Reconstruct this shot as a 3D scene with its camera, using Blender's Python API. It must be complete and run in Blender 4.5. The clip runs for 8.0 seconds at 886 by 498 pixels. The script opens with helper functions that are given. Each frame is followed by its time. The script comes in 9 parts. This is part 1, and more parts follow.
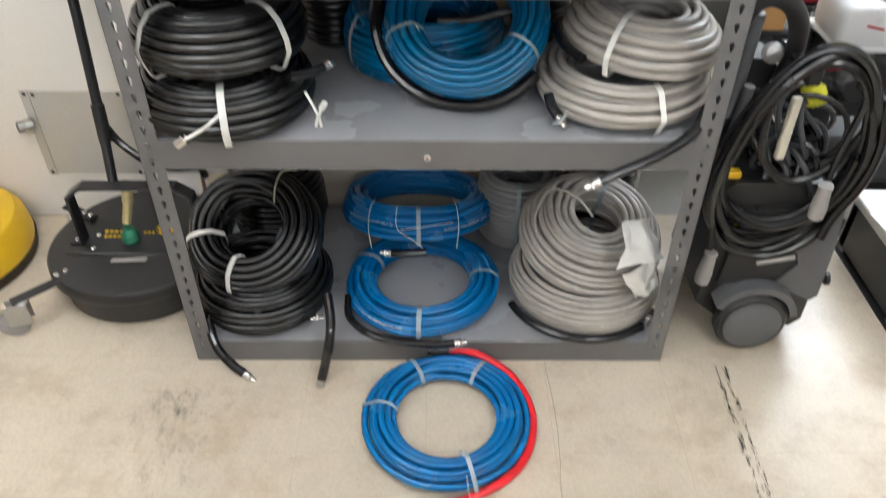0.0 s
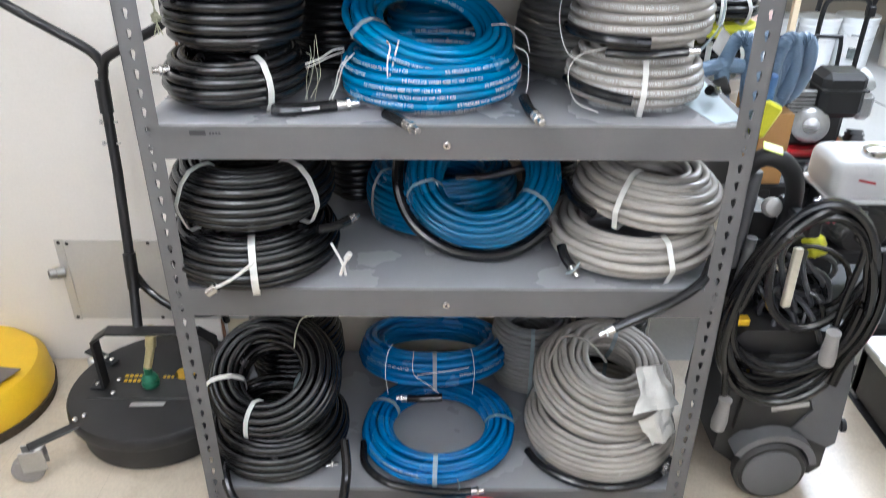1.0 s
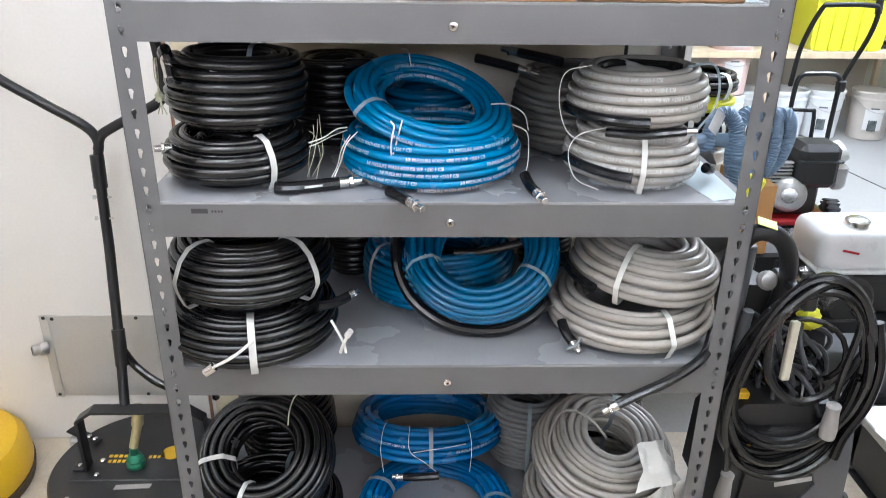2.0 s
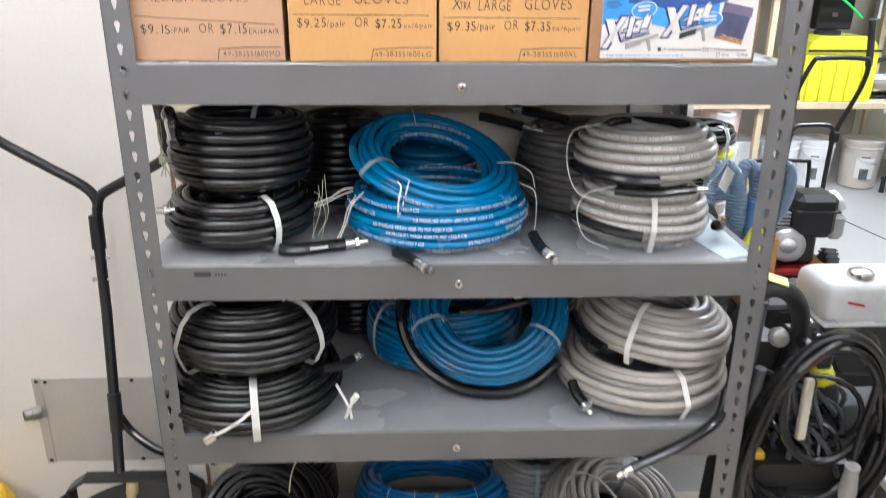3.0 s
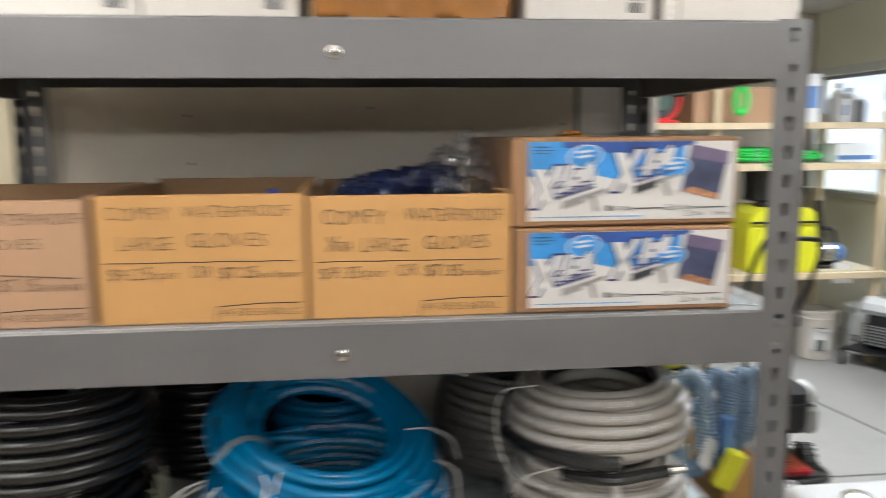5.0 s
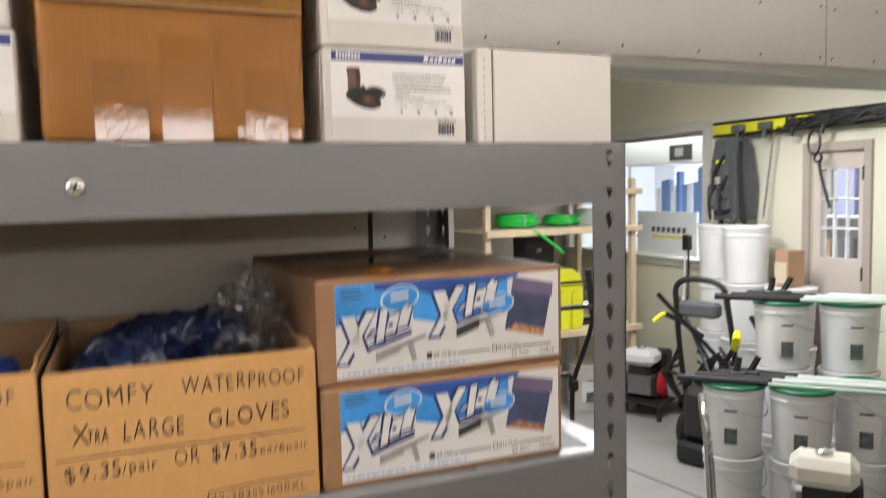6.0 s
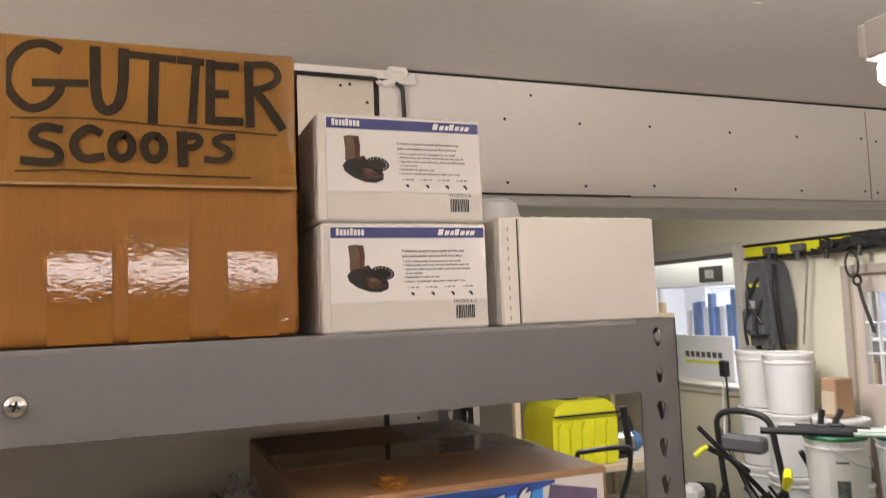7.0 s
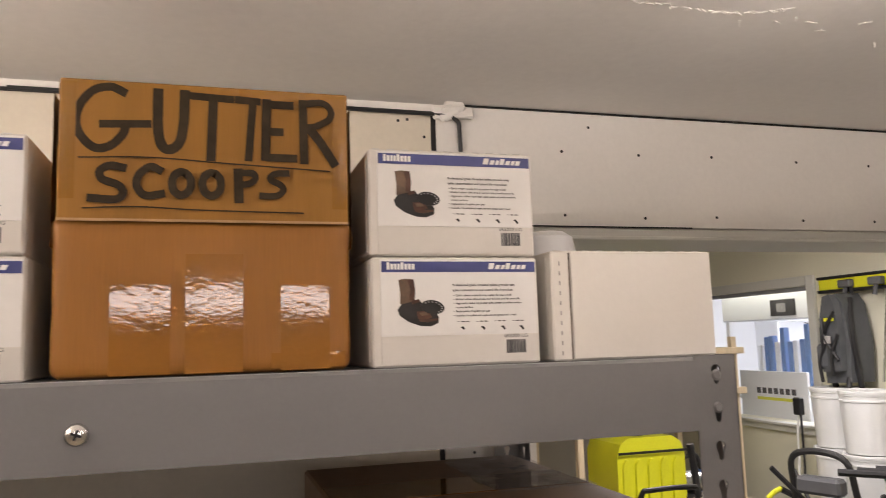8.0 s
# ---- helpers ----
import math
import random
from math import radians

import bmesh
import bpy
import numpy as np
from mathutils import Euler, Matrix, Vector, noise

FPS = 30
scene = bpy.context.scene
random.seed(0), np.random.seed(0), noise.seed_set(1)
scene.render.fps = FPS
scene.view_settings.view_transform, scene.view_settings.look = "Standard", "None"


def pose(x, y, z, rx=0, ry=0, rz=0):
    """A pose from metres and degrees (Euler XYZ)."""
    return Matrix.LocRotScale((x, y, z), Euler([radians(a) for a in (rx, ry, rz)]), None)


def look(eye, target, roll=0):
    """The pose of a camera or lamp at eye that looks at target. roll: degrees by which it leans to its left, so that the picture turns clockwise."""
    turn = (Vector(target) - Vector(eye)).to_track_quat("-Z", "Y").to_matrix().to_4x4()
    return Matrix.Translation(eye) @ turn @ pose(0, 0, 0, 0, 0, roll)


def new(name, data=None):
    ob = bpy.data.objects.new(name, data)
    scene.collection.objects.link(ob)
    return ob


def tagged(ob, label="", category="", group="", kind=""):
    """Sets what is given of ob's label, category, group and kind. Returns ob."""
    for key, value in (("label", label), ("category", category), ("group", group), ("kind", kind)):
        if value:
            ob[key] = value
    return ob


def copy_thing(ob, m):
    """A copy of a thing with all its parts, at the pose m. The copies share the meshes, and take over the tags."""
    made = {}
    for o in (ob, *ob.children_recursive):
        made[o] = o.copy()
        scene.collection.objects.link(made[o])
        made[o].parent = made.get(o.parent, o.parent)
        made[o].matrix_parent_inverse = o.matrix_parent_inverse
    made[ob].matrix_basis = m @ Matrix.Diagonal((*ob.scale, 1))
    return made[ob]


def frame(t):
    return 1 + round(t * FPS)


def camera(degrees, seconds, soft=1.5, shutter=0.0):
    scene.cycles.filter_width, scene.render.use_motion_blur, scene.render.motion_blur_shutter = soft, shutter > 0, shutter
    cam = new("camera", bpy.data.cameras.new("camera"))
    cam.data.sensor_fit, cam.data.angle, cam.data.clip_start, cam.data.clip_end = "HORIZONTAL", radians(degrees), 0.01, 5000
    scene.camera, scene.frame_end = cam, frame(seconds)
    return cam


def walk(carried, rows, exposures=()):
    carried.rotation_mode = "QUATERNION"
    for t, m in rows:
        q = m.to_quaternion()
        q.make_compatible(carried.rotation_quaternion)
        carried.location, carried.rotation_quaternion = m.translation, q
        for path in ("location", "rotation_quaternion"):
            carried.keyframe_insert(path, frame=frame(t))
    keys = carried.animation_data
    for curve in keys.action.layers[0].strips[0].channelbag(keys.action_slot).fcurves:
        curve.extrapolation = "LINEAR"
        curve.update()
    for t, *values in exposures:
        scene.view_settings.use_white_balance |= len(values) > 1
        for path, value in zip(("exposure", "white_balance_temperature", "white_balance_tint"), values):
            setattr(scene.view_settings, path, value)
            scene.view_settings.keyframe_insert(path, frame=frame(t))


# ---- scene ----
cam = camera(60.0, 8.0, soft=0.85, shutter=0.6)
PATH = [
    (0, (0.638, -1.383, 1.513), (0.645, 0.164, 0.246), 0.3),
    (0.5, (0.637, -1.414, 1.535), (0.607, 0.255, 0.434), -0.4),
    (1, (0.61, -1.426, 1.552), (0.601, 0.329, 0.592), 0.1),
    (1.5, (0.581, -1.425, 1.565), (0.602, 0.382, 0.71), 0.8),
    (1.7, (0.567, -1.417, 1.571), (0.604, 0.398, 0.734), 0.8),
    (2.8, (0.531, -1.393, 1.574), (0.609, 0.472, 0.856), 0.5),
    (3, (0.522, -1.371, 1.584), (0.6, 0.503, 0.891), 0.4),
    (3.2, (0.518, -1.328, 1.606), (0.574, 0.565, 0.957), 0.1),
    (3.5, (0.509, -1.249, 1.64), (0.536, 0.686, 1.134), -0.6),
    (3.8, (0.558, -1.156, 1.660), (0.495, 0.808, 1.280), -1.1),
    (4, (0.588, -1.118, 1.661), (0.475, 0.855, 1.355), -1.2),
    (4.5, (0.602, -1.057, 1.661), (0.481, 0.921, 1.391), -0.7),
    (4.8, (0.626, -1.008, 1.664), (0.635, 0.970, 1.370), -0.7),
    (5, (0.64, -0.961, 1.66), (0.846, 1.006, 1.365), -0.4),
    (5.2, (0.68, -0.909, 1.659), (1.049, 1.032, 1.347), -0.2),
    (6.3, (0.637, -0.739, 1.789), (1.453, 1.087, 1.73), -2.0),
    (6.5, (0.65, -0.704, 1.803), (1.454, 1.127, 1.81), -2.0),
    (7, (0.703, -0.667, 1.822), (1.425, 1.192, 1.975), -2.2),
    (7.5, (0.725, -0.668, 1.822), (1.367, 1.213, 2.04), -1.8),
    (8, (0.714, -0.672, 1.824), (1.281, 1.231, 2.064), -1.7),
]
EXPOSURES = [(0.0, 0.24, 5850, 10), (0.7, 0.30, 5550, 11), (1.5, 0.36, 5500, 12), (3.0, 0.22, 5720, 13), (3.5, -0.05, 5900, 14), (4.0, -0.22, 6150, 15), (4.5, -0.33, 6250, 16), (5.2, -0.40, 6100, 9), (6.5, -0.84, 6750, 18), (8.0, -0.96, 7050, 21)]
walk(cam, [(t, look(eye, target, roll)) for t, eye, target, roll in PATH], EXPOSURES)

# ---- light ----
world = bpy.data.worlds.new("world")
scene.world = world
world.use_nodes = True
world.node_tree.nodes["Background"].inputs[0].default_value = (0.75, 0.82, 1.0, 1)
world.node_tree.nodes["Background"].inputs[1].default_value = 0.25


def lamp(name, x, y, z, sx, sy, watts, colour, rot=(0, 0, 0)):
    data = bpy.data.lights.new(name, "AREA")
    data.shape, data.size, data.size_y = "RECTANGLE", sx, sy
    data.energy, data.color = watts, colour
    ob = new(name, data)
    ob.matrix_world = pose(x, y, z, *rot)
    return ob


NEUTRAL, COOL = (1.0, 0.965, 0.92), (0.95, 0.98, 1.0)
# added lamps at the back room's unseen fittings, placed to brighten its contents
lamp("tube_light_back", 2.2, 2.0, 2.43, 1.15, 0.25, 16, COOL)
lamp("tube_light_back_b", 3.3, 2.5, 2.43, 1.15, 0.25, 64, COOL)
# daylight of the shop behind the far window
lamp("shop_light", 6.0, 4.2, 2.75, 1.6, 2.2, 380, (0.86, 0.93, 1.0))

# ---- materials ----
MATS = {}


def mat(name, colour, rough=0.5, metal=0.0, scale=6.0, vary=0.12, fine=90.0, bump=0.05, spots=0.0, spot_colour=(0.1, 0.09, 0.08),
        coat=0.0, alpha=1.0, transmission=0.0, emit=0.0, stretch=(1, 1, 1), spot_scale=3.0, spot_at=(0.56, 0.78), spec=0.5):
    """A node material: base colour varied by broad patches and fine grain, optional stains, and a fine relief."""
    if name in MATS:
        return MATS[name]
    m = bpy.data.materials.new(name)
    m.use_nodes = True
    nt = m.node_tree
    b = nt.nodes["Principled BSDF"]
    link = nt.links.new
    co = nt.nodes.new("ShaderNodeTexCoord")
    mp = nt.nodes.new("ShaderNodeMapping")
    mp.inputs["Scale"].default_value = stretch
    link(co.outputs["Object"], mp.inputs["Vector"])
    info = nt.nodes.new("ShaderNodeObjectInfo")
    mul = nt.nodes.new("ShaderNodeMath")
    mul.operation = "MULTIPLY"
    mul.inputs[1].default_value = 37.0
    link(info.outputs["Random"], mul.inputs[0])
    link(mul.outputs[0], mp.inputs["Location"])
    n1 = nt.nodes.new("ShaderNodeTexNoise")
    n1.inputs["Scale"].default_value, n1.inputs["Detail"].default_value = scale, 5
    n2 = nt.nodes.new("ShaderNodeTexNoise")
    n2.inputs["Scale"].default_value, n2.inputs["Detail"].default_value = fine, 3
    link(mp.outputs[0], n1.inputs["Vector"])
    link(mp.outputs[0], n2.inputs["Vector"])
    add = nt.nodes.new("ShaderNodeMix")
    add.inputs["Factor"].default_value = 0.35
    link(n1.outputs["Fac"], add.inputs["A"])
    link(n2.outputs["Fac"], add.inputs["B"])
    ramp = nt.nodes.new("ShaderNodeValToRGB")
    ramp.color_ramp.elements[0].position, ramp.color_ramp.elements[1].position = 0.3, 0.7
    ramp.color_ramp.elements[0].color = (*[max(0, c * (1 - vary)) for c in colour], 1)
    ramp.color_ramp.elements[1].color = (*[min(1, c * (1 + vary)) for c in colour], 1)
    link(add.outputs["Result"], ramp.inputs["Fac"])
    out = ramp.outputs["Color"]
    if spots > 0:
        n3 = nt.nodes.new("ShaderNodeTexNoise")
        n3.inputs["Scale"].default_value, n3.inputs["Detail"].default_value = spot_scale, 8
        n3.inputs["Roughness"].default_value = 0.7
        link(mp.outputs[0], n3.inputs["Vector"])
        r3 = nt.nodes.new("ShaderNodeValToRGB")
        r3.color_ramp.elements[0].position, r3.color_ramp.elements[1].position = spot_at
        r3.color_ramp.elements[0].color, r3.color_ramp.elements[1].color = (0, 0, 0, 1), (spots, spots, spots, 1)
        link(n3.outputs["Fac"], r3.inputs["Fac"])
        mx = nt.nodes.new("ShaderNodeMix")
        mx.data_type = "RGBA"
        link(r3.outputs["Color"], mx.inputs["Factor"])
        link(out, mx.inputs["A"])
        mx.inputs["B"].default_value = (*spot_colour, 1)
        out = mx.outputs["Result"]
    link(out, b.inputs["Base Color"])
    rr = nt.nodes.new("ShaderNodeMapRange")
    rr.inputs["To Min"].default_value, rr.inputs["To Max"].default_value = max(0.02, rough - 0.08), min(1, rough + 0.08)
    link(n1.outputs["Fac"], rr.inputs["Value"])
    link(rr.outputs["Result"], b.inputs["Roughness"])
    b.inputs["Metallic"].default_value = metal
    b.inputs["Specular IOR Level"].default_value = spec
    b.inputs["Coat Weight"].default_value = coat
    b.inputs["Alpha"].default_value = alpha
    b.inputs["Transmission Weight"].default_value = transmission
    if bump > 0:
        bn = nt.nodes.new("ShaderNodeBump")
        bn.inputs["Strength"].default_value, bn.inputs["Distance"].default_value = min(1, bump * 4), 0.001
        link(n2.outputs["Fac"], bn.inputs["Height"])
        link(bn.outputs["Normal"], b.inputs["Normal"])
    if emit > 0:
        b.inputs["Emission Color"].default_value = (*colour, 1)
        b.inputs["Emission Strength"].default_value = emit
    MATS[name] = m
    return m


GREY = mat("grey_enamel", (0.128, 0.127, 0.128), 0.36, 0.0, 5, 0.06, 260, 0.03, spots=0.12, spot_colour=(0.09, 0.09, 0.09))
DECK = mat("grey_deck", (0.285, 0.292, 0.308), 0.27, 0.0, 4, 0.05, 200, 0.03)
STEEL = mat("bright_steel", (0.72, 0.71, 0.69), 0.25, 1.0, 20, 0.1, 300, 0.02)
ZINC = mat("dull_zinc", (0.55, 0.55, 0.54), 0.42, 1.0, 14, 0.14, 200, 0.05)
BLACK_HOSE = mat("black_rubber_hose", (0.009, 0.009, 0.0095), 0.24, 0, 9, 0.25, 240, 0.03, spec=0.6)
BLUE_HOSE = mat("blue_rubber_hose", (0.002, 0.108, 0.245), 0.26, 0, 9, 0.12, 240, 0.04)
BLUE_BRIGHT = mat("bright_blue_hose", (0.002, 0.172, 0.375), 0.26, 0, 9, 0.1, 240, 0.03)
BLUE_DEEP = mat("deep_blue_hose", (0.004, 0.130, 0.36), 0.26, 0, 9, 0.1, 240, 0.03)
GREY_HOSE = mat("grey_rubber_hose", (0.39, 0.365, 0.33), 0.24, 0, 14, 0.10, 220, 0.04, spots=0.45, spot_colour=(0.17, 0.15, 0.13), spot_scale=16, spot_at=(0.52, 0.8), spec=0.6)
RED_HOSE = mat("red_hose", (0.62, 0.012, 0.02), 0.3, 0, 9, 0.1, 200, 0.02)
SLEEVE = mat("glossy_black_sleeve", (0.012, 0.012, 0.013), 0.16, 0, 9, 0.2, 200, 0.02)
PRINT = mat("white_print", (0.60, 0.62, 0.62), 0.6, 0, 30, 0.12, 200, 0.0)
STRAP = mat("white_strap", (0.78, 0.78, 0.74), 0.45, 0, 20, 0.08, 200, 0.02)
CLEAR_TAPE = mat("clear_strap", (0.55, 0.66, 0.7), 0.15, 0, 20, 0.08, 200, 0.02, alpha=0.45)
CARD_FLAP = mat("dull_brown_cardboard", (0.205, 0.097, 0.019), 0.55, 0, 3, 0.16, 120, 0.06, stretch=(14, 1, 0.2), spots=0.25, spot_colour=(0.18, 0.085, 0.02), spot_scale=7, spec=0.15)
TWINE = mat("pale_twine", (0.5, 0.5, 0.36), 0.8, 0, 40, 0.2, 300, 0.1)
MARKER = mat("black_marker_ink", (0.026, 0.017, 0.009), 0.5, 0, 30, 0.35, 200, 0.02, spec=0.12)
WALLP = mat("white_wall_paint", (0.84, 0.815, 0.77), 0.6, 0, 1.6, 0.05, 120, 0.05, spots=0.10, spot_colour=(0.45, 0.40, 0.33))
# for the unseen front-room walls: darkened to tan to cut bounced light
UNSEEN_TAN = mat("unseen_tan_wall", (0.42, 0.37, 0.30), 0.6, 0, 1.2, 0.12, 120, 0.05, spots=0.2, spot_colour=(0.25, 0.2, 0.15))
CREAM = mat("cream_wall_paint", (0.72, 0.70, 0.56), 0.6, 0, 1.2, 0.05, 120, 0.05, spots=0.08, spot_colour=(0.45, 0.4, 0.3))
BEIGE = mat("beige_board", (0.72, 0.655, 0.54), 0.65, 0, 2.0, 0.06, 120, 0.05, spots=0.15, spot_colour=(0.4, 0.37, 0.3))
CEIL = mat("ceiling_paint", (0.84, 0.82, 0.79), 0.7, 0, 1.8, 0.05, 60, 0.15, spots=0.18, spot_colour=(0.55, 0.51, 0.47), spot_scale=1.6)
PINE = mat("bare_pine", (0.62, 0.50, 0.33), 0.65, 0, 3, 0.15, 60, 0.1, stretch=(8, 8, 0.7))
TORN = mat("torn_brown_edge", (0.30, 0.15, 0.08), 0.8, 0, 30, 0.4, 120, 0.3)
DARK = mat("dark_gap", (0.015, 0.014, 0.013), 0.8, 0, 10, 0.2, 90, 0.0)
VINYL = mat("beige_floor", (0.60, 0.53, 0.42), 0.38, 0, 3.0, 0.19, 140, 0.04, spots=0.7, spot_colour=(0.36, 0.26, 0.16), spot_scale=7.0, spot_at=(0.50, 0.80))
CONCRETE = mat("grey_concrete", (0.36, 0.355, 0.34), 0.5, 0, 1.6, 0.12, 90, 0.06, spots=0.35, spot_colour=(0.19, 0.18, 0.17), spot_scale=1.5)
SMEAR = mat("black_scuff", (0.085, 0.06, 0.04), 0.6, 0, 40, 0.4, 150, 0.1, alpha=0.28)
DIRT = mat("brown_dirt", (0.24, 0.18, 0.12), 0.7, 0, 40, 0.4, 150, 0.1, alpha=0.045)
SEAM = mat("floor_seam", (0.22, 0.17, 0.11), 0.7, 0, 9, 0.5, 60, 0.0, alpha=0.05)
CARD = mat("tan_cardboard", (0.52, 0.285, 0.10), 0.62, 0, 5, 0.07, 150, 0.06, stretch=(1, 1, 0.3))
CARD_PINK = mat("dull_cardboard", (0.42, 0.255, 0.15), 0.66, 0, 5, 0.07, 150, 0.06, stretch=(1, 1, 0.3))
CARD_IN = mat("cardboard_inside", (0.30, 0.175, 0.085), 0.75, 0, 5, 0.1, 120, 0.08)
CARD_GUT = mat("brown_cardboard", (0.215, 0.090, 0.018), 0.45, 0, 4, 0.12, 120, 0.05, stretch=(5, 1, 0.25), spots=0.3, spot_colour=(0.27, 0.115, 0.03), spot_scale=9, spec=0.2)
TAPE = mat("glossy_packing_tape", (0.215, 0.090, 0.018), 0.0, 0, 0.05, 0.08, 1.0, 0.012, stretch=(150, 150, 300), spec=0.5)
TAPE_FLAP = mat("clear_tape_on_flap", (0.20, 0.094, 0.018), 0.0, 0, 0.05, 0.08, 1.0, 0.012, stretch=(150, 150, 300), spec=0.5)
WHITE_CARD = mat("white_card", (0.66, 0.625, 0.575), 0.55, 0, 6, 0.03, 160, 0.03)
CARD_SIDE = mat("white_card_side", (0.66, 0.635, 0.60), 0.6, 0, 6, 0.04, 160, 0.03)
NAVY = mat("navy_print", (0.018, 0.026, 0.13), 0.5, 0, 8, 0.08, 120, 0.0)
INK = mat("marker_ink", (0.012, 0.010, 0.009), 0.5, 0, 30, 0.3, 200, 0.0, spec=0.25)
INK_THIN = mat("pen_ink", (0.035, 0.022, 0.016), 0.6, 0, 30, 0.3, 200, 0.0)
PRINT_INK = mat("dark_small_print", (0.045, 0.04, 0.038), 0.6, 0, 30, 0.2, 200, 0.0)
BOOT_TAN = mat("tan_leather_print", (0.085, 0.045, 0.02), 0.5, 0, 90, 0.45, 300, 0.0)
PALE_INK = mat("grey_print", (0.33, 0.32, 0.31), 0.6, 0, 30, 0.15, 200, 0.0)
BROWN_PRINT = mat("brown_print", (0.066, 0.027, 0.014), 0.55, 0, 60, 0.5, 200, 0.0, spec=0.25)
GREY_BAND = mat("pale_grey_print", (0.62, 0.59, 0.545), 0.55, 0, 8, 0.04, 120, 0.0)
SKY_PRINT = mat("sky_blue_print", (0.045, 0.27, 0.66), 0.35, 0, 12, 0.35, 60, 0.0)
DEEP_PRINT = mat("deep_blue_print", (0.02, 0.07, 0.28), 0.35, 0, 14, 0.35, 60, 0.0)
DUSK_PRINT = mat("dusk_print", (0.05, 0.06, 0.12), 0.35, 0, 18, 0.5, 80, 0.0)
WHITE_PRINT = mat("glossy_white_print", (0.74, 0.725, 0.70), 0.3, 0, 8, 0.04, 120, 0.0)
GLOVE = mat("blue_glove", (0.003, 0.007, 0.032), 0.36, 0, 12, 0.5, 120, 0.3)
BAG = bpy.data.materials.new("clear_plastic_bag")
BAG.use_nodes = True
bag_nodes, bag_link = BAG.node_tree.nodes, BAG.node_tree.links.new
bag_clear, bag_gloss, bag_mix = bag_nodes.new("ShaderNodeBsdfTransparent"), bag_nodes.new("ShaderNodeBsdfGlossy"), bag_nodes.new("ShaderNodeMixShader")
bag_clear.inputs["Color"].default_value = (0.93, 0.94, 0.96, 1)
bag_gloss.inputs["Roughness"].default_value = 0.07
bag_milk, bag_mix2 = bag_nodes.new("ShaderNodeBsdfDiffuse"), bag_nodes.new("ShaderNodeMixShader")
bag_mix2.inputs["Fac"].default_value = 0.025
bag_weight = bag_nodes.new("ShaderNodeLayerWeight")
bag_weight.inputs["Blend"].default_value = 0.22
bag_link(bag_weight.outputs["Facing"], bag_mix.inputs["Fac"])
bag_link(bag_clear.outputs[0], bag_mix.inputs[1])
bag_link(bag_gloss.outputs[0], bag_mix.inputs[2])
bag_link(bag_mix.outputs[0], bag_mix2.inputs[1])
bag_link(bag_milk.outputs[0], bag_mix2.inputs[2])
bag_link(bag_mix2.outputs[0], bag_nodes["Material Output"].inputs["Surface"])
# pale blue that stands in for back-room light reflected on the decks
DECK_SHEEN = mat("pale_blue_sheen", (0.62, 0.74, 0.80), 0.6, 0, 8, 0.04, 120, 0.02)
TAG = mat("shelf_tag_print", (0.03, 0.03, 0.035), 0.5, 0, 20, 0.1, 100, 0.0)
BLACK_PAINT = mat("black_powder_coat", (0.015, 0.015, 0.016), 0.38, 0, 10, 0.3, 300, 0.06, spots=0.2, spot_colour=(0.09, 0.085, 0.08))
BLACK_PLASTIC = mat("black_plastic", (0.013, 0.013, 0.014), 0.5, 0, 10, 0.2, 260, 0.06)
DARK_PLASTIC = mat("charcoal_plastic", (0.020, 0.0195, 0.019), 0.5, 0, 8, 0.15, 260, 0.06)
MID_PLASTIC = mat("mid_grey_plastic", (0.10, 0.102, 0.108), 0.5, 0, 8, 0.1, 260, 0.06)
YELLOW = mat("yellow_plastic", (0.80, 0.50, 0.012), 0.4, 0, 6, 0.08, 160, 0.04, spots=0.15, spot_colour=(0.3, 0.2, 0.03))
LEMON = mat("lemon_plastic", (0.74, 0.74, 0.03), 0.38, 0, 4, 0.08, 100, 0.05)
HIVIS = mat("hivis_sticker", (0.60, 0.78, 0.02), 0.4, 0, 10, 0.05, 100, 0.0)
GREEN_BRASS = mat("green_valve", (0.03, 0.20, 0.11), 0.35, 0.4, 20, 0.3, 120, 0.1)
GALV = mat("galvanised_plate", (0.60, 0.59, 0.565), 0.5, 0.35, 3, 0.08, 120, 0.05, spots=0.15, spot_colour=(0.4, 0.38, 0.35))
RUBBER = mat("tyre_rubber", (0.022, 0.021, 0.02), 0.75, 0, 12, 0.3, 200, 0.15)
CASTER_GREY = mat("grey_caster", (0.30, 0.29, 0.28), 0.5, 0, 12, 0.15, 200, 0.05)
BRISTLE = mat("brown_bristle", (0.07, 0.05, 0.03), 0.9, 0, 60, 0.5, 300, 0.4)
PAIL = mat("white_pail_plastic", (0.76, 0.77, 0.76), 0.35, 0, 5, 0.05, 120, 0.03)
PAIL_PINK = mat("pinkish_pail_plastic", (0.70, 0.52, 0.46), 0.35, 0, 5, 0.08, 120, 0.03)
PAIL_TAN = mat("tan_pail_plastic", (0.55, 0.50, 0.44), 0.35, 0, 5, 0.08, 120, 0.03)
LID_GREEN = mat("green_pail_lid", (0.014, 0.15, 0.065), 0.35, 0, 8, 0.1, 120, 0.03)
TANK_WHITE = mat("milky_tank_plastic", (0.76, 0.77, 0.78), 0.3, 0, 5, 0.04, 120, 0.02)
ENGINE_RED = mat("engine_red", (0.42, 0.012, 0.02), 0.3, 0, 10, 0.1, 120, 0.02)
ALU = mat("cast_aluminium", (0.50, 0.50, 0.50), 0.4, 0.8, 20, 0.2, 160, 0.1)
SHELF_WOOD = mat("shelf_board", (0.60, 0.52, 0.36), 0.6, 0, 4, 0.12, 90, 0.08, stretch=(0.6, 6, 6))
SLATE_HOSE = mat("slate_blue_hose", (0.17, 0.25, 0.36), 0.42, 0, 10, 0.15, 120, 0.05)
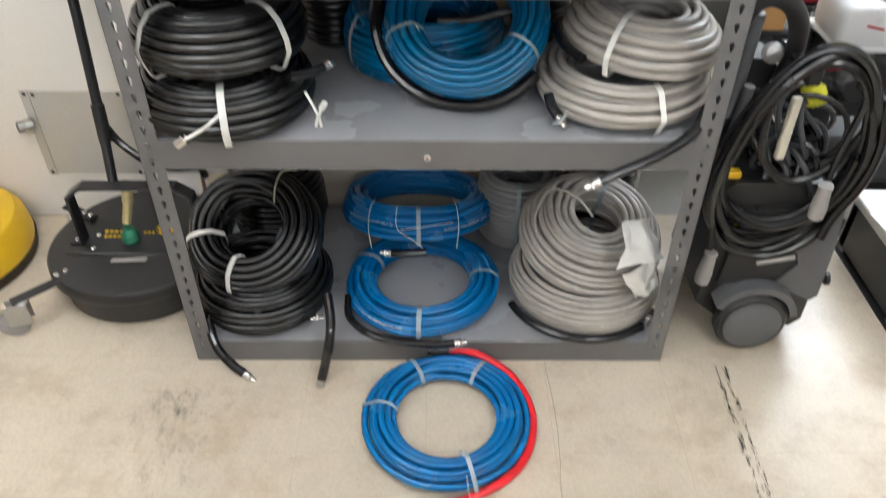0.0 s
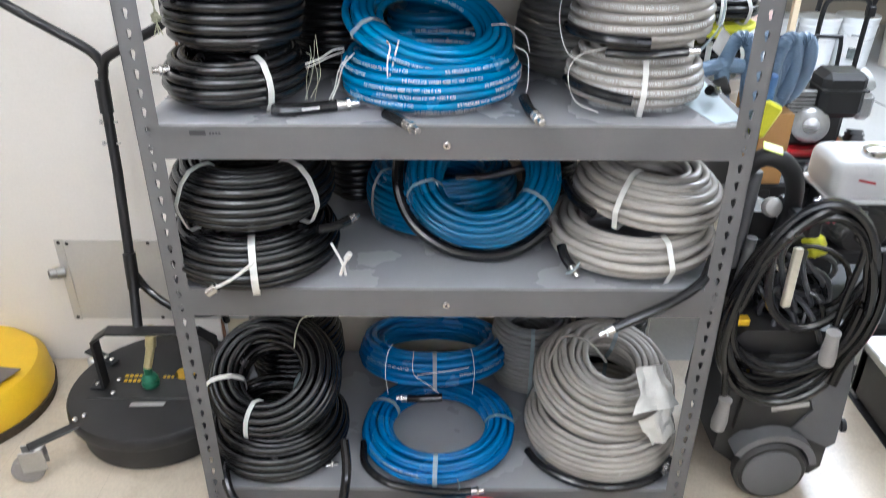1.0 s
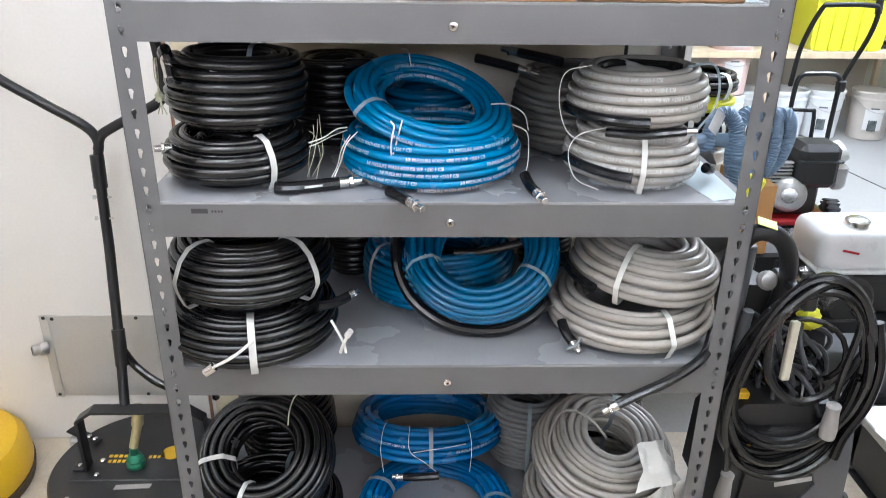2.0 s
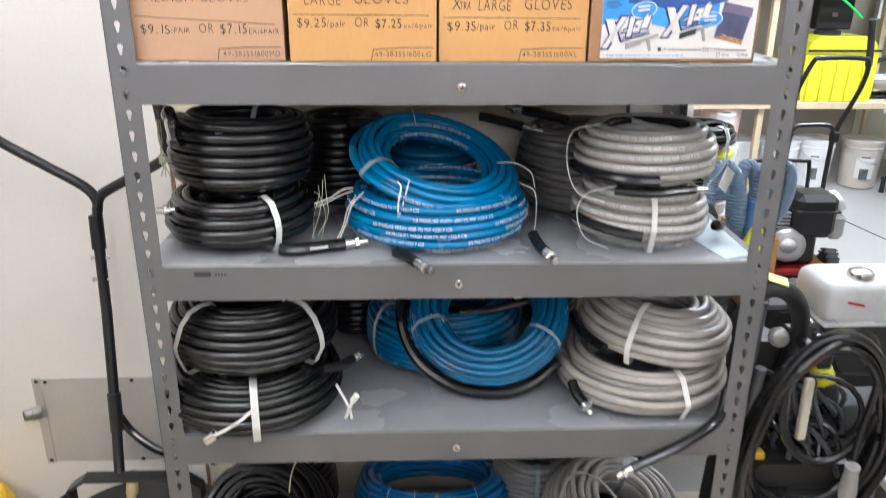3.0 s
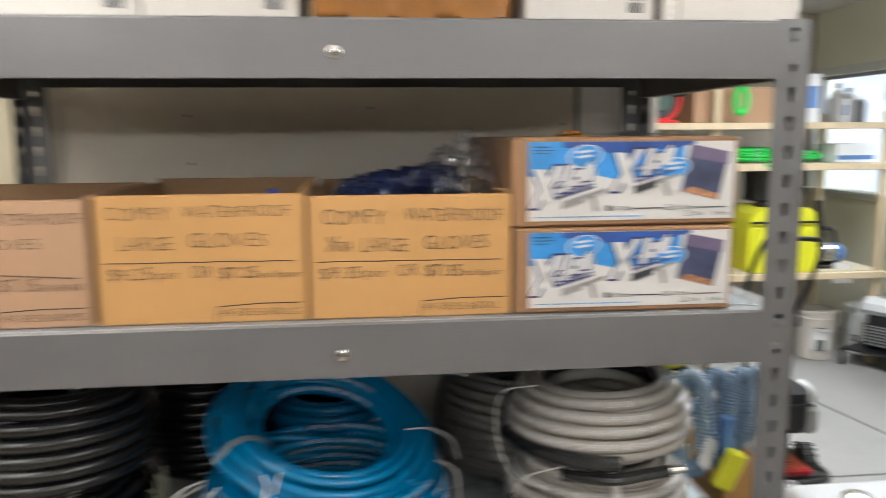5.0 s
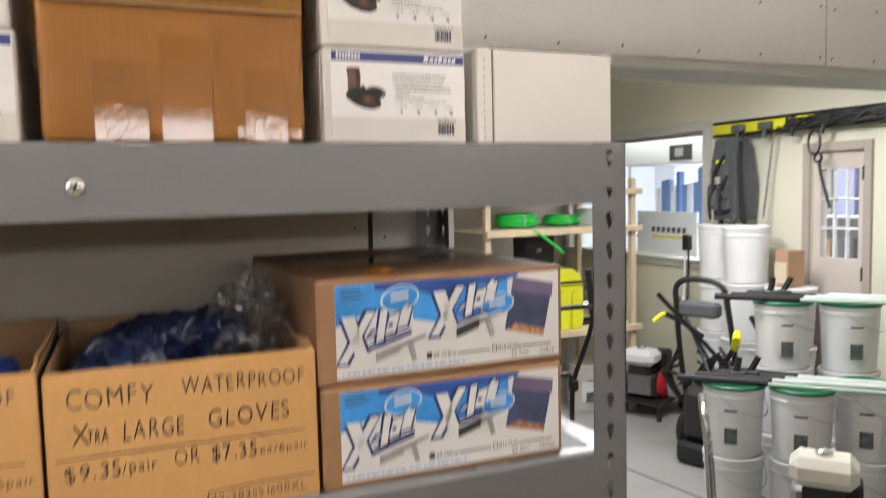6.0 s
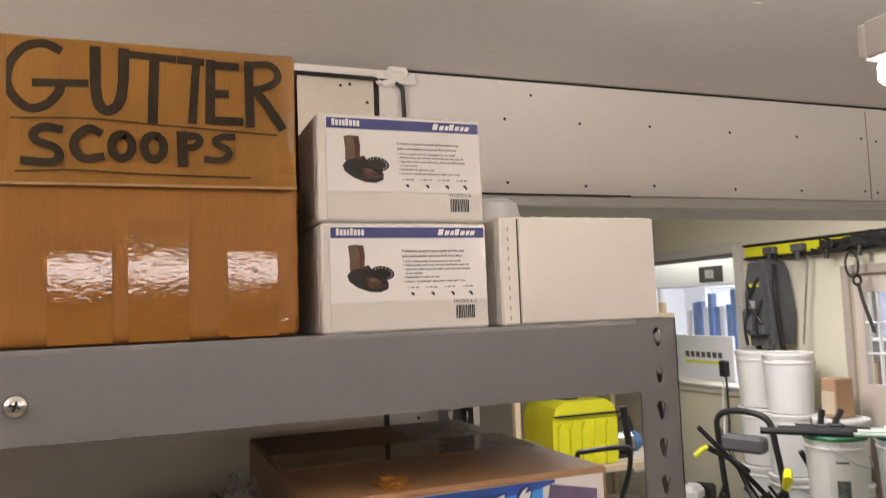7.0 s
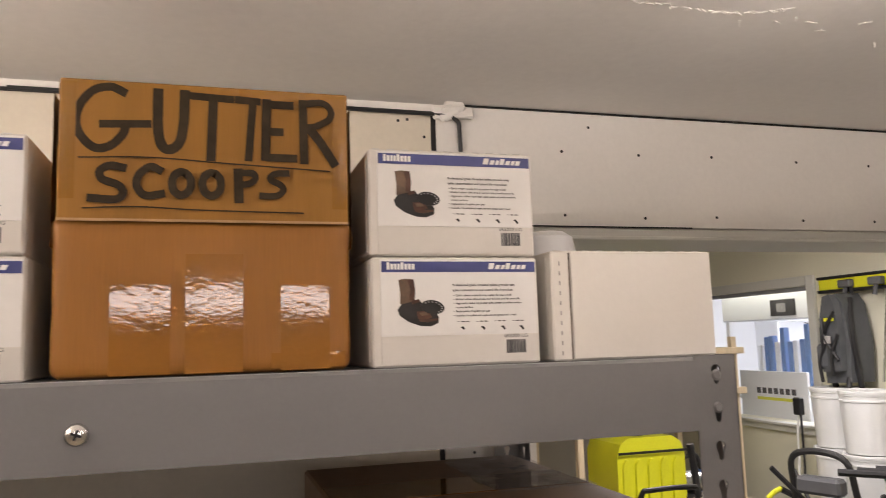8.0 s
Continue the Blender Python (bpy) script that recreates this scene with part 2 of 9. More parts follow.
GREEN_HOSE = mat("bright_green_hose", (0.02, 0.55, 0.07), 0.35, 0, 10, 0.15, 120, 0.03)
REEL_RED = mat("red_reel", (0.70, 0.02, 0.02), 0.35, 0, 10, 0.1, 120, 0.03)
GREY_BAGM = mat("grey_fabric", (0.075, 0.08, 0.085), 0.8, 0, 14, 0.2, 240, 0.2)
DOOR_PAINT = mat("taupe_door_paint", (0.58, 0.52, 0.46), 0.5, 0, 4, 0.05, 120, 0.03)
FRAME_PAINT = mat("frame_paint", (0.60, 0.60, 0.55), 0.5, 0, 4, 0.05, 120, 0.03)
FRAME_TAUPE = mat("taupe_frame_paint", (0.40, 0.35, 0.30), 0.5, 0, 4, 0.05, 120, 0.03)
GLASS = mat("window_glass", (0.95, 0.97, 0.97), 0.03, 0, 3, 0.01, 20, 0.0, alpha=0.05)
SHOP_WHITE = mat("shop_white", (0.78, 0.80, 0.82), 0.6, 0, 3, 0.05, 60, 0.02)
SHOP_BLUE = mat("shop_blue", (0.10, 0.22, 0.50), 0.5, 0, 5, 0.2, 60, 0.02)
DIFFUSER = mat("lamp_diffuser", (1.0, 0.97, 0.92), 0.5, 0, 5, 0.01, 60, 0.0, emit=8.0)
DIM_DIFFUSER = mat("dimmer_diffuser", (1.0, 0.97, 0.92), 0.5, 0, 5, 0.01, 60, 0.0, emit=5.0)
DIM_TUBE = mat("right_fitting_tube", (1.0, 0.97, 0.92), 0.5, 0, 5, 0.01, 60, 0.0, emit=88.0)
TUBE = mat("lit_tube", (1.0, 0.97, 0.92), 0.5, 0, 5, 0.01, 60, 0.0, emit=88.0)
# left fitting's tubes, emission raised to brighten the ceiling there
BRIGHT_TUBE = mat("brighter_tube", (1.0, 0.95, 0.88), 0.5, 0, 5, 0.01, 60, 0.0, emit=150.0)
PINK_RED = mat("red_knob", (0.6, 0.04, 0.10), 0.4, 0, 10, 0.2, 100, 0.0)


# ---- mesh helpers ----
class G:
    """Vertices and faces of one mesh in the making."""

    def __init__(self):
        self.v, self.f = [], []

    def add(self, verts, faces, m=None):
        k = len(self.v)
        self.v += [tuple(m @ Vector(p)) if m is not None else tuple(p) for p in verts]
        self.f += [tuple(i + k for i in f) for f in faces]
        return self

    def box(self, x0, x1, y0, y1, z0, z1, b=0.0, m=None):
        lo, hi = (x0, y0, z0), (x1, y1, z1)
        b = min(b, 0.49 * min(hi[i] - lo[i] for i in range(3)))
        if b <= 0:
            vs = [(hi[0] if i & 1 else lo[0], hi[1] if i & 2 else lo[1], hi[2] if i & 4 else lo[2]) for i in range(8)]
            return self.add(vs, [(0, 2, 3, 1), (4, 5, 7, 6), (0, 1, 5, 4), (2, 6, 7, 3), (0, 4, 6, 2), (1, 3, 7, 5)], m)
        vs, idx = [], {}
        for i in range(8):
            s = [1 if i >> a & 1 else 0 for a in range(3)]
            for a in range(3):
                p = [(hi[c] if s[c] else lo[c]) + (0 if c == a else (-b if s[c] else b)) for c in range(3)]
                idx[i, a] = len(vs)
                vs.append(p)
        fs = []
        for a in range(3):
            u, w = [c for c in range(3) if c != a]
            for side in (0, 1):
                ring = [side << a, side << a | 1 << u, side << a | 1 << u | 1 << w, side << a | 1 << w]
                fs.append(tuple(idx[i, a] for i in ring))
            for i in range(8):
                if not i >> a & 1:
                    j = i | 1 << a
                    fs.append((idx[i, u], idx[j, u], idx[j, w], idx[i, w]))
        fs += [(idx[i, 0], idx[i, 1], idx[i, 2]) for i in range(8)]
        return self.add(vs, fs, m)

    def lathe(self, profile, n=24, m=None, close=True):
        """Profile of (radius, height) about z."""
        vs = [(r * math.cos(2 * math.pi * i / n), r * math.sin(2 * math.pi * i / n), z) for r, z in profile for i in range(n)]
        fs = [(j * n + i, j * n + (i + 1) % n, (j + 1) * n + (i + 1) % n, (j + 1) * n + i) for j in range(len(profile) - 1) for i in range(n)]
        if close:
            fs += [tuple(range(n - 1, -1, -1)), tuple(range((len(profile) - 1) * n, len(profile) * n))]
        return self.add(vs, fs, m)

    def cyl(self, p0, p1, r0, r1=None, n=16, bevel=0.0):
        p0, p1 = Vector(p0), Vector(p1)
        r1 = r0 if r1 is None else r1
        d = (p1 - p0)
        m = Matrix.Translation(p0) @ d.to_track_quat("Z", "Y").to_matrix().to_4x4()
        h = d.length
        b = min(bevel, 0.45 * h, 0.45 * min(r0, r1)) if bevel else 0
        prof = [(r0 - b, 0), (r0, b), (r1, h - b), (r1 - b, h)] if b else [(r0, 0), (r1, h)]
        return self.lathe(prof, n, m)

    def tube(self, pts, r, n=8, closed=False, flat=None):
        """A tube of radius r (a number, or one a point) along pts."""
        P = np.array([tuple(p) for p in pts], float)
        k = len(P)
        T = np.roll(P, -1, 0) - np.roll(P, 1, 0)
        if not closed:
            T[0], T[-1] = P[1] - P[0], P[-1] - P[-2]
        T /= np.maximum(np.linalg.norm(T, axis=1), 1e-9)[:, None]
        up = np.array((0, 0, 1.0)) if abs(T[0][2]) < 0.9 else np.array((1.0, 0, 0))
        N = np.zeros_like(P)
        a = np.cross(up, T[0])
        a /= np.linalg.norm(a)
        for i in range(k):
            a = a - T[i] * a.dot(T[i])
            a /= max(np.linalg.norm(a), 1e-9)
            N[i] = a
        B = np.cross(T, N)
        R = np.full(k, r) if np.isscalar(r) else np.array(r)
        ang = 2 * np.pi * np.arange(n) / n
        V = P[:, None, :] + R[:, None, None] * (np.cos(ang)[None, :, None] * N[:, None, :] + np.sin(ang)[None, :, None] * B[:, None, :])
        fs = [(j * n + i, j * n + (i + 1) % n, (j + 1) % k * n + (i + 1) % n, (j + 1) % k * n + i) for j in range(k if closed else k - 1) for i in range(n)]
        if not closed:
            fs += [tuple(range(n - 1, -1, -1)), tuple(range((k - 1) * n, k * n))]
        return self.add([tuple(p) for p in V.reshape(-1, 3)], fs)

    def prism(self, outline, axis, a, b, m=None):
        """A polygon of 2D points, pushed from a to b along an axis (0 x, 1 y, 2 z)."""
        n = len(outline)

        def at(p, d):
            q = list(p)
            q.insert(axis, d)
            return q
        vs = [at(p, a) for p in outline] + [at(p, b) for p in outline]
        fs = [tuple(range(n)), tuple(range(2 * n - 1, n - 1, -1))] + [(i, i + n, (i + 1) % n + n, (i + 1) % n) for i in range(n)]
        return self.add(vs, fs, m)

    def mesh(self, name, smooth=35):
        me = bpy.data.meshes.new(name)
        me.from_pydata(self.v, [], self.f)
        bm = bmesh.new()
        bm.from_mesh(me)
        bmesh.ops.recalc_face_normals(bm, faces=bm.faces)
        bm.to_mesh(me)
        bm.free()
        if smooth:
            me.shade_smooth()
            me.set_sharp_from_angle(angle=radians(smooth))
        return me


def part(name, g, material, parent, label="", smooth=35):
    me = g if isinstance(g, bpy.types.Mesh) else g.mesh(name, smooth)
    if not me.materials:
        me.materials.append(material)
    ob = new(name, me)
    ob.parent = parent
    return tagged(ob, label)


def thing(name, m, label, category, group="", kind=""):
    ob = new(name)
    ob.empty_display_size = 0.05
    ob.matrix_world = m
    return tagged(ob, label, category, group, kind)


def whole(name, g, material, label, category, kind="", group="", m=None, smooth=35):
    me = g.mesh(name, smooth)
    me.materials.append(material)
    ob = new(name, me)
    if m is not None:
        ob.matrix_world = m
    return tagged(ob, label, category, group, kind)


def curve(points, n=8):
    """A smooth line through points (Catmull-Rom)."""
    P = [Vector(p) for p in points]
    P = [2 * P[0] - P[1]] + P + [2 * P[-1] - P[-2]]
    out = []
    for i in range(1, len(P) - 2):
        for k in range(n):
            t = k / n
            a, b, c, d = P[i - 1:i + 3]
            out.append(0.5 * ((2 * b) + (c - a) * t + (2 * a - 5 * b + 4 * c - d) * t * t + (3 * b - a - 3 * c + d) * t ** 3))
    return out + [P[-2]]


TEXTS = {}


def letters(text, offset=0.0):
    """A string as flat triangles, one unit high capitals, from the built-in font: vertices, faces, width."""
    key = (text, offset)
    if key not in TEXTS:
        cu = bpy.data.curves.new("text", "FONT")
        cu.body, cu.offset, cu.resolution_u = text, offset, 3
        ob = bpy.data.objects.new("text", cu)
        scene.collection.objects.link(ob)
        me = bpy.data.meshes.new_from_object(ob.evaluated_get(bpy.context.evaluated_depsgraph_get()))
        vs = np.array([tuple(v.co) for v in me.vertices]) / 0.69
        fs = [tuple(p.vertices) for p in me.polygons]
        bpy.data.objects.remove(ob)
        bpy.data.curves.remove(cu)
        bpy.data.meshes.remove(me)
        TEXTS[key] = (vs, fs, vs[:, 0].max())
    return TEXTS[key]


def write(g, text, x, z, height, y, width=None, offset=0.0, wobble=0.0, rng=None):
    """Flat writing in the plane y, facing -y, from x rightwards along the baseline z. wobble: an uneven hand."""
    if not wobble:
        vs, fs, w = letters(text, offset)
        s = (width / w) if width else height
        g.add([(x + p[0] * s, y, z + p[1] * height) for p in vs], fs)
        return
    total = sum(letters(c, offset)[2] + 0.16 if c != " " else 0.55 for c in text) - (0.16 if len(text) == 1 else 0)
    s = width / total if width else height
    for c in text:
        if c == " ":
            x += 0.55 * s
            continue
        vs, fs, w = letters(c, offset)
        a, k, dz = rng.uniform(-1, 1) * wobble, 1 + rng.uniform(-1, 1) * wobble, rng.uniform(-1, 1) * wobble * 0.5 * height
        sh = rng.uniform(-1, 1) * wobble
        for_x = [(p[0] * s, p[1] * height * k) for p in vs]
        g.add([(x + u + v * sh, y, z + dz + v + u * a) for u, v in for_x], fs)
        x += (w + 0.16) * s


for word in ("COMFY WATERPROOF", "MEDIUM GLOVES", "LARGE GLOVES"):
    letters(word)


# ---- the room ----
WY = 0.645      # front face of the dividing wall
WT = 0.16       # its thickness
CZ = 2.258      # front room's ceiling
BX, BY, BC = 4.70, 5.70, 2.70   # back room's far walls and ceiling


def setting(name, g, material, label, category, smooth=0):
    return whole(name, g, material, label, category, "structure", smooth=smooth)


setting("floor", G().box(-3.2, BX + 0.1, -3.4, BY + 0.1, -0.12, -0.004), CONCRETE, "worn grey concrete floor with dark stains", "floor")
setting("floor_vinyl", G().box(-3.2, 1.868, -3.4, WY, -0.003, 0.0), VINYL, "beige scuffed floor covering in front of the shelving", "floor")
dark = G()
dark.prism([(1.868, -3.4), (1.905, -3.4), (1.895, 0.3), (1.885, 0.645), (1.868, 0.645)], 2, -0.0039, 0.004)
setting("trim_threshold", dark, BLACK_PLASTIC, "dark edge strip along the floor covering", "floor trim")

wall = G().box(-3.2, 1.27, WY, WY + WT, 0, CZ)
setting("wall_back", wall, WALLP, "white painted panel wall behind the shelving", "wall")
setting("wall_header", G().box(1.2702, BX, WY, WY + WT, 2.016, CZ), WALLP, "white header board over the wide opening, with screw holes", "wall")
panel = G()
panel.box(-3.2, -0.120, WY - 0.012, WY - 0.0005, 1.6952, CZ - 0.012, 0.0004).box(-3.2, -0.120, WY - 0.012, WY - 0.0005, 0.004, 1.6948, 0.0004)
setting("wall_panel_white", panel, WALLP, "white sheet panels with a level joint", "wall panel")
setting("wall_panel_behind", G().box(-0.012, 1.087, WY - 0.010, WY - 0.0005, 0.004, 2.24, 0.001), BEIGE, "beige board behind the shelving", "wall panel")
setting("wall_strip_white", G().box(1.097, 1.268, WY - 0.010, WY - 0.0005, 0.004, 2.24, 0.001), WALLP, "white strip beside the opening", "wall panel")
rng = random.Random(4)
ragged = [(-0.121, 0.01), (-0.121, 2.2)] + [(-0.1135 + rng.uniform(-0.003, 0.003), 2.2 - k * 0.055) for k in range(40)]
setting("trim_torn_edge", G().prism(ragged, 1, WY - 0.006, WY - 0.0006), TORN, "torn brown edge of the wall panel", "wall edge")
setting("trim_stud", G().box(-0.1, -0.014, WY - 0.004, WY - 0.0004, 0.004, 2.24), mat("cream_board", (0.72, 0.64, 0.46), 0.6, 0, 2, 0.06, 80, 0.05), "bare cream stud beside the torn panel", "stud")
head = G().box(1.145, BX, WY - 0.012, WY - 0.0005, 2.033, CZ - 0.0035, 0.0015)
setting("wall_header_board", head, WALLP, "white header board with dark screw holes", "wall panel")
setting("trim_header", G().box(1.2704, BX, WY - 0.016, WY + WT + 0.002, 2.008, 2.0157, 0.002).box(1.2704, BX, WY - 0.009, WY - 0.0006, 2.0165, 2.030), FRAME_PAINT, "painted lower edge of the header", "trim")
setting("trim_header_left", G().box(-3.2, 1.125, WY - 0.014, WY - 0.0005, 2.2405, CZ - 0.012), WALLP, "white batten under the ceiling", "trim")
gap = G().box(-3.2, 1.135, WY - 0.0155, WY - 0.0141, 2.2335, 2.2400).box(1.15, BX, WY - 0.0135, WY - 0.0121, CZ - 0.0050, CZ - 0.0012)
gap.box(1.15, 1.62, WY - 0.0135, WY - 0.0121, 2.0318, 2.0342)
setting("trim_gap", gap, DARK, "dark open joint under the ceiling", "joint")
holes = G()
for x in (1.344, 1.513, 1.681, 1.884, 2.074, 2.272, 2.314, 2.463, 2.64, 2.83, 3.02):
    for z in (2.178, 2.055):
        holes.lathe([(0.0030, 0), (0.0030, 0.0006)], 8, pose(x + rng.uniform(-0.005, 0.005), WY - 0.0122, z + rng.uniform(-0.004, 0.004), 90))
for x, z in ((1.026, 2.221), (1.043, 2.224), (1.074, 2.193), (1.403, 2.227), (-0.385, 1.705), (0.297, 1.70), (0.66, 1.715), (-0.125, 1.655), (1.06, 1.68), (0.3, 1.605), (-0.09, 1.70), (1.12, 1.66), (1.15, 1.63)):
    y = WY - 0.0122 if x > 1.2 or x < -0.12 else WY - 0.0103
    holes.lathe([(0.0028, 0), (0.0028, 0.0006)], 8, pose(x, y, z, 90))
holes.lathe([(0.0055, 0), (0.004, 0.0008)], 9, pose(-0.385, WY - 0.0122, 1.705, 90))
setting("trim_screw_holes", holes, DARK, "dark screw holes in the boards", "screw holes")
joint_ = [(2.2895 + 0.0012 * noise.noise(Vector((k * 0.7, 2, 0))), WY - 0.0121, 2.036 + k * 0.021) for k in range(11)]
setting("trim_board_joint", G().tube(curve(joint_, 4), 0.0011, 5), TORN, "thin wavy joint between header boards", "joint")
seamg = G().box(1.0872, 1.0968, WY - 0.008, WY - 0.0006, 0.004, 2.24)
setting("trim_seams", seamg, DARK, "dark joints between wall boards", "joint")
wires = G().tube(curve([(0.4, WY - 0.02, 2.237), (0.8, WY - 0.019, 2.236), (1.08, WY - 0.02, 2.234), (1.13, WY - 0.022, 2.226), (1.139, WY - 0.02, 2.19), (1.14, WY - 0.018, 2.05)]), 0.004, 6)
whole("cable", wires, BLACK_PLASTIC, "thin black cable along the top of the wall", "cable")
bits = G()
for k in range(7):
    bits.box(-0.02, 0.02, -0.004, 0.004, -0.012, 0.012, 0.003, pose(1.135 + rng.uniform(-0.03, 0.03), WY - 0.02, 2.243 + rng.uniform(-0.006, 0.006), rng.uniform(-20, 20), rng.uniform(-40, 40), 0))
setting("trim_torn_plaster", bits, WALLP, "broken plaster where two boards meet", "plaster")

setting("ceiling", G().box(-3.2, BX, -3.4, WY + WT, CZ, CZ + 0.1), CEIL, "uneven painted ceiling of the front room", "ceiling")
flakes = G()
line = curve([(1.18, 0.165, CZ), (1.29, 0.170, CZ), (1.39, 0.172, CZ), (1.45, 0.150, CZ)], 10)
for k, p in enumerate(line):
    flakes.box(-0.006, 0.006, -0.0016, 0.0016, -0.0014, 0, 0, pose(p.x + rng.uniform(-0.004, 0.004), p.y + rng.uniform(-0.004, 0.004), CZ, rng.uniform(-14, 14), rng.uniform(-14, 14), rng.uniform(-40, 40)))
for x, y in ((1.455, 0.144), (1.49, 0.17), (1.52, 0.175), (1.555, 0.196), (1.47, 0.185), (1.60, 0.16), (1.68, 0.222), (1.42, 0.20)):
    flakes.box(-0.009, 0.009, -0.0016, 0.0016, -0.0018, 0, 0, pose(x, y, CZ, rng.uniform(-12, 12), rng.uniform(-12, 12), rng.uniform(-30, 60)))
setting("trim_ceiling_flakes", flakes, CEIL, "flaking paint on the ceiling", "paint flakes")
setting("wall_left", G().box(-3.3, -3.2, -3.4, WY + WT, 0, CZ), UNSEEN_TAN, "unseen wall, toned tan to cut bounced light", "wall")
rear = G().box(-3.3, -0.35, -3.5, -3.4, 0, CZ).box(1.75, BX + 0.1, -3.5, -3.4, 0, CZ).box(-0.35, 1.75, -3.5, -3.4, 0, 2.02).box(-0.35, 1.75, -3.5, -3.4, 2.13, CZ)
setting("wall_rear", rear, UNSEEN_TAN, "unseen rear wall toned tan to cut bounced light, with a high window", "wall")
hw = new("window_2")
tagged(hw, "high window strip in the rear wall, bright with daylight", "window", kind="structure")
part("window_frame", G().box(-0.40, 1.80, -3.4, -3.385, 2.131, 2.17, 0.003).box(-0.40, 1.80, -3.4, -3.385, 1.97, 2.019, 0.003), FRAME_PAINT, hw)
part("pane", G().box(-0.35, 1.75, -3.47, -3.46, 2.02, 2.13), mat("daylight_pane", (0.95, 0.95, 0.95), 0.4, 0, 2, 0.05, 20, 0.0, emit=27.0), hw, "pane bright with daylight")
setting("wall_right", G().box(BX, BX + 0.1, -3.4, WY + WT, 0, CZ), UNSEEN_TAN, "unseen wall, toned tan to cut bounced light", "wall")
# the back room
win_y0, win_y1, win_z0, win_z1 = 3.76, 5.60, 1.17, 2.14
door_y0, door_y1, door_z1 = 2.42, 2.80, 1.93
wr = G()
wr.box(BX, BX + 0.14, WY + WT, door_y0, 0, BC).box(BX, BX + 0.14, door_y0, door_y1, door_z1, BC).box(BX, BX + 0.14, door_y1, win_y0, 0, BC)
wr.box(BX, BX + 0.14, win_y0, win_y1, 0, win_z0).box(BX, BX + 0.14, win_y0, win_y1, win_z1, BC).box(BX, BX + 0.14, win_y1, BY, 0, BC)
setting("wall_window", wr, CREAM, "cream wall with a shop window and a door", "wall")
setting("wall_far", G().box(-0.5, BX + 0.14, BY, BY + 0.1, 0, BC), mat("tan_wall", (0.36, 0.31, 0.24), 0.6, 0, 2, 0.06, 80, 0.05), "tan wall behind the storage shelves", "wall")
setting("wall_back_left", G().box(-0.6, -0.5, WY + WT, BY, 0, BC), CREAM, "plain cream wall", "wall")
setting("wall_upper", G().box(-0.5, BX, WY + WT + 0.003, WY + WT + 0.05, CZ + 0.1, BC), CREAM, "wall above the opening", "wall")
setting("ceiling_back", G().box(-0.6, BX + 0.14, WY + WT, BY + 0.1, BC, BC + 0.1), CEIL, "plain ceiling of the back room", "ceiling")
joint = G().box(1.95, 4.6, 2.35, 2.362, -0.0039, -0.0028)
joint.prism([(3.40, 3.46), (3.41, 3.465), (3.60, 2.30), (3.59, 2.295)], 2, -0.0039, -0.0026)
setting("trim_floor_joint", joint, DARK, "dark saw cut in the concrete", "joint")
whole("rubber_mat", G().box(1.908, 2.75, -1.6, 0.62, -0.0035, 0.006, 0.003), RUBBER, "worn black rubber mat on the concrete", "mat")
# marks on the floor
crack = G()
px = 0.914
for k in range(24):
    y0, y1 = -0.002 - k * 0.045, -0.002 - (k + 1) * 0.045
    nx = 0.916 + 0.006 * math.sin(k * 0.5) + rng.uniform(-0.0015, 0.0015)
    crack.add([(px - 0.0013, y0, 0.0003), (px + 0.0013, y0, 0.0003), (nx + 0.0013, y1, 0.0003), (nx - 0.0013, y1, 0.0003)], [(0, 1, 2, 3)])
    px = nx
setting("trim_floor_crack", crack, SMEAR, "thin dark joint in the floor covering", "floor joint")
sm, dirt = G(), G()
for k in range(330):
    t = rng.random()
    x, y = 1.372 - 0.008 * t + rng.choice((-1, 1)) * abs(rng.gauss(0.011, 0.0035)), -0.03 - 0.75 * t
    a, l, w = rng.gauss(1, 9), rng.uniform(0.003, 0.017), rng.uniform(0.0006, 0.0036)
    sm.add([(-w, -l, 0), (w * 0.6, -l * 0.7, 0), (w, l * 0.8, 0), (-w * 0.4, l, 0)], [(0, 1, 2, 3)], pose(x, y, 0.0003 + 0.000003 * k, 0, 0, a))
for k in range(260):
    x, y = -0.01 + rng.gauss(0, 0.05) * (1 if k % 3 else 2.4), -0.10 - abs(rng.gauss(0, 0.17))
    r, l = rng.uniform(0.002, 0.012), rng.uniform(1.0, 3.0)
    dirt.add([(r * math.cos(i) * rng.uniform(0.6, 1.2), r * l * math.sin(i) * rng.uniform(0.6, 1.2), 0) for i in (0, 1, 2, 3, 4, 5)], [(0, 1, 2, 3, 4, 5)], pose(x, y, 0.0003 + 0.000004 * k, 0, 0, rng.gauss(5, 25)))
seams = G()
for k in range(-6, 4):
    seams.box(0.3 + 0.305 * k - 0.0007, 0.3 + 0.305 * k + 0.0007, -3.3, 0.6, 0.0001, 0.0002)
for k in range(12):
    seams.box(-2.6, 1.8, 0.32 - 0.305 * k - 0.0007, 0.32 - 0.305 * k + 0.0007, 0.00012, 0.00022)
setting("trim_floor_seams", seams, SEAM, "faint seams between the floor tiles", "floor seams")
setting("trim_floor_dirt", dirt, DIRT, "brown dirt trodden into the floor", "floor marks")
setting("trim_floor_scuffs", sm, SMEAR, "black tyre scuffs and dirt on the floor", "floor marks")

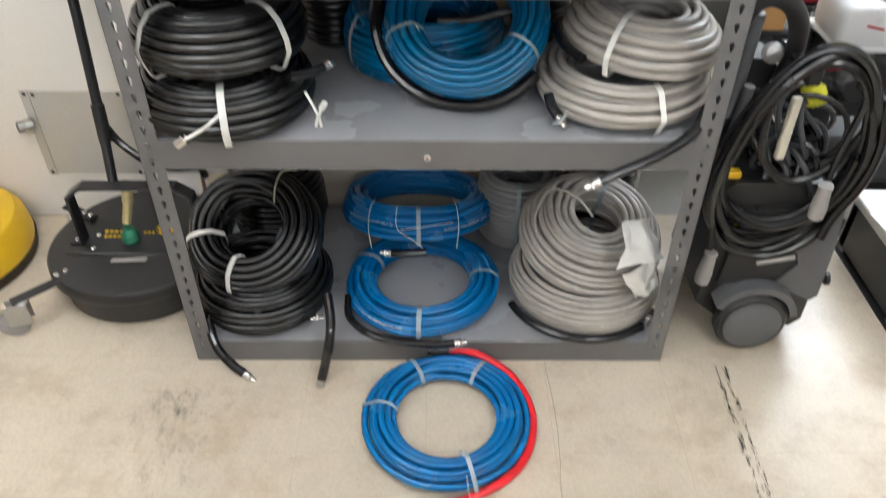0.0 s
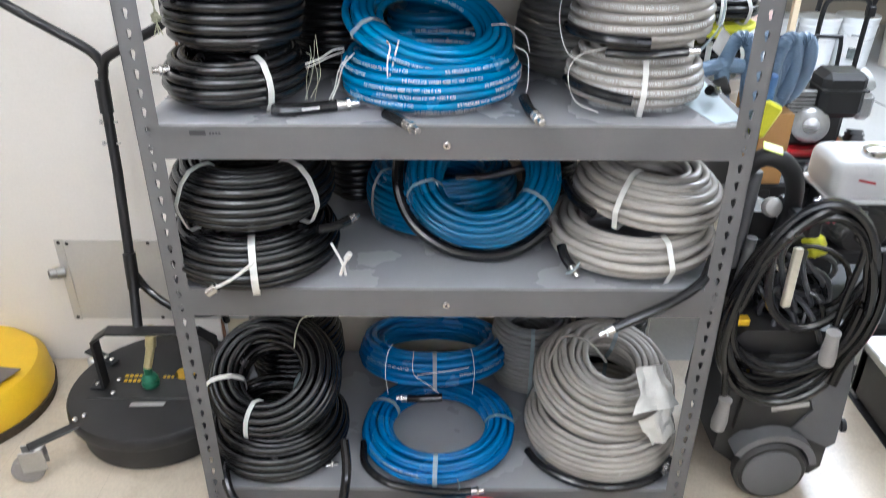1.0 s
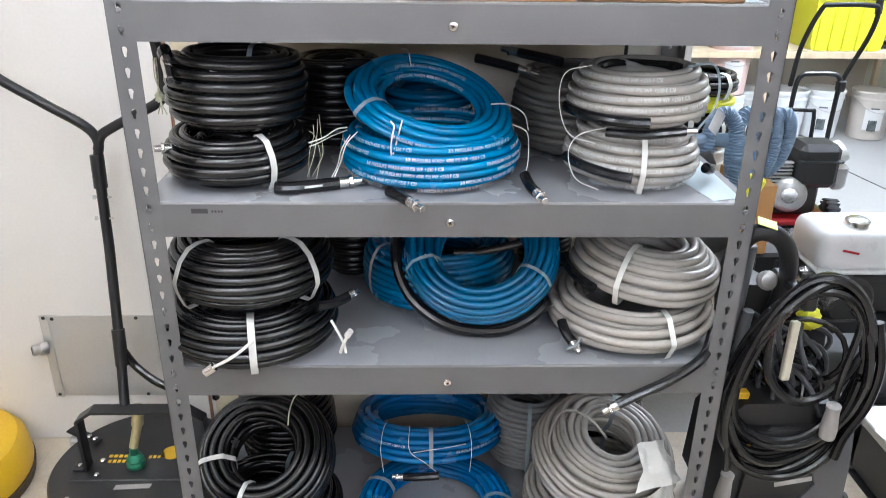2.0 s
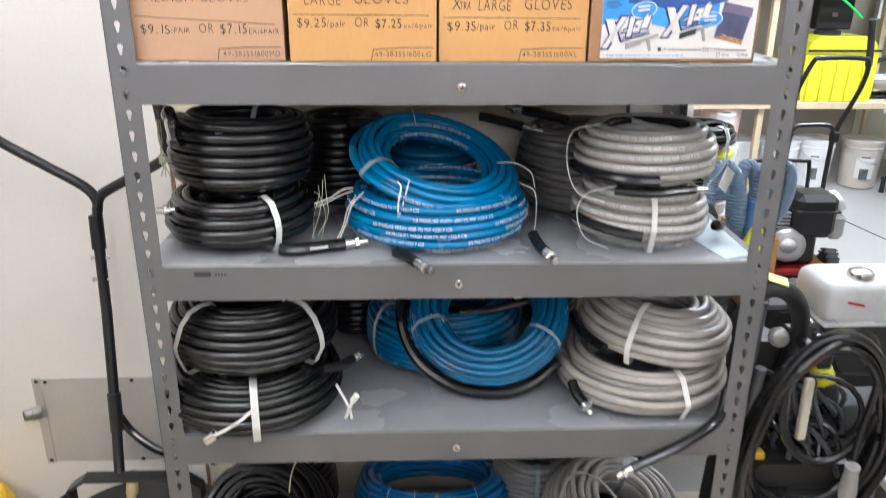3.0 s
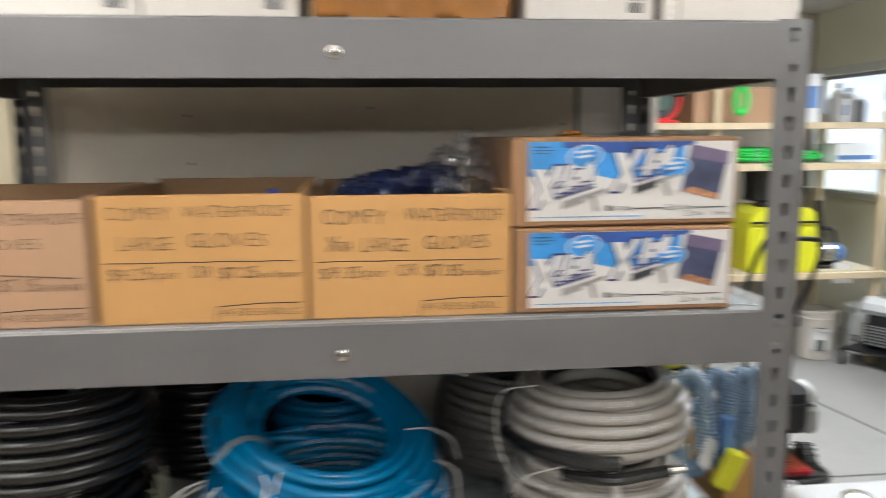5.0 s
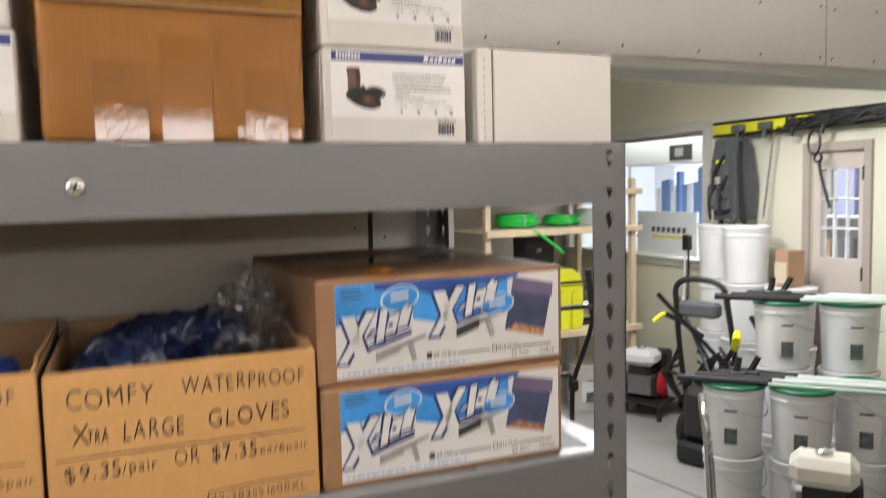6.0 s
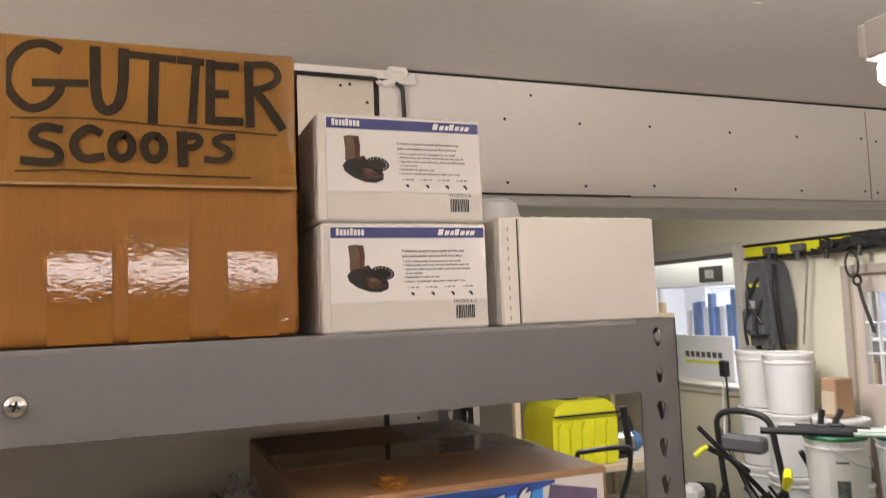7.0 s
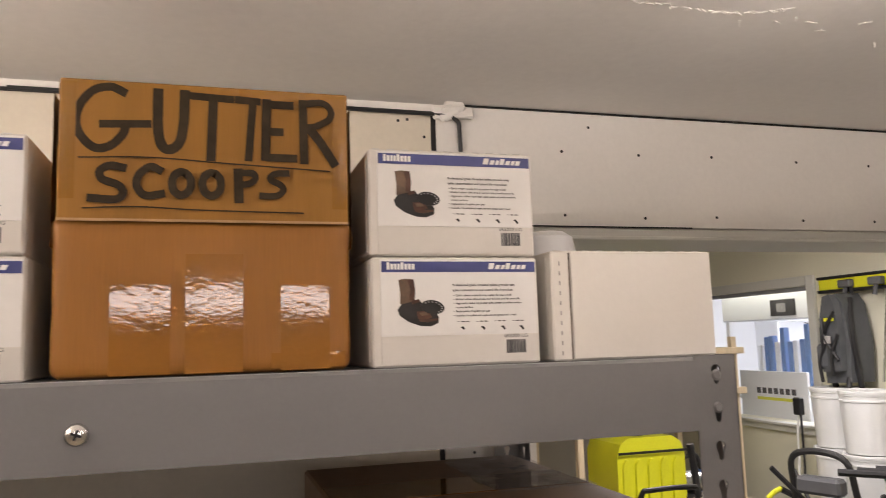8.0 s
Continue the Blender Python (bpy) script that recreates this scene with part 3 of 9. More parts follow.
# the fluorescent fittings, hung under the ceilings
def fitting(m, label, glow, tube, skirt=None):
    t = thing("ceiling_light", m, label, "ceiling light", "fluorescent fittings")
    part("housing", G().prism([(-0.035, -0.194), (-0.035, -0.160), (-0.025, -0.150), (0.025, -0.150), (0.035, -0.160), (0.035, -0.194)], 0, -0.61, 0.61), WALLP, t, "narrow white steel spine")
    part("diffuser", G().box(-0.60, 0.60, -0.125, 0.125, -0.258, -0.2335, 0.006), glow, t, "glowing white wraparound diffuser")
    for x in (-0.6105, 0.6005):
        part("end_cap", G().box(x, x + 0.01, -0.13, 0.13, -0.2330, -0.200, 0.003), skirt or WALLP, t)
    for s in (-1, 1):
        part("rail", G().box(min(s * 0.126, s * 0.132), max(s * 0.126, s * 0.132), -0.60, 0.60, -0.2330, -0.200 if skirt else -0.214, 0.002, pose(0, 0, 0, 0, 0, 90)), skirt or WALLP, t, "side rail")
        # bare tubes added above the diffuser to throw light on the ceiling
        part("tube", G().cyl((-0.58, s * 0.075, -0.2075), (0.58, s * 0.075, -0.2075), 0.013, 0.013, 12), tube, t, "glowing tube above the diffuser, added to light the ceiling")
    for x in (-0.45, 0.45):
        part("hanger", G().cyl((x, 0, -0.151), (x, 0, 0), 0.005, 0.005, 8), ZINC, t)
    return t


# this fitting's rails and caps are grey to stand in for shadow above the diffuser
fitting(pose(1.423, -0.79, CZ, 0, 0, 90), "white fluorescent ceiling light hung on short rods, its diffuser dimmer", DIM_DIFFUSER, DIM_TUBE, mat("shadow_grey_skirt", (0.34, 0.33, 0.31), 0.5, 0, 8, 0.06, 120, 0.02))
fitting(pose(-0.12, -0.45, CZ, 0, 0, 90), "white fluorescent ceiling light hung on short rods, its tubes set brighter", DIFFUSER, BRIGHT_TUBE)
# out of view: fittings added to light the front and back rooms
first = fitting(pose(-1.3, -1.9, CZ, 0, 0, 90), "unseen white fluorescent ceiling light on short rods, added to light the rooms", DIFFUSER, TUBE)
for p in ((2.6, -2.4, CZ, 0, 0, 90), (2.2, 2.0, BC, 0, 0, 0), (3.3, 2.5, BC, 0, 0, 0)):
    copy_thing(first, pose(*p))


# ---- the shelving unit ----
SW, SD, SH, FL = 1.22, 0.598, 1.803, 0.047      # width, depth, height, post flange
TOPS = (0.070, 0.672, 1.046, 1.423, 1.801)
BEAM = 0.072
PITCH = 0.0376
unit = thing("shelving_unit", pose(0, 0, 0), "grey steel boltless shelving unit with five loaded shelves", "shelving")
KEY = [(0.0055 * math.cos(a), 0.004 + 0.0055 * math.sin(a)) for a in [radians(d) for d in (-35, 0, 35, 70, 110, 145, 180, 215)]]
KEY += [(-0.0032, -0.004), (-0.0026, -0.0085), (0, -0.0105), (0.0026, -0.0085), (0.0032, -0.004)]


def flange(g, put, z0, z1):
    """One slotted flange: cells of one keyhole each, 2 mm thick; put(u, d, z) gives the place of a point u across, d deep."""
    n = len(KEY)
    cells = int((z1 - z0) / PITCH)
    for c in range(cells):
        zc = z1 - (c + 0.5) * PITCH
        ring = []
        for kx, kz in KEY:
            a = math.atan2(kz / PITCH, kx / FL)
            s = 1 / max(abs(math.cos(a)), abs(math.sin(a)))
            ring.append((FL / 2 * math.cos(a) * s, PITCH / 2 * math.sin(a) * s))
        vs = []
        for d in (0, 0.002):
            vs += [put(FL / 2 + kx, d, zc + kz) for kx, kz in KEY]
            vs += [put(FL / 2 + rx, d, zc + rz) for rx, rz in ring]
        fs = []
        for i in range(n):
            j = (i + 1) % n
            fs += [(i, j, n + j, n + i), (2 * n + i, 3 * n + i, 3 * n + j, 2 * n + j), (i, 2 * n + i, 2 * n + j, j)]
        corners = [(FL, PITCH / 2), (0, PITCH / 2), (0, -PITCH / 2), (FL, -PITCH / 2)]
        k = len(vs)
        for d in (0, 0.002):
            vs += [put(u, d, zc + w) for u, w in corners]
        for q, (cu, cw) in enumerate(corners):
            best = []
            for i in range(n):
                j = (i + 1) % n
                a0, a1 = ring[i], ring[j]
                if abs(a0[0] - a1[0]) > 1e-6 and abs(a0[1] - a1[1]) > 1e-6 and (a0[0] + a1[0]) * (cu - FL / 2) > 0 and (a0[1] + a1[1]) * cw > 0:
                    fs += [(n + i, n + j, k + q), (3 * n + i, k + 4 + q, 3 * n + j)]
        g.add(vs, fs)
    lo = z1 - cells * PITCH
    if lo - z0 > 0.002:
        g.add([put(u, d, z) for d in (0, 0.002) for u, z in ((0, z0), (FL, z0), (FL, lo), (0, lo))], [(0, 1, 2, 3), (7, 6, 5, 4), (0, 4, 5, 1), (1, 5, 6, 2), (3, 7, 4, 0)])


for px, sx in ((0, 1), (SW, -1)):
    for py, sy in ((0, 1), (SD, -1)):
        g = G()
        flange(g, lambda u, d, z: (px + sx * u, py + sy * d, z), 0, SH)
        flange(g, lambda u, d, z: (px + sx * d, py + sy * u, z), 0, SH)
        g.box(min(px, px + sx * 0.0012), max(px, px + sx * 0.0012), min(py, py + sy * 0.0012), max(py, py + sy * 0.0012), 0, SH)
        post = part("post", g, GREY, unit, smooth=0)
        riv = G()
        for top in TOPS:
            for dz in (-0.018, -0.050):
                riv.cyl((px + sx * 0.0235, py + sy * 0.0005, top + dz), (px + sx * 0.0235, py - sy * 0.0018, top + dz), 0.0058, 0.0046, 12, 0.0008)
        tagged(part("rivets", riv, GREY, post, "pressed rivet heads in the keyholes"), kind="stuff")
for top in TOPS:
    for py, sy in ((0.0, 1), (SD, -1)):
        y = [py + sy * d for d in (0, 0.0025, 0.028)]
        low = top - BEAM + (0.024 if sy < 0 else 0)
        prof = [(y[0], low), (y[0], top - 0.003), (y[1], top), (y[2], top), (y[2], top - 0.002), (y[1] + sy * 0.001, top - 0.004), (y[1], low + 0.002), (y[2] - sy * 0.012, low + 0.002), (y[2] - sy * 0.012, low)]
        part("beam", G().prism(prof, 0, FL + 0.0006, SW - FL - 0.0006), GREY, unit, smooth=0)
    for px, sx in ((0.0025, 1), (SW - 0.0025, -1)):
        part("side_beam", G().box(min(px, px + sx * 0.02), max(px, px + sx * 0.02), FL + 0.001, SD - FL - 0.001, top - BEAM, top - 0.0032, 0.001), GREY, unit)
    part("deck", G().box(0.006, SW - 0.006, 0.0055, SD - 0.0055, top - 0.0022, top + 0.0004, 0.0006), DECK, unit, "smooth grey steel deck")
    bolt = part("bolt", G().lathe([(0.0092, 0), (0.0092, 0.0012), (0.0078, 0.0035), (0.0045, 0.0048)], 16, pose(SW / 2, -0.0003, top - 0.041, 90)), STEEL, unit, "bright cross-head bolt")
    part("slot", G().box(-0.0042, 0.0042, -0.001, 0.001, 0, 0.0006, 0, pose(SW / 2, -0.0047, top - 0.041, 90, 20)).box(-0.001, 0.001, -0.0042, 0.0042, 0, 0.0006, 0, pose(SW / 2, -0.0047, top - 0.041, 90, 20)), DARK, bolt)
tagm = G().box(0.105, 0.137, -0.0008, -0.0003, 1.024, 1.034)
for k in range(4):
    tagm.box(0.144 + 0.006 * k, 0.148 + 0.006 * k, -0.0008, -0.0003, 1.026, 1.0305)
part("maker_tag", tagm, TAG, unit, "small dark printed maker's tag")


# ---- boxes on the fourth shelf ----
Z4, Z5 = TOPS[3] + 0.0005, TOPS[4] + 0.0005


def glove_box(x0, x1, h, depth, y0, card, size_word, price, price6, code, label, seed, yaw=0.0):
    rng = random.Random(seed)
    w = x1 - x0
    t = thing("glove_box", pose((x0 + x1) / 2, y0, Z4, 0, 0, yaw), label, "cardboard box", "open glove boxes")
    w2, th = w / 2, 0.004
    part("front_panel", G().box(-w2, w2, 0, th, 0.0005, h, 0.0015), card, t)
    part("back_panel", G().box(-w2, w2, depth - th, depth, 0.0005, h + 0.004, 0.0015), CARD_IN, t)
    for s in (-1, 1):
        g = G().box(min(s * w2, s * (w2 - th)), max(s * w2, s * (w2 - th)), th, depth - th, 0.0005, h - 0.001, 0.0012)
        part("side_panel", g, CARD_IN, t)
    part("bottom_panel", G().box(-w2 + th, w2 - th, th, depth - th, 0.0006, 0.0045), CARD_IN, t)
    rim = G().box(-w2 + 0.002, w2 - 0.002, 0.0004, th - 0.0004, h - 0.0003, h + 0.0007)
    rim.tube(curve([(w2 - 0.004, 0.002, h), (w2 - 0.002, 0.03, h + 0.003), (w2 - 0.006, 0.08, h + 0.001), (w2 - 0.002, 0.15, h + 0.004), (w2 - 0.004, depth - 0.01, h + 0.002)], 4), 0.0022, 6)
    part("cut_edge", rim, card, t, "rough cut cardboard edge")
    ink = G()
    y = -0.0006
    L = -w2
    if size_word == "MEDIUM GLOVES":
        write(ink, "COMFY", L + 0.008, h - 0.036, 0.022, y, 0.105, -0.012, 0.09, rng)
        write(ink, "WATERPROOF", L + 0.133, h - 0.030, 0.014, y, 0.122, -0.01, 0.08, rng)
        write(ink, size_word, L + 0.026, h - 0.060, 0.0135, y, 0.178, -0.012, 0.08, rng)
    elif size_word == "LARGE GLOVES":
        write(ink, "COMFY", L + 0.014, h - 0.030, 0.0165, y, 0.078, -0.012, 0.08, rng)
        write(ink, "WATERPROOF", L + 0.108, h - 0.028, 0.0145, y, 0.132, -0.01, 0.08, rng)
        write(ink, "LARGE", L + 0.028, h - 0.068, 0.018, y, 0.066, -0.012, 0.08, rng)
        write(ink, "GLOVES", L + 0.112, h - 0.066, 0.018, y, 0.098, -0.012, 0.08, rng)
    else:
        write(ink, "COMFY", L + 0.018, h - 0.036, 0.0195, y, 0.082, -0.010, 0.08, rng)
        write(ink, "WATERPROOF", L + 0.124, h - 0.034, 0.0165, y, 0.126, -0.008, 0.08, rng)
        write(ink, "X", L + 0.022, h - 0.072, 0.021, y, 0.016, -0.010, 0.05, rng)
        write(ink, "TRA", L + 0.036, h - 0.071, 0.0135, y, 0.020, 0.004, 0.08, rng)
        write(ink, "LARGE", L + 0.067, h - 0.072, 0.0185, y, 0.060, -0.008, 0.08, rng)
        write(ink, "GLOVES", L + 0.148, h - 0.070, 0.0185, y, 0.086, -0.008, 0.08, rng)
    zl = h - 0.084
    steps = [(L + 0.008 + k * (w - 0.022) / 12, zl - (0.013 if size_word[0] == "M" else 0.001) * k / 12 + rng.uniform(-0.0004, 0.0004)) for k in range(13)]
    for (a, za), (b, zb) in zip(steps, steps[1:]):
        ink.add([(a, y, za - 0.0007), (b, y, zb - 0.0007), (b, y, zb + 0.0006), (a, y, za + 0.0006)], [(0, 1, 2, 3)])
    small = size_word[0] == "M"
    pair = "PAIR" if small else "pair"
    zp = h - (0.113 if small else 0.106)
    write(ink, price, L + 0.014, zp, 0.0155, y, 0.053, -0.006, 0.07, rng)
    write(ink, "/" + pair, L + 0.066, zp + 0.001, 0.0095 if small else 0.012, y, 0.034, -0.004, 0.07, rng)
    write(ink, "OR", L + 0.114, zp + 0.001, 0.016, y, 0.027, -0.012, 0.05, rng)
    write(ink, price6, L + 0.150, zp, 0.0155, y, 0.048, -0.004 if small else 0.004, 0.07, rng)
    write(ink, "EA/6" + pair if small else "ea/6" + pair, L + 0.199, zp, 0.0085, y, 0.053, -0.004, 0.07, rng)
    write(ink, code, L + 0.152 if small else L + 0.148, 0.009, 0.0095, y, 0.100, -0.008, 0.07, rng)
    x0l = L + 0.146
    for a, za, b, zb in ((x0l - 0.004, 0.002, x0l, 0.0215), (x0l, 0.0215, x0l + 0.052, 0.0245), (x0l + 0.052, 0.0245, w2 - 0.006, 0.0245)):
        d = Vector((b - a, 0, zb - za)).normalized() * 0.0007
        ink.add([(a - d.z, y, za + d.x), (a + d.z, y, za - d.x), (b + d.z, y, zb - d.x), (b - d.z, y, zb + d.x)], [(0, 1, 2, 3)])
    tagged(part("marker_writing", ink, INK_THIN, t, "hand-lettered brown marker writing", smooth=0), kind="stuff")
    return t


glove_box(0.041, 0.300, 0.160, 0.30, 0.020, CARD_PINK, "MEDIUM GLOVES", "$9.15", "$7.15", "49-383551600MD", "dull brown open cardboard box hand-lettered for medium gloves", 11, 0.4)
glove_box(0.309, 0.566, 0.164, 0.33, 0.020, CARD, "LARGE GLOVES", "$9.25", "$7.25", "49-383551600LG", "tan open cardboard box hand-lettered for large gloves", 12, 0.3)
glove_box(0.570, 0.832, 0.160, 0.33, 0.020, CARD, "XTRA LARGE", "$9.35", "$7.35", "49-383551600XL", "tan open cardboard box full of blue gloves", 13, -0.3)


def crumple(cx, cy, cz, rx, ry, rz, seed, n=22, rough=0.25):
    """A crumpled lump: a ball pushed about by noise."""
    g = G()
    vs, fs = [], []
    for j in range(n + 1):
        for i in range(n):
            a, b = 2 * math.pi * i / n, math.pi * j / n
            d = Vector((math.cos(a) * math.sin(b), math.sin(a) * math.sin(b), math.cos(b)))
            k = 1 + rough * noise.noise(d * 2.3 + Vector((seed, 0, 0))) + 0.5 * rough * noise.noise(d * 6 + Vector((0, seed, 0)))
            vs.append((cx + rx * k * d.x, cy + ry * k * d.y, cz + rz * k * d.z))
    fs = [(j * n + i, j * n + (i + 1) % n, (j + 1) * n + (i + 1) % n, (j + 1) * n + i) for j in range(n) for i in range(n)]
    return g.add(vs, fs)


gl = thing("glove_pile", pose(0.70, 0.19, Z4 + 0.016), "bundle of dark blue waterproof gloves heaped in an open box", "gloves")
rng = random.Random(8)
for k in range(16):
    x, y = rng.uniform(-0.085, 0.06), rng.uniform(-0.09, 0.09)
    z = 0.115 + rng.uniform(0.0, 0.045)
    g = crumple(x, y, z, 0.034, 0.040, 0.026, k * 3.1, 16, 0.35)
    for f in range(3):
        a = rng.uniform(0, 6.28)
        g.tube(curve([(x, y, z), (x + 0.025 * math.cos(a), y + 0.025 * math.sin(a), z + 0.012), (x + 0.042 * math.cos(a), y + 0.042 * math.sin(a), z + rng.uniform(-0.02, 0.008))], 4), [0.011] * 8 + [0.008], 8)
    part("glove", g, GLOVE, gl)
part("lower_gloves", crumple(0, 0, 0.07, 0.112, 0.135, 0.065, 3, 20, 0.12), GLOVE, gl)
bag = thing("plastic_bag", pose(0.772, 0.12, Z4 + 0.168), "crumpled clear plastic bag on the gloves", "plastic bag")
part("film", crumple(0, 0, 0, 0.047, 0.05, 0.048, 7, 44, 0.5), BAG, bag, smooth=12)
part("gathered_top", crumple(0.016, 0, 0.040, 0.020, 0.022, 0.030, 3, 26, 0.6), BAG, bag, "gathered standing corner of the bag", smooth=12)
gl2 = whole("glove", crumple(0.512, 0.17, Z4 + 0.075, 0.034, 0.06, 0.074, 5, 24, 0.3), mat("bright_blue_glove", (0.02, 0.06, 0.34), 0.5, 0, 12, 0.3, 120, 0.3), "blue glove standing up in an open box", "glove")


def part_box(x0, x1, z0, z1, y0, depth, label, seed, yaw):
    """A tan carton with a printed picture label on its front."""
    w, h = x1 - x0, z1 - z0
    t = thing("parts_carton", pose(x0, y0, z0, 0, 0, yaw), label, "cardboard box", "printed cartons")
    part("carton", G().box(0, w, 0, depth, 0.0005, h, 0.003), mat("carton_brown", (0.27, 0.145, 0.068), 0.5, 0, 5, 0.1, 120, 0.06, coat=0.15), t)
    part("tape", G().box(0.004, w - 0.004, depth * 0.38, depth * 0.62, h - 0.0004, h + 0.0008, 0.0003), TAPE, t, "clear packing tape")
    lb = part("printed_label", G().box(0.020, w - 0.006, -0.0012, 0.0002, 0.008, h - 0.006, 0.0003), WHITE_PRINT, t, "glossy blue and white picture label")
    l0, l1, b0, b1 = 0.020, w - 0.006, 0.008, h - 0.006
    lw, lh = l1 - l0, b1 - b0

    def pl(name, pts, material, d):
        g = G()
        g.prism([(l0 + u * lw, b0 + v * lh) for u, v in pts], 1, -0.0012 - 0.0003 * d, -0.0011)
        part(name, g, material, lb, smooth=0)
    pl("sky_band", [(0, 0.56), (0.05, 0.58), (0.12, 0.64), (0.28, 0.60), (0.42, 0.52), (0.58, 0.55), (0.75, 0.60), (0.75, 1), (0, 1)], SKY_PRINT, 1)
    pl("dark_band", [(0.16, 0.93), (0.35, 0.88), (0.44, 0.80), (0.55, 0.88), (0.72, 0.92), (0.8, 0.97), (0.8, 1), (0.16, 1)], DEEP_PRINT, 2)
    pl("white_sweep", [(0.0, 0.56), (0.05, 0.60), (0.14, 0.72), (0.2, 0.70), (0.32, 0.66), (0.32, 0.56), (0.2, 0.50), (0.05, 0.42)], WHITE_PRINT, 2)
    pl("picture", [(0.735, 0.36), (0.92, 0.24), (0.97, 0.86), (0.78, 0.96)], DUSK_PRINT, 3)
    pl("picture_sky", [(0.77, 0.80), (0.965, 0.70), (0.97, 0.86), (0.78, 0.96)], mat("mauve_print", (0.13, 0.10, 0.17), 0.35, 0, 14, 0.3, 60, 0.0), 4)
    pl("flower_print", [(0.74, 0.36), (0.92, 0.245), (0.925, 0.32), (0.84, 0.38), (0.79, 0.42)], mat("flower_print", (0.42, 0.20, 0.10), 0.4, 0, 160, 0.9, 300, 0.0), 4)
    for ox, oy in ((0.0, 0.0), (0.387, 0.20)):
        # plain slanted white strokes and blocks, navy-edged
        for d, grow, m_ in ((4, 0.011, NAVY), (7, 0.0, WHITE_PRINT)):
            for (u0, v0), (u1, v1), w in (((0.022, 0.17), (0.142, 0.70), 0.017), ((0.048, 0.66), (0.100, 0.24), 0.026)):
                pl("emblem", [(u0 - w + ox - grow, v0 + oy - grow * 2.6), (u0 + w + ox + grow, v0 + oy - grow * 2.6), (u1 + w + ox + grow, v1 + oy + grow * 2.6), (u1 - w + ox - grow, v1 + oy + grow * 2.6)], m_, d)
            for u0, u1, v0, v1 in ((0.128, 0.150, 0.43, 0.48), (0.160, 0.190, 0.36, 0.70), (0.198, 0.240, 0.44, 0.64), (0.250, 0.292, 0.50, 0.70), (0.262, 0.280, 0.66, 0.74)):
                pl("emblem", [(u0 + ox - grow * 0.8, v0 + oy - grow * 2), (u1 + ox + grow * 0.8, v0 + 0.02 + oy - grow * 2), (u1 + 0.022 + ox + grow * 0.8, v1 + 0.02 + oy + grow * 2), (u0 + 0.022 + ox - grow * 0.8, v1 + oy + grow * 2)], m_, d + (1 if u0 > 0.255 else 0))
        pl("emblem_slot", [(0.212 + ox, 0.52 + oy), (0.228 + ox, 0.525 + oy), (0.232 + ox, 0.565 + oy), (0.216 + ox, 0.56 + oy)], NAVY, 9)
        pl("underline", [(0.085 + ox, 0.24 + oy), (0.31 + ox, 0.42 + oy), (0.31 + ox, 0.445 + oy), (0.10 + ox, 0.28 + oy)], NAVY, 6)
        pl("underline", [(0.13 + ox, 0.33 + oy), (0.31 + ox, 0.465 + oy), (0.31 + ox, 0.48 + oy), (0.14 + ox, 0.355 + oy)], NAVY, 6)
    for cx, cy, rx, ry in ((0.265, 0.82, 0.075, 0.13), (0.70, 0.66, 0.072, 0.12)):
        for d, k, m_ in ((4, 1.1, WHITE_PRINT), (5, 1.0, SKY_PRINT)):
            pl("oval", [(cx + rx * k * math.cos(a * math.pi / 10), cy + ry * k * math.sin(a * math.pi / 10) + 0.35 * rx * math.cos(a * math.pi / 10)) for a in range(20)], m_, d)
        for k in range(2):
            pl("oval_print", [(cx - 0.04, cy + 0.03 - 0.06 * k), (cx + 0.035, cy + 0.055 - 0.06 * k), (cx + 0.035, cy + 0.085 - 0.06 * k), (cx - 0.04, cy + 0.06 - 0.06 * k)], WHITE_PRINT, 7)
    for ox, oy, m_ in ((0.16, 0.12, PALE_INK), (0.51, 0.30, TAG)):
        pl("nozzle_picture", [(ox, oy + 0.03), (ox + 0.10, oy + 0.12), (ox + 0.105, oy + 0.22), (ox, oy + 0.13)], m_, 8)
        pl("nozzle_picture", [(ox + 0.10, oy + 0.15), (ox + 0.21, oy + 0.26), (ox + 0.21, oy + 0.30), (ox + 0.10, oy + 0.21)], PALE_INK, 8)
        pl("nozzle_picture", [(ox + 0.135, oy + 0.18), (ox + 0.155, oy + 0.0), (ox + 0.17, oy + 0.01), (ox + 0.155, oy + 0.2)], PALE_INK, 9)
    ink = G()

    def tx(s, u, v, hh, ww):
        write(ink, s, l0 + u * lw, b0 + v * lh, hh * lh, -0.0020, ww * lw)
    tx("#9 Orifice", 0.405, 0.125, 0.055, 0.10)
    tx("#13 Orifice", 0.70, 0.13, 0.055, 0.11)
    tx("Other", 0.80, 0.045, 0.05, 0.05)
    tx("Orifice", 0.90, 0.045, 0.05, 0.075)
    for u0, v0, u1, v1 in ((0.375, 0.12, 0.398, 0.19), (0.51, 0.14, 0.66, 0.155), (0.815, 0.14, 0.96, 0.155), (0.02, 0.93, 0.10, 0.945), (0.02, 0.89, 0.12, 0.90), (0.02, 0.85, 0.10, 0.86)):
        ink.box(l0 + u0 * lw, l0 + u1 * lw, -0.0021, -0.0019, b0 + v0 * lh, b0 + v1 * lh)
    for u0, v0 in ((0.672, 0.12), (0.765, 0.035)):
        for a in ((0, 0, 0.022, 0.008), (0, 0.062, 0.022, 0.07), (0, 0, 0.003, 0.07), (0.019, 0, 0.022, 0.07)):
            ink.box(l0 + (u0 + a[0]) * lw, l0 + (u0 + a[2]) * lw, -0.0021, -0.0019, b0 + (v0 + a[1]) * lh, b0 + (v0 + a[3]) * lh)
    tagged(part("small_print", ink, TAG, lb, smooth=0), kind="stuff")
    fine = G()
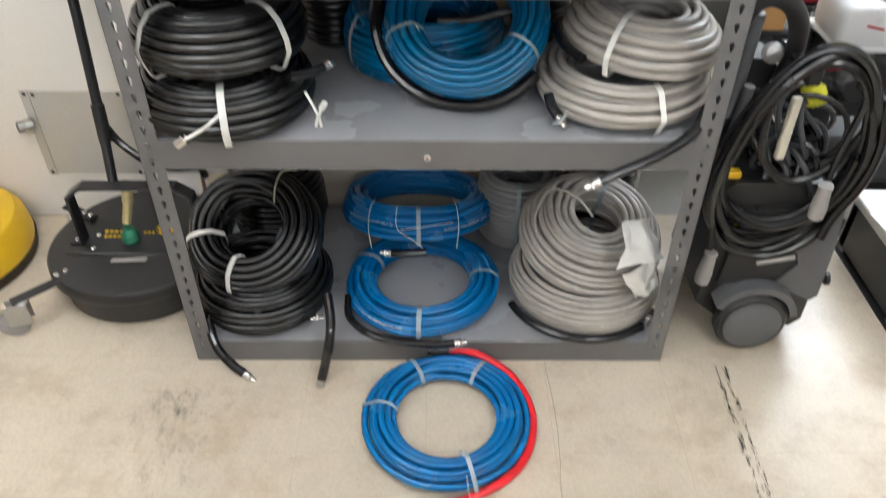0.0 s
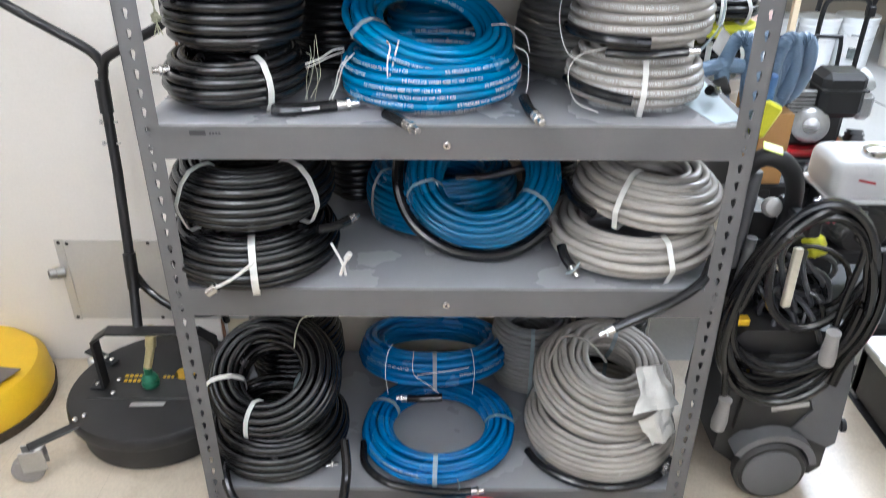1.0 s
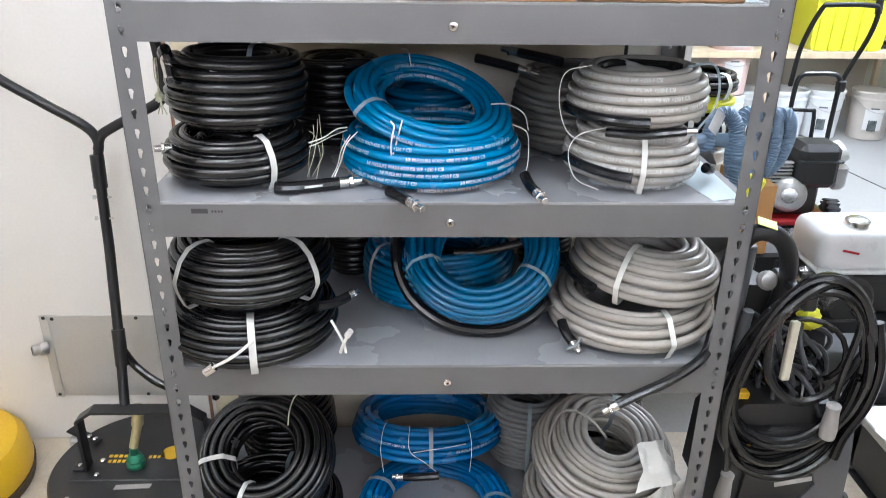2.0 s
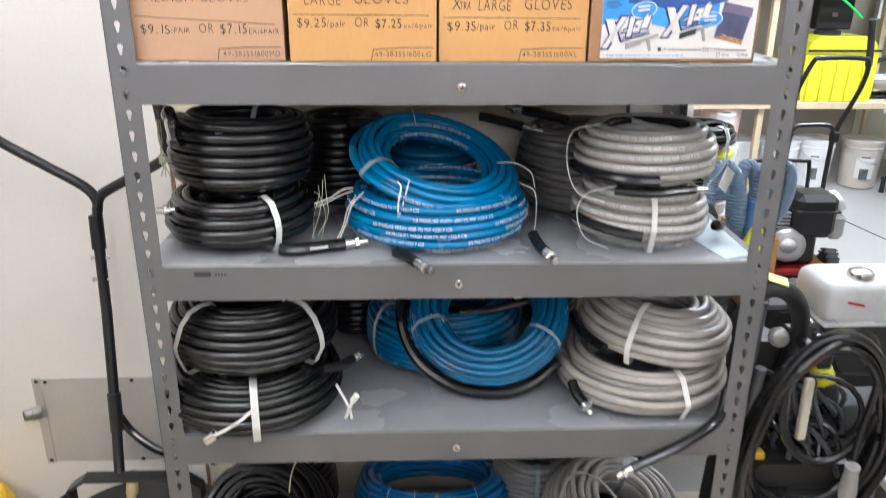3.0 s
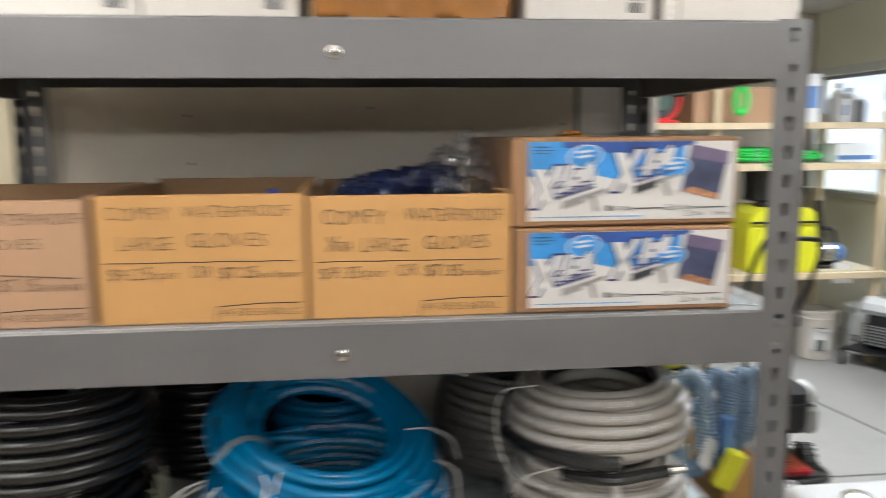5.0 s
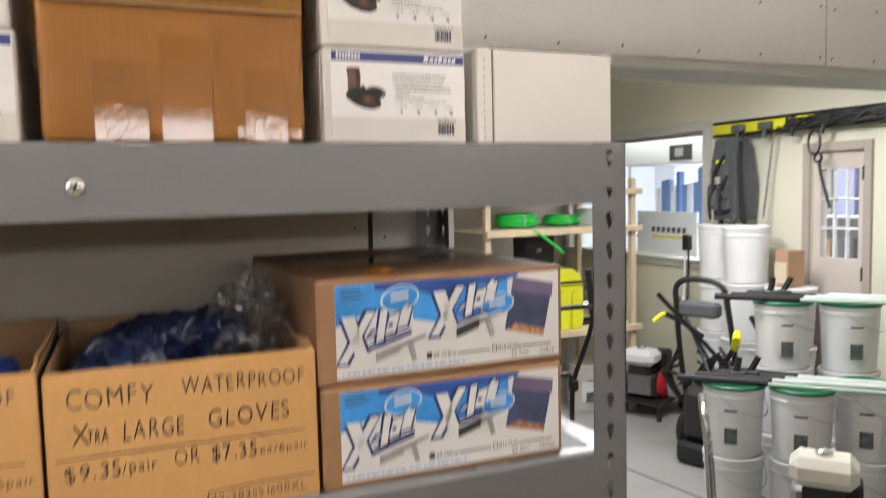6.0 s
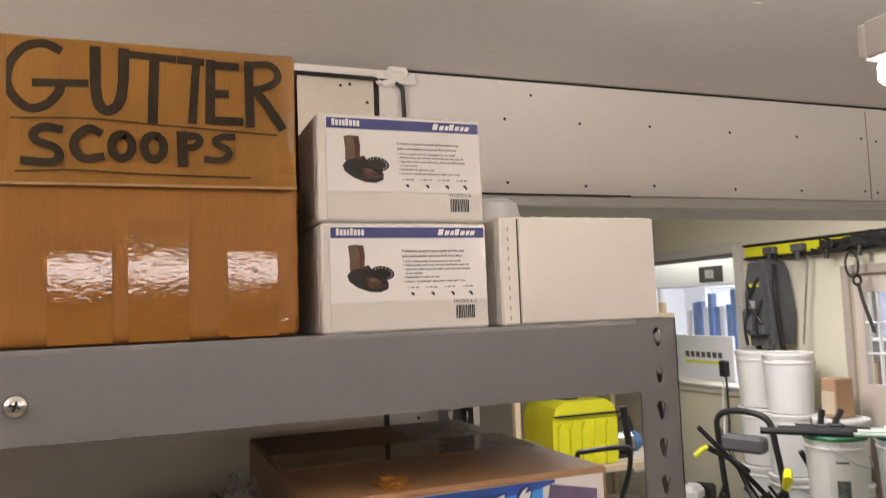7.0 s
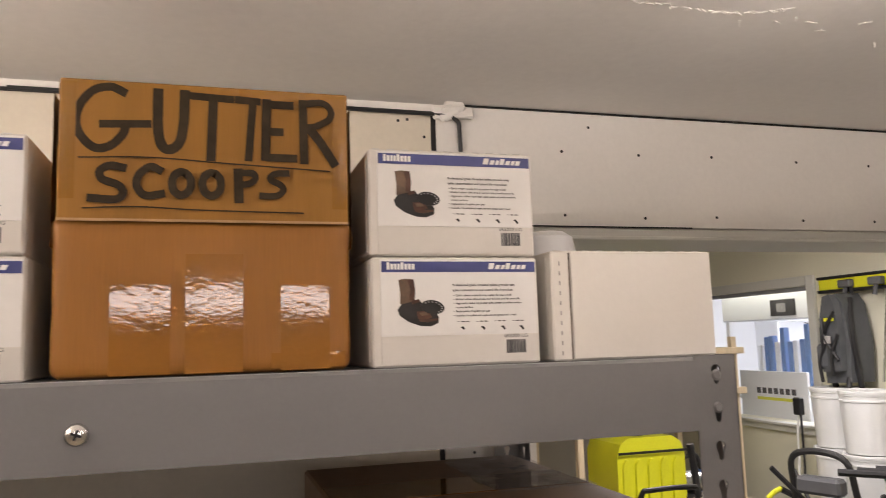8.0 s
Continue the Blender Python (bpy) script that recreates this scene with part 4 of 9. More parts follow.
    for k in range(26):
        fine.box(l0 + (0.02 + 0.0205 * k) * lw, l0 + (0.033 + 0.0205 * k + 0.005 * (k * 7 % 3 - 1)) * lw, -0.0021, -0.0019, b0 + 0.042 * lh, b0 + 0.058 * lh)
    tagged(part("fine_print", fine, SKY_PRINT, lb, "pale blue fine print bars", smooth=0), kind="stuff")
    return t


part_box(0.836, 1.134, Z4, Z4 + 0.1145, 0.016, 0.36, "brown carton with blue picture label, under another carton", 1, -0.8)
up = part_box(0.834, 1.139, Z4 + 0.1155, Z4 + 0.232, 0.016, 0.40, "brown carton with blue picture label and torn tape, on another", 2, 0.4)
part("torn_flap", crumple(0.085, 0.03, 0.118, 0.018, 0.02, 0.006, 2, 12, 0.6), CARD_GUT, up, "torn bit of cardboard on top")
film = []
for j in range(25):
    for i in range(17):
        u, v = i / 16, j / 24
        film.append((0.185 + 0.118 * u + 0.012 * noise.noise(Vector((v * 5, 3, 0))), 0.13 + 0.26 * v + 0.010 * noise.noise(Vector((u * 4, 7, 0))), 0.1176 + 0.012 * math.sin(math.pi * u) * math.sin(math.pi * v) * abs(noise.noise(Vector((u * 3.5, v * 6, 1)))) + 0.003 * abs(noise.noise(Vector((u * 9, v * 14, 4))))))
part("loose_film", G().add(film, [(j * 17 + i, j * 17 + i + 1, (j + 1) * 17 + i + 1, (j + 1) * 17 + i) for j in range(24) for i in range(16)]), mat("cloudy_film", (0.80, 0.80, 0.78), 0.14, 0, 12, 0.1, 120, 0.0, alpha=0.30), up, "loose clear tape film on the top", smooth=40)
# thin pale sheets on two decks paint the back room's reflection
sheet = G().prism([(1.10, 0.05), (1.176, 0.02), (1.19, 0.40), (1.09, 0.42)], 2, Z4 + 0.0004, Z4 + 0.0014)
whole("paper_sheet", sheet, DECK_SHEEN, "thin pale blue sheet standing in for light reflected on the deck", "paper", m=pose(0, 0, 0))
sheet = G().prism([(1.06, 0.36), (1.135, 0.012), (1.195, 0.030), (1.20, 0.52), (1.07, 0.50)], 2, 0, 0.001)
whole("paper_sheet", sheet, DECK_SHEEN, "thin pale blue sheet standing in for light reflected on the deck", "paper", m=pose(0, 0, TOPS[2] + 0.0008))


# ---- boxes on the top shelf ----
def boot_box(x0, x1, z0, h, y0, depth, label, yaw=0.0, printed=True):
    w = x1 - x0
    t = thing("boot_box" if printed else "white_box", pose(x0, y0, z0, 0, 0, yaw), label, "white box", "white cardboard boxes")
    part("carton", G().box(0, w, 0, depth, 0.0004, h, 0.0018), WHITE_CARD, t)
    g = G().box(-0.0006, 0.0002, 0.012, depth - 0.012, 0.006, h - 0.006)
    part("side_flap", g, CARD_SIDE, t)
    slit = G()
    for k in range(11):
        slit.box(0.004 + (w - 0.008) * k / 11, 0.004 + (w - 0.008) * k / 11 + 0.007, 0.001, 0.0025, h - 0.0002, h + 0.0006)
    part("perforated_edge", slit, CARD_SIDE, t)
    if not printed:
        e = G()
        for k in range(10):
            e.box(0.0082, 0.0094, -0.0006, 0.0004, 0.006 + h * 0.9 * k / 10, 0.006 + h * 0.9 * k / 10 + 0.004)
        part("perforation", e, mat("fold_grey", (0.34, 0.32, 0.30), 0.7), t)
        part("fold_line", G().box(0.0187, 0.0201, -0.0005, 0.0003, 0.002, h - 0.002), mat("dark_fold", (0.10, 0.075, 0.055), 0.8, 0, 60, 0.5, 200, 0.0), t, "dark crease beside the side flap")
        part("front_panel", G().box(0.0207, w - 0.001, -0.0016, 0.0001, 0.002, h - 0.001, 0.0006), WHITE_CARD, t)
        return t
    lb = part("printed_face", G().box(0.008, w - 0.002, -0.0008, 0.0002, h * 0.28, h - 0.002), WHITE_PRINT, t)
    part("band", G().box(0.009, w - 0.003, -0.0012, -0.0002, h - 0.014, h - 0.004), NAVY, lb, "navy band with pale lettering bars")
    bars = G()
    for u0, u1, lean, low, top, widths in ((14.0, 41.5, 0.0, 11.6, (5.0, 6.2, 6.2, 6.2, 5.0, 6.2, 6.2, 6.2), (3, 3, 2.6, 2.6, 3, 3, 3, 3)), (113.5, 153.0, 1.6, 11.4, (5.6, 7.2, 7.2, 5.6, 7.2, 7.2, 7.2), (6, 5, 4, 5, 5, 4, 5))):
        total, x = sum(widths), u0
        for q, t_ in zip(widths, top):
            e = (u1 - u0) * q / total
            bars.prism([(x * 0.001 / 0.165 * w, h - low * 0.001), ((x + e * 0.74) * 0.001 / 0.165 * w, h - low * 0.001), ((x + e * 0.74 + lean) * 0.001 / 0.165 * w, h - t_ * 0.001), ((x + lean) * 0.001 / 0.165 * w, h - t_ * 0.001)], 1, -0.0015, -0.0011)
            x += e
    tagged(part("lettering", bars, WHITE_PRINT, lb, smooth=0), kind="stuff")
    part("lower_band", G().box(0.008, w - 0.002, -0.0009, 0.0001, 0.003, h * 0.28 - 0.001), GREY_BAND, lb)
    s = w / 0.165

    def bp(name, pts, d, material, label=""):
        """A flat printed patch; points in millimetres from the face's lower left corner."""
        g = G().prism([(u * 0.001 * s, v * 0.001 * h / 0.1018) for u, v in pts], 1, -0.0009 - 0.0002 * d, -0.0007)
        part(name, g, material, lb, label, smooth=0)
    bp("boot_picture", [(25.0, 80.5), (30.5, 81.6), (39.5, 81.0), (40.8, 71.0), (40.0, 61.0), (33.0, 58.0), (26.0, 58.0), (26.5, 68.0)], 1, BOOT_TAN, "printed picture of a brown boot in a rubber overshoe")
    bp("boot_shade", [(33.5, 80.5), (39.5, 80.5), (40.6, 71.0), (40.0, 61.5), (35.0, 62.0), (36.0, 72.0)], 2, BROWN_PRINT)
    bp("overshoe_picture", [(23.5, 53.0), (27.5, 58.0), (36.0, 60.0), (44.5, 62.0), (47.0, 58.5), (58.0, 54.0), (63.0, 45.5), (62.5, 40.0), (55.0, 37.0), (45.0, 37.6), (34.0, 41.5), (25.5, 47.5)], 2, INK)
    bp("toe_picture", [(41.5, 51.0), (53.0, 51.5), (56.5, 45.5), (50.0, 43.0), (43.0, 44.0)], 3, BROWN_PRINT)
    bp("toe_shine", [(44.0, 50.0), (51.0, 50.3), (53.0, 47.5), (46.0, 47.0)], 4, BOOT_TAN)
    bp("welt_picture", [(43.5, 43.5), (62.0, 44.5), (62.5, 42.8), (52.0, 40.8), (44.0, 41.8)], 4, BROWN_PRINT)
    bp("sole_picture", [(57.2 + 11.4 * math.cos(k * 0.3491), 54.9 + 6.6 * math.sin(k * 0.3491) - 1.2 * math.cos(k * 0.3491)) for k in range(18)], 5, INK)
    bp("strap_picture", [(36.5, 61.0), (44.0, 62.5), (45.0, 60.0), (37.5, 57.5)], 6, BROWN_PRINT)
    dots = G()
    for k in range(9):
        a = -0.9 + 0.42 * k
        dots.lathe([(0.00075 * s, 0), (0.00075 * s, 0.0003)], 6, pose((57.2 + 9.0 * math.cos(a)) * 0.001 * s, -0.0021, (54.9 + 4.8 * math.sin(a) - 1.2 * math.cos(a)) * 0.001 * h / 0.1018, 90))
    part("stud_picture", dots, PALE_INK, lb, smooth=0)
    txt = G()
    rr = random.Random(3)
    k_ = 0.001 * h / 0.1018
    for line, u, v, hh, end in (("Professional grade threaded spikes provide easy", 77.0, 74.4, 2.1, 140.5), ("spike customization and extend life of product", 77.0, 69.6, 2.1, 138.0),
                                ("Quick release buckle & strap system for easy on/off", 80.0, 64.8, 1.7, 136.5), ("Molded rubber sides at toe, heel and side provide secure fit", 80.0, 61.2, 1.7, 145.0),
                                ("Aggressive rubber lug & steel spike pattern provides traction", 80.0, 57.4, 1.7, 146.5), ("on any surface", 80.0, 53.6, 1.7, 97.0),
                                ("Replaceable 16 spikes per pair", 80.0, 49.8, 1.7, 114.5), ("Includes 16 additional replacement spikes and 1 tool", 80.0, 45.8, 1.7, 140.5)):
        write(txt, line, u * 0.001 * s, v * k_, hh * k_, -0.0012, (end - u) * 0.001 * s, 0.028)
        if hh < 2 and line[0] != "o":
            txt.box(0.0780 * s, 0.0788 * s, -0.0012, -0.0009, (v + 0.4) * k_, (v + 1.2) * k_)
    for k in range(4):
        x = 0.0815 + 0.0185 * k
        txt.box(x * s, (x + 0.0022) * s, -0.0012, -0.0009, 40.6 * k_, 41.1 * k_)
        for q in (3.5, 8.0):
            txt.box((x + 0.001 * q) * s, (x + 0.001 * q + 0.0034) * s, -0.0012, -0.0009, 40.4 * k_, 41.3 * k_)
    tagged(part("small_print", txt, PRINT_INK, lb, smooth=0), kind="stuff")
    icons = G()
    for k in range(4):
        x = 85.0 + 20.3 * k - 1.5 * (k == 3)
        icons.prism([(x * 0.001 * s, 35.6 * k_), ((x + 1.6) * 0.001 * s, 36.6 * k_), ((x + 3.4 + 0.3 * k) * 0.001 * s, (34.2 - 0.4 * k) * k_), ((x + 2.0 + 0.3 * k) * 0.001 * s, (32.9 - 0.4 * k) * k_)], 1, -0.0012, -0.0009)
        icons.box((x - 0.6) * 0.001 * s, (x + 2.4) * 0.001 * s, -0.0013, -0.0010, 34.8 * k_, 36.0 * k_)
    part("spike_picture", icons, INK, lb, smooth=0)
    code = G()
    write(code, "IA5202-LG", 0.128 * s, 0.0245 * h / 0.1, 0.0032, -0.0012, 0.024 * s)
    x = 0.130
    while x < 0.150:
        l = rr.choice((0.0004, 0.0008, 0.0012))
        code.box(x * s, (x + l) * s, -0.0013, -0.0010, 0.010 * h / 0.1, 0.0225 * h / 0.1)
        x += l + rr.choice((0.0005, 0.0008))
    tagged(part("barcode", code, TAG, lb, "black barcode and stock code", smooth=0), kind="stuff")
    return t


BH = 0.1018
LOW = "white boot box with navy band and boot picture, under another"
HIGH = "white boot box with navy band and boot picture, on another"
for x0, x1, yy, a in ((0.012, 0.192, 0.020, 0.3), (0.197, 0.379, 0.022, -0.4), (0.384, 0.566, 0.020, 0.2)):
    boot_box(x0, x1, Z5, BH, yy, 0.30, LOW, a)
    boot_box(x0 + 0.001, x1 - 0.003, Z5 + BH + 0.001, BH, yy + 0.003, 0.30, HIGH, -a)
boot_box(0.851, 1.016, Z5, BH, 0.020, 0.31, LOW, 0.4)
boot_box(0.850, 1.014, Z5 + BH + 0.001, BH, 0.021, 0.31, HIGH, -0.3)
boot_box(1.030, 1.213, Z5, 0.1085, 0.019, 0.30, "plain white cardboard box with a folded side flap", 0.3, printed=False)
roll = G().lathe([(0.02, 0), (0.036, 0.003), (0.040, 0.012), (0.040, 0.15), (0.036, 0.168), (0.024, 0.176), (0.006, 0.178)], 24)
whole("white_bottle", roll, TANK_WHITE, "white rounded plastic container behind the plain white box", "bottle", m=pose(1.178, 0.35, Z5))

def worn_box(x0, x1, y0, y1, z0, z1, r, wob, seed, n=18):
    """A box with rounded, crushed edges and sides that waver."""
    c, hf = ((x0 + x1) / 2, (y0 + y1) / 2, (z0 + z1) / 2), ((x1 - x0) / 2, (y1 - y0) / 2, (z1 - z0) / 2)
    vs, fs, seen = [], [], {}
    for a in range(3):
        u, w = (a + 1) % 3, (a + 2) % 3
        for side in (-1, 1):
            grid = []
            for j in range(n + 1):
                for i in range(n + 1):
                    p = [0, 0, 0]
                    p[a] = side * hf[a]
                    p[u] = hf[u] * math.sin(math.pi / 2 * (2 * i / n - 1)) * side
                    p[w] = hf[w] * math.sin(math.pi / 2 * (2 * j / n - 1))
                    key = tuple(round(v, 6) + 0.0 for v in p)
                    if key in seen:
                        grid.append(seen[key])
                        continue
                    core = Vector([max(-(hf[k] - r), min(hf[k] - r, p[k])) for k in range(3)])
                    d = Vector(p) - core
                    q = core + d.normalized() * r
                    f = (abs(q.x) / hf[0]) ** 6
                    q.x += math.copysign(f, q.x) * wob * noise.noise(Vector((seed, q.z * 22 + seed, q.y * 6)))
                    q.y += (wob * 0.8 * abs(noise.noise(Vector((q.x * 18, seed, q.z * 30)))) * f if q.y < 0 else 0)
                    seen[key] = len(vs)
                    grid.append(len(vs))
                    vs.append((q.x + c[0], q.y + c[1], q.z + c[2]))
            fs += [(grid[j * (n + 1) + i], grid[j * (n + 1) + i + 1], grid[(j + 1) * (n + 1) + i + 1], grid[(j + 1) * (n + 1) + i]) for j in range(n) for i in range(n)]
    return G().add(vs, fs)


gb = thing("gutter_box", pose(0.583, 0.019, Z5), "large taped brown cardboard box hand-lettered for gutter scoops", "cardboard box")
gw, gd, gh, gs = 0.249, 0.31, 0.254, 0.1325
part("carton", worn_box(0, gw, 0.0010, gd, 0.0005, gs + 0.004, 0.009, 0.0032, 5), CARD_GUT, gb, "glossy brown lower carton with crushed corners", smooth=60)
part("upper_carton", worn_box(0.002, gw - 0.001, 0.0014, gd - 0.002, gs + 0.0045, gh, 0.005, 0.002, 8), CARD_FLAP, gb, smooth=60)
part("flap", G().box(0.004, gw - 0.002, -0.0028, 0.0014, gs, gh - 0.0005, 0.0012), CARD_FLAP, gb, "upper front flap with black lettering")
lip = G().box(0.004, gw - 0.002, -0.0032, -0.0024, gs - 0.0012, gs + 0.001)
part("flap_edge", lip, CARD_IN, gb)
for a, b, z0, z1 in ((0.046, 0.094, 0.002, 0.078), (0.106, 0.154, 0.002, 0.104), (0.186, 0.229, 0.002, 0.076)):
    g = G()
    n, nz = 44, 90
    vs = []
    for j in range(nz + 1):
        for i in range(n + 1):
            p = Vector((a * 99 + (a + (b - a) * i / n) * 180 + (z0 + (z1 - z0) * j / nz) * 90, (z0 + (z1 - z0) * j / nz) * 270, 0))
            crease = (abs(noise.noise(p)) ** 0.5 * 0.000014 + 0.000014 * noise.noise(p * 0.35)) * max(0.2, 1.9 + 3.0 * noise.noise(p * 0.12))
            vs.append((a + (b - a) * i / n, 0.0004 - crease, z0 + (z1 - z0) * j / nz))
    fs = [(j * (n + 1) + i, j * (n + 1) + i + 1, (j + 1) * (n + 1) + i + 1, (j + 1) * (n + 1) + i) for j in range(nz) for i in range(n)]
    part("tape_strip", g.add(vs, fs), TAPE, gb, "shiny wrinkled packing tape", smooth=80)
for x in (0.0, gw):
    g = G()
    vs = [(x + (0.0012 if x else -0.0012) + 0.001 * noise.noise(Vector((0, j * 1.3, i))), 0.003 + i * 0.02, 0.11 + j * 0.011) for j in range(13) for i in range(5)]
    fs = [(j * 5 + i, j * 5 + i + 1, (j + 1) * 5 + i + 1, (j + 1) * 5 + i) for j in range(12) for i in range(4)]
    part("tape_strip", g.add(vs, fs), TAPE, gb, "shiny wrinkled packing tape")
for a, b, z0, z1, y in ((0.005, 0.017, 0.150, 0.251, -0.0030), (0.232, 0.2455, 0.145, 0.251, -0.0030), (0.178, 0.243, 0.004, 0.017, 0.0010), (0.150, 0.236, 0.240, 0.2525, -0.0030)):
    n, nz = 14, 14
    vs = []
    for j in range(nz + 1):
        for i in range(n + 1):
            x, z = a + (b - a) * i / n, z0 + (z1 - z0) * j / nz
            f = math.sin(math.pi * i / n) * math.sin(math.pi * j / nz)
            vs.append((x, y - 0.0002 - 0.0011 * f * abs(noise.noise(Vector((x * 150, z * 95, a * 50)))), z))
    part("tape_edge", G().add(vs, [(j * (n + 1) + i, j * (n + 1) + i + 1, (j + 1) * (n + 1) + i + 1, (j + 1) * (n + 1) + i) for j in range(nz) for i in range(n)]), TAPE if z0 < 0.1 else TAPE_FLAP, gb, "puckered shiny tape along the edge", smooth=80)
ink = G()
layer = [-0.0030]


def stroke(points, w):
    """One flat pen stroke with blunt, slightly uneven edges."""
    layer[0] -= 0.00012
    pts = [Vector((p[0], p[1])) for p in (curve([(x, z, 0) for x, z in points], 6) if len(points) > 2 else [Vector((*p, 0)) for p in points])]
    n = len(pts)
    vs = []
    for i, p in enumerate(pts):
        d = (pts[min(i + 1, n - 1)] - pts[max(i - 1, 0)]).normalized()
        q = p - d * w * 0.12 if i == 0 else p + d * w * 0.12 if i == n - 1 else p
        for side in (-1, 1):
            k = w / 2 * (1 + 0.10 * noise.noise(Vector((p.x * 300, p.y * 300, side * 3))))
            vs.append((q.x - side * d.y * k, layer[0], q.y + side * d.x * k))
    ink.add(vs, [(2 * i, 2 * i + 1, 2 * i + 3, 2 * i + 2) for i in range(n - 1)])


stroke([(0.0560, 0.2425), (0.0440, 0.2475), (0.0300, 0.2435), (0.0200, 0.2305), (0.0170, 0.2155), (0.0220, 0.2025), (0.0330, 0.1935), (0.0450, 0.1965), (0.0540, 0.2065), (0.0560, 0.2135)], 0.0073)
stroke([(0.0360, 0.2145), (0.0760, 0.2165)], 0.0068)
stroke([(0.0820, 0.2475), (0.0820, 0.2205), (0.0840, 0.2015), (0.0900, 0.1945), (0.0990, 0.1995), (0.1030, 0.2165), (0.1040, 0.2475)], 0.0085)
stroke([(0.1080, 0.2435), (0.1450, 0.2425)], 0.0068)
stroke([(0.1280, 0.2425), (0.1260, 0.1865)], 0.0081)
stroke([(0.1470, 0.2425), (0.1680, 0.2415)], 0.0068)
stroke([(0.1620, 0.2425), (0.1580, 0.1875)], 0.0068)
stroke([(0.1740, 0.2435), (0.1730, 0.1885)], 0.0081)
stroke([(0.1740, 0.2395), (0.1970, 0.2395)], 0.0073)
stroke([(0.1740, 0.2145), (0.1880, 0.2145)], 0.0073)
stroke([(0.1740, 0.1905), (0.2000, 0.1905)], 0.0073)
stroke([(0.2060, 0.2445), (0.2070, 0.1865)], 0.0077)
stroke([(0.2060, 0.2415), (0.2230, 0.2435), (0.2310, 0.2375), (0.2300, 0.2285), (0.2180, 0.2215), (0.2090, 0.2195)], 0.0064)
stroke([(0.2120, 0.2185), (0.2230, 0.2045), (0.2350, 0.1855)], 0.0081)
stroke([(0.0570, 0.1765), (0.0450, 0.1785), (0.0370, 0.1735), (0.0390, 0.1665), (0.0520, 0.1615), (0.0550, 0.1545), (0.0490, 0.1495), (0.0280, 0.1505)], 0.0068)
stroke([(0.0860, 0.1745), (0.0770, 0.1785), (0.0680, 0.1715), (0.0660, 0.1615), (0.0730, 0.1535), (0.0880, 0.1555)], 0.0068)
stroke([(0.1490, 0.1785), (0.1500, 0.1495)], 0.0081)
stroke([(0.1500, 0.1755), (0.1610, 0.1755), (0.1640, 0.1715), (0.1600, 0.1665), (0.1510, 0.1645)], 0.0060)
stroke([(0.1930, 0.1765), (0.1810, 0.1755), (0.1770, 0.1705), (0.1860, 0.1655), (0.1880, 0.1605), (0.1820, 0.1555), (0.1680, 0.1555)], 0.0060)
stroke([(0.0200, 0.1845), (0.0760, 0.1865), (0.1400, 0.1835), (0.2300, 0.1795)], 0.0013)
stroke([(0.0240, 0.1415), (0.0660, 0.1435), (0.1190, 0.1415), (0.2060, 0.1405)], 0.0013)
for cx, cz in ((0.102, 0.1645), (0.127, 0.1645)):
    stroke([(cx + 0.0078 * math.cos(a * 0.524 + 1.2), cz + 0.0102 * math.sin(a * 0.524 + 1.2)) for a in range(13)], 0.0070)
tagged(part("marker_writing", ink, MARKER, gb, "thick black marker lettering", smooth=0), kind="stuff")


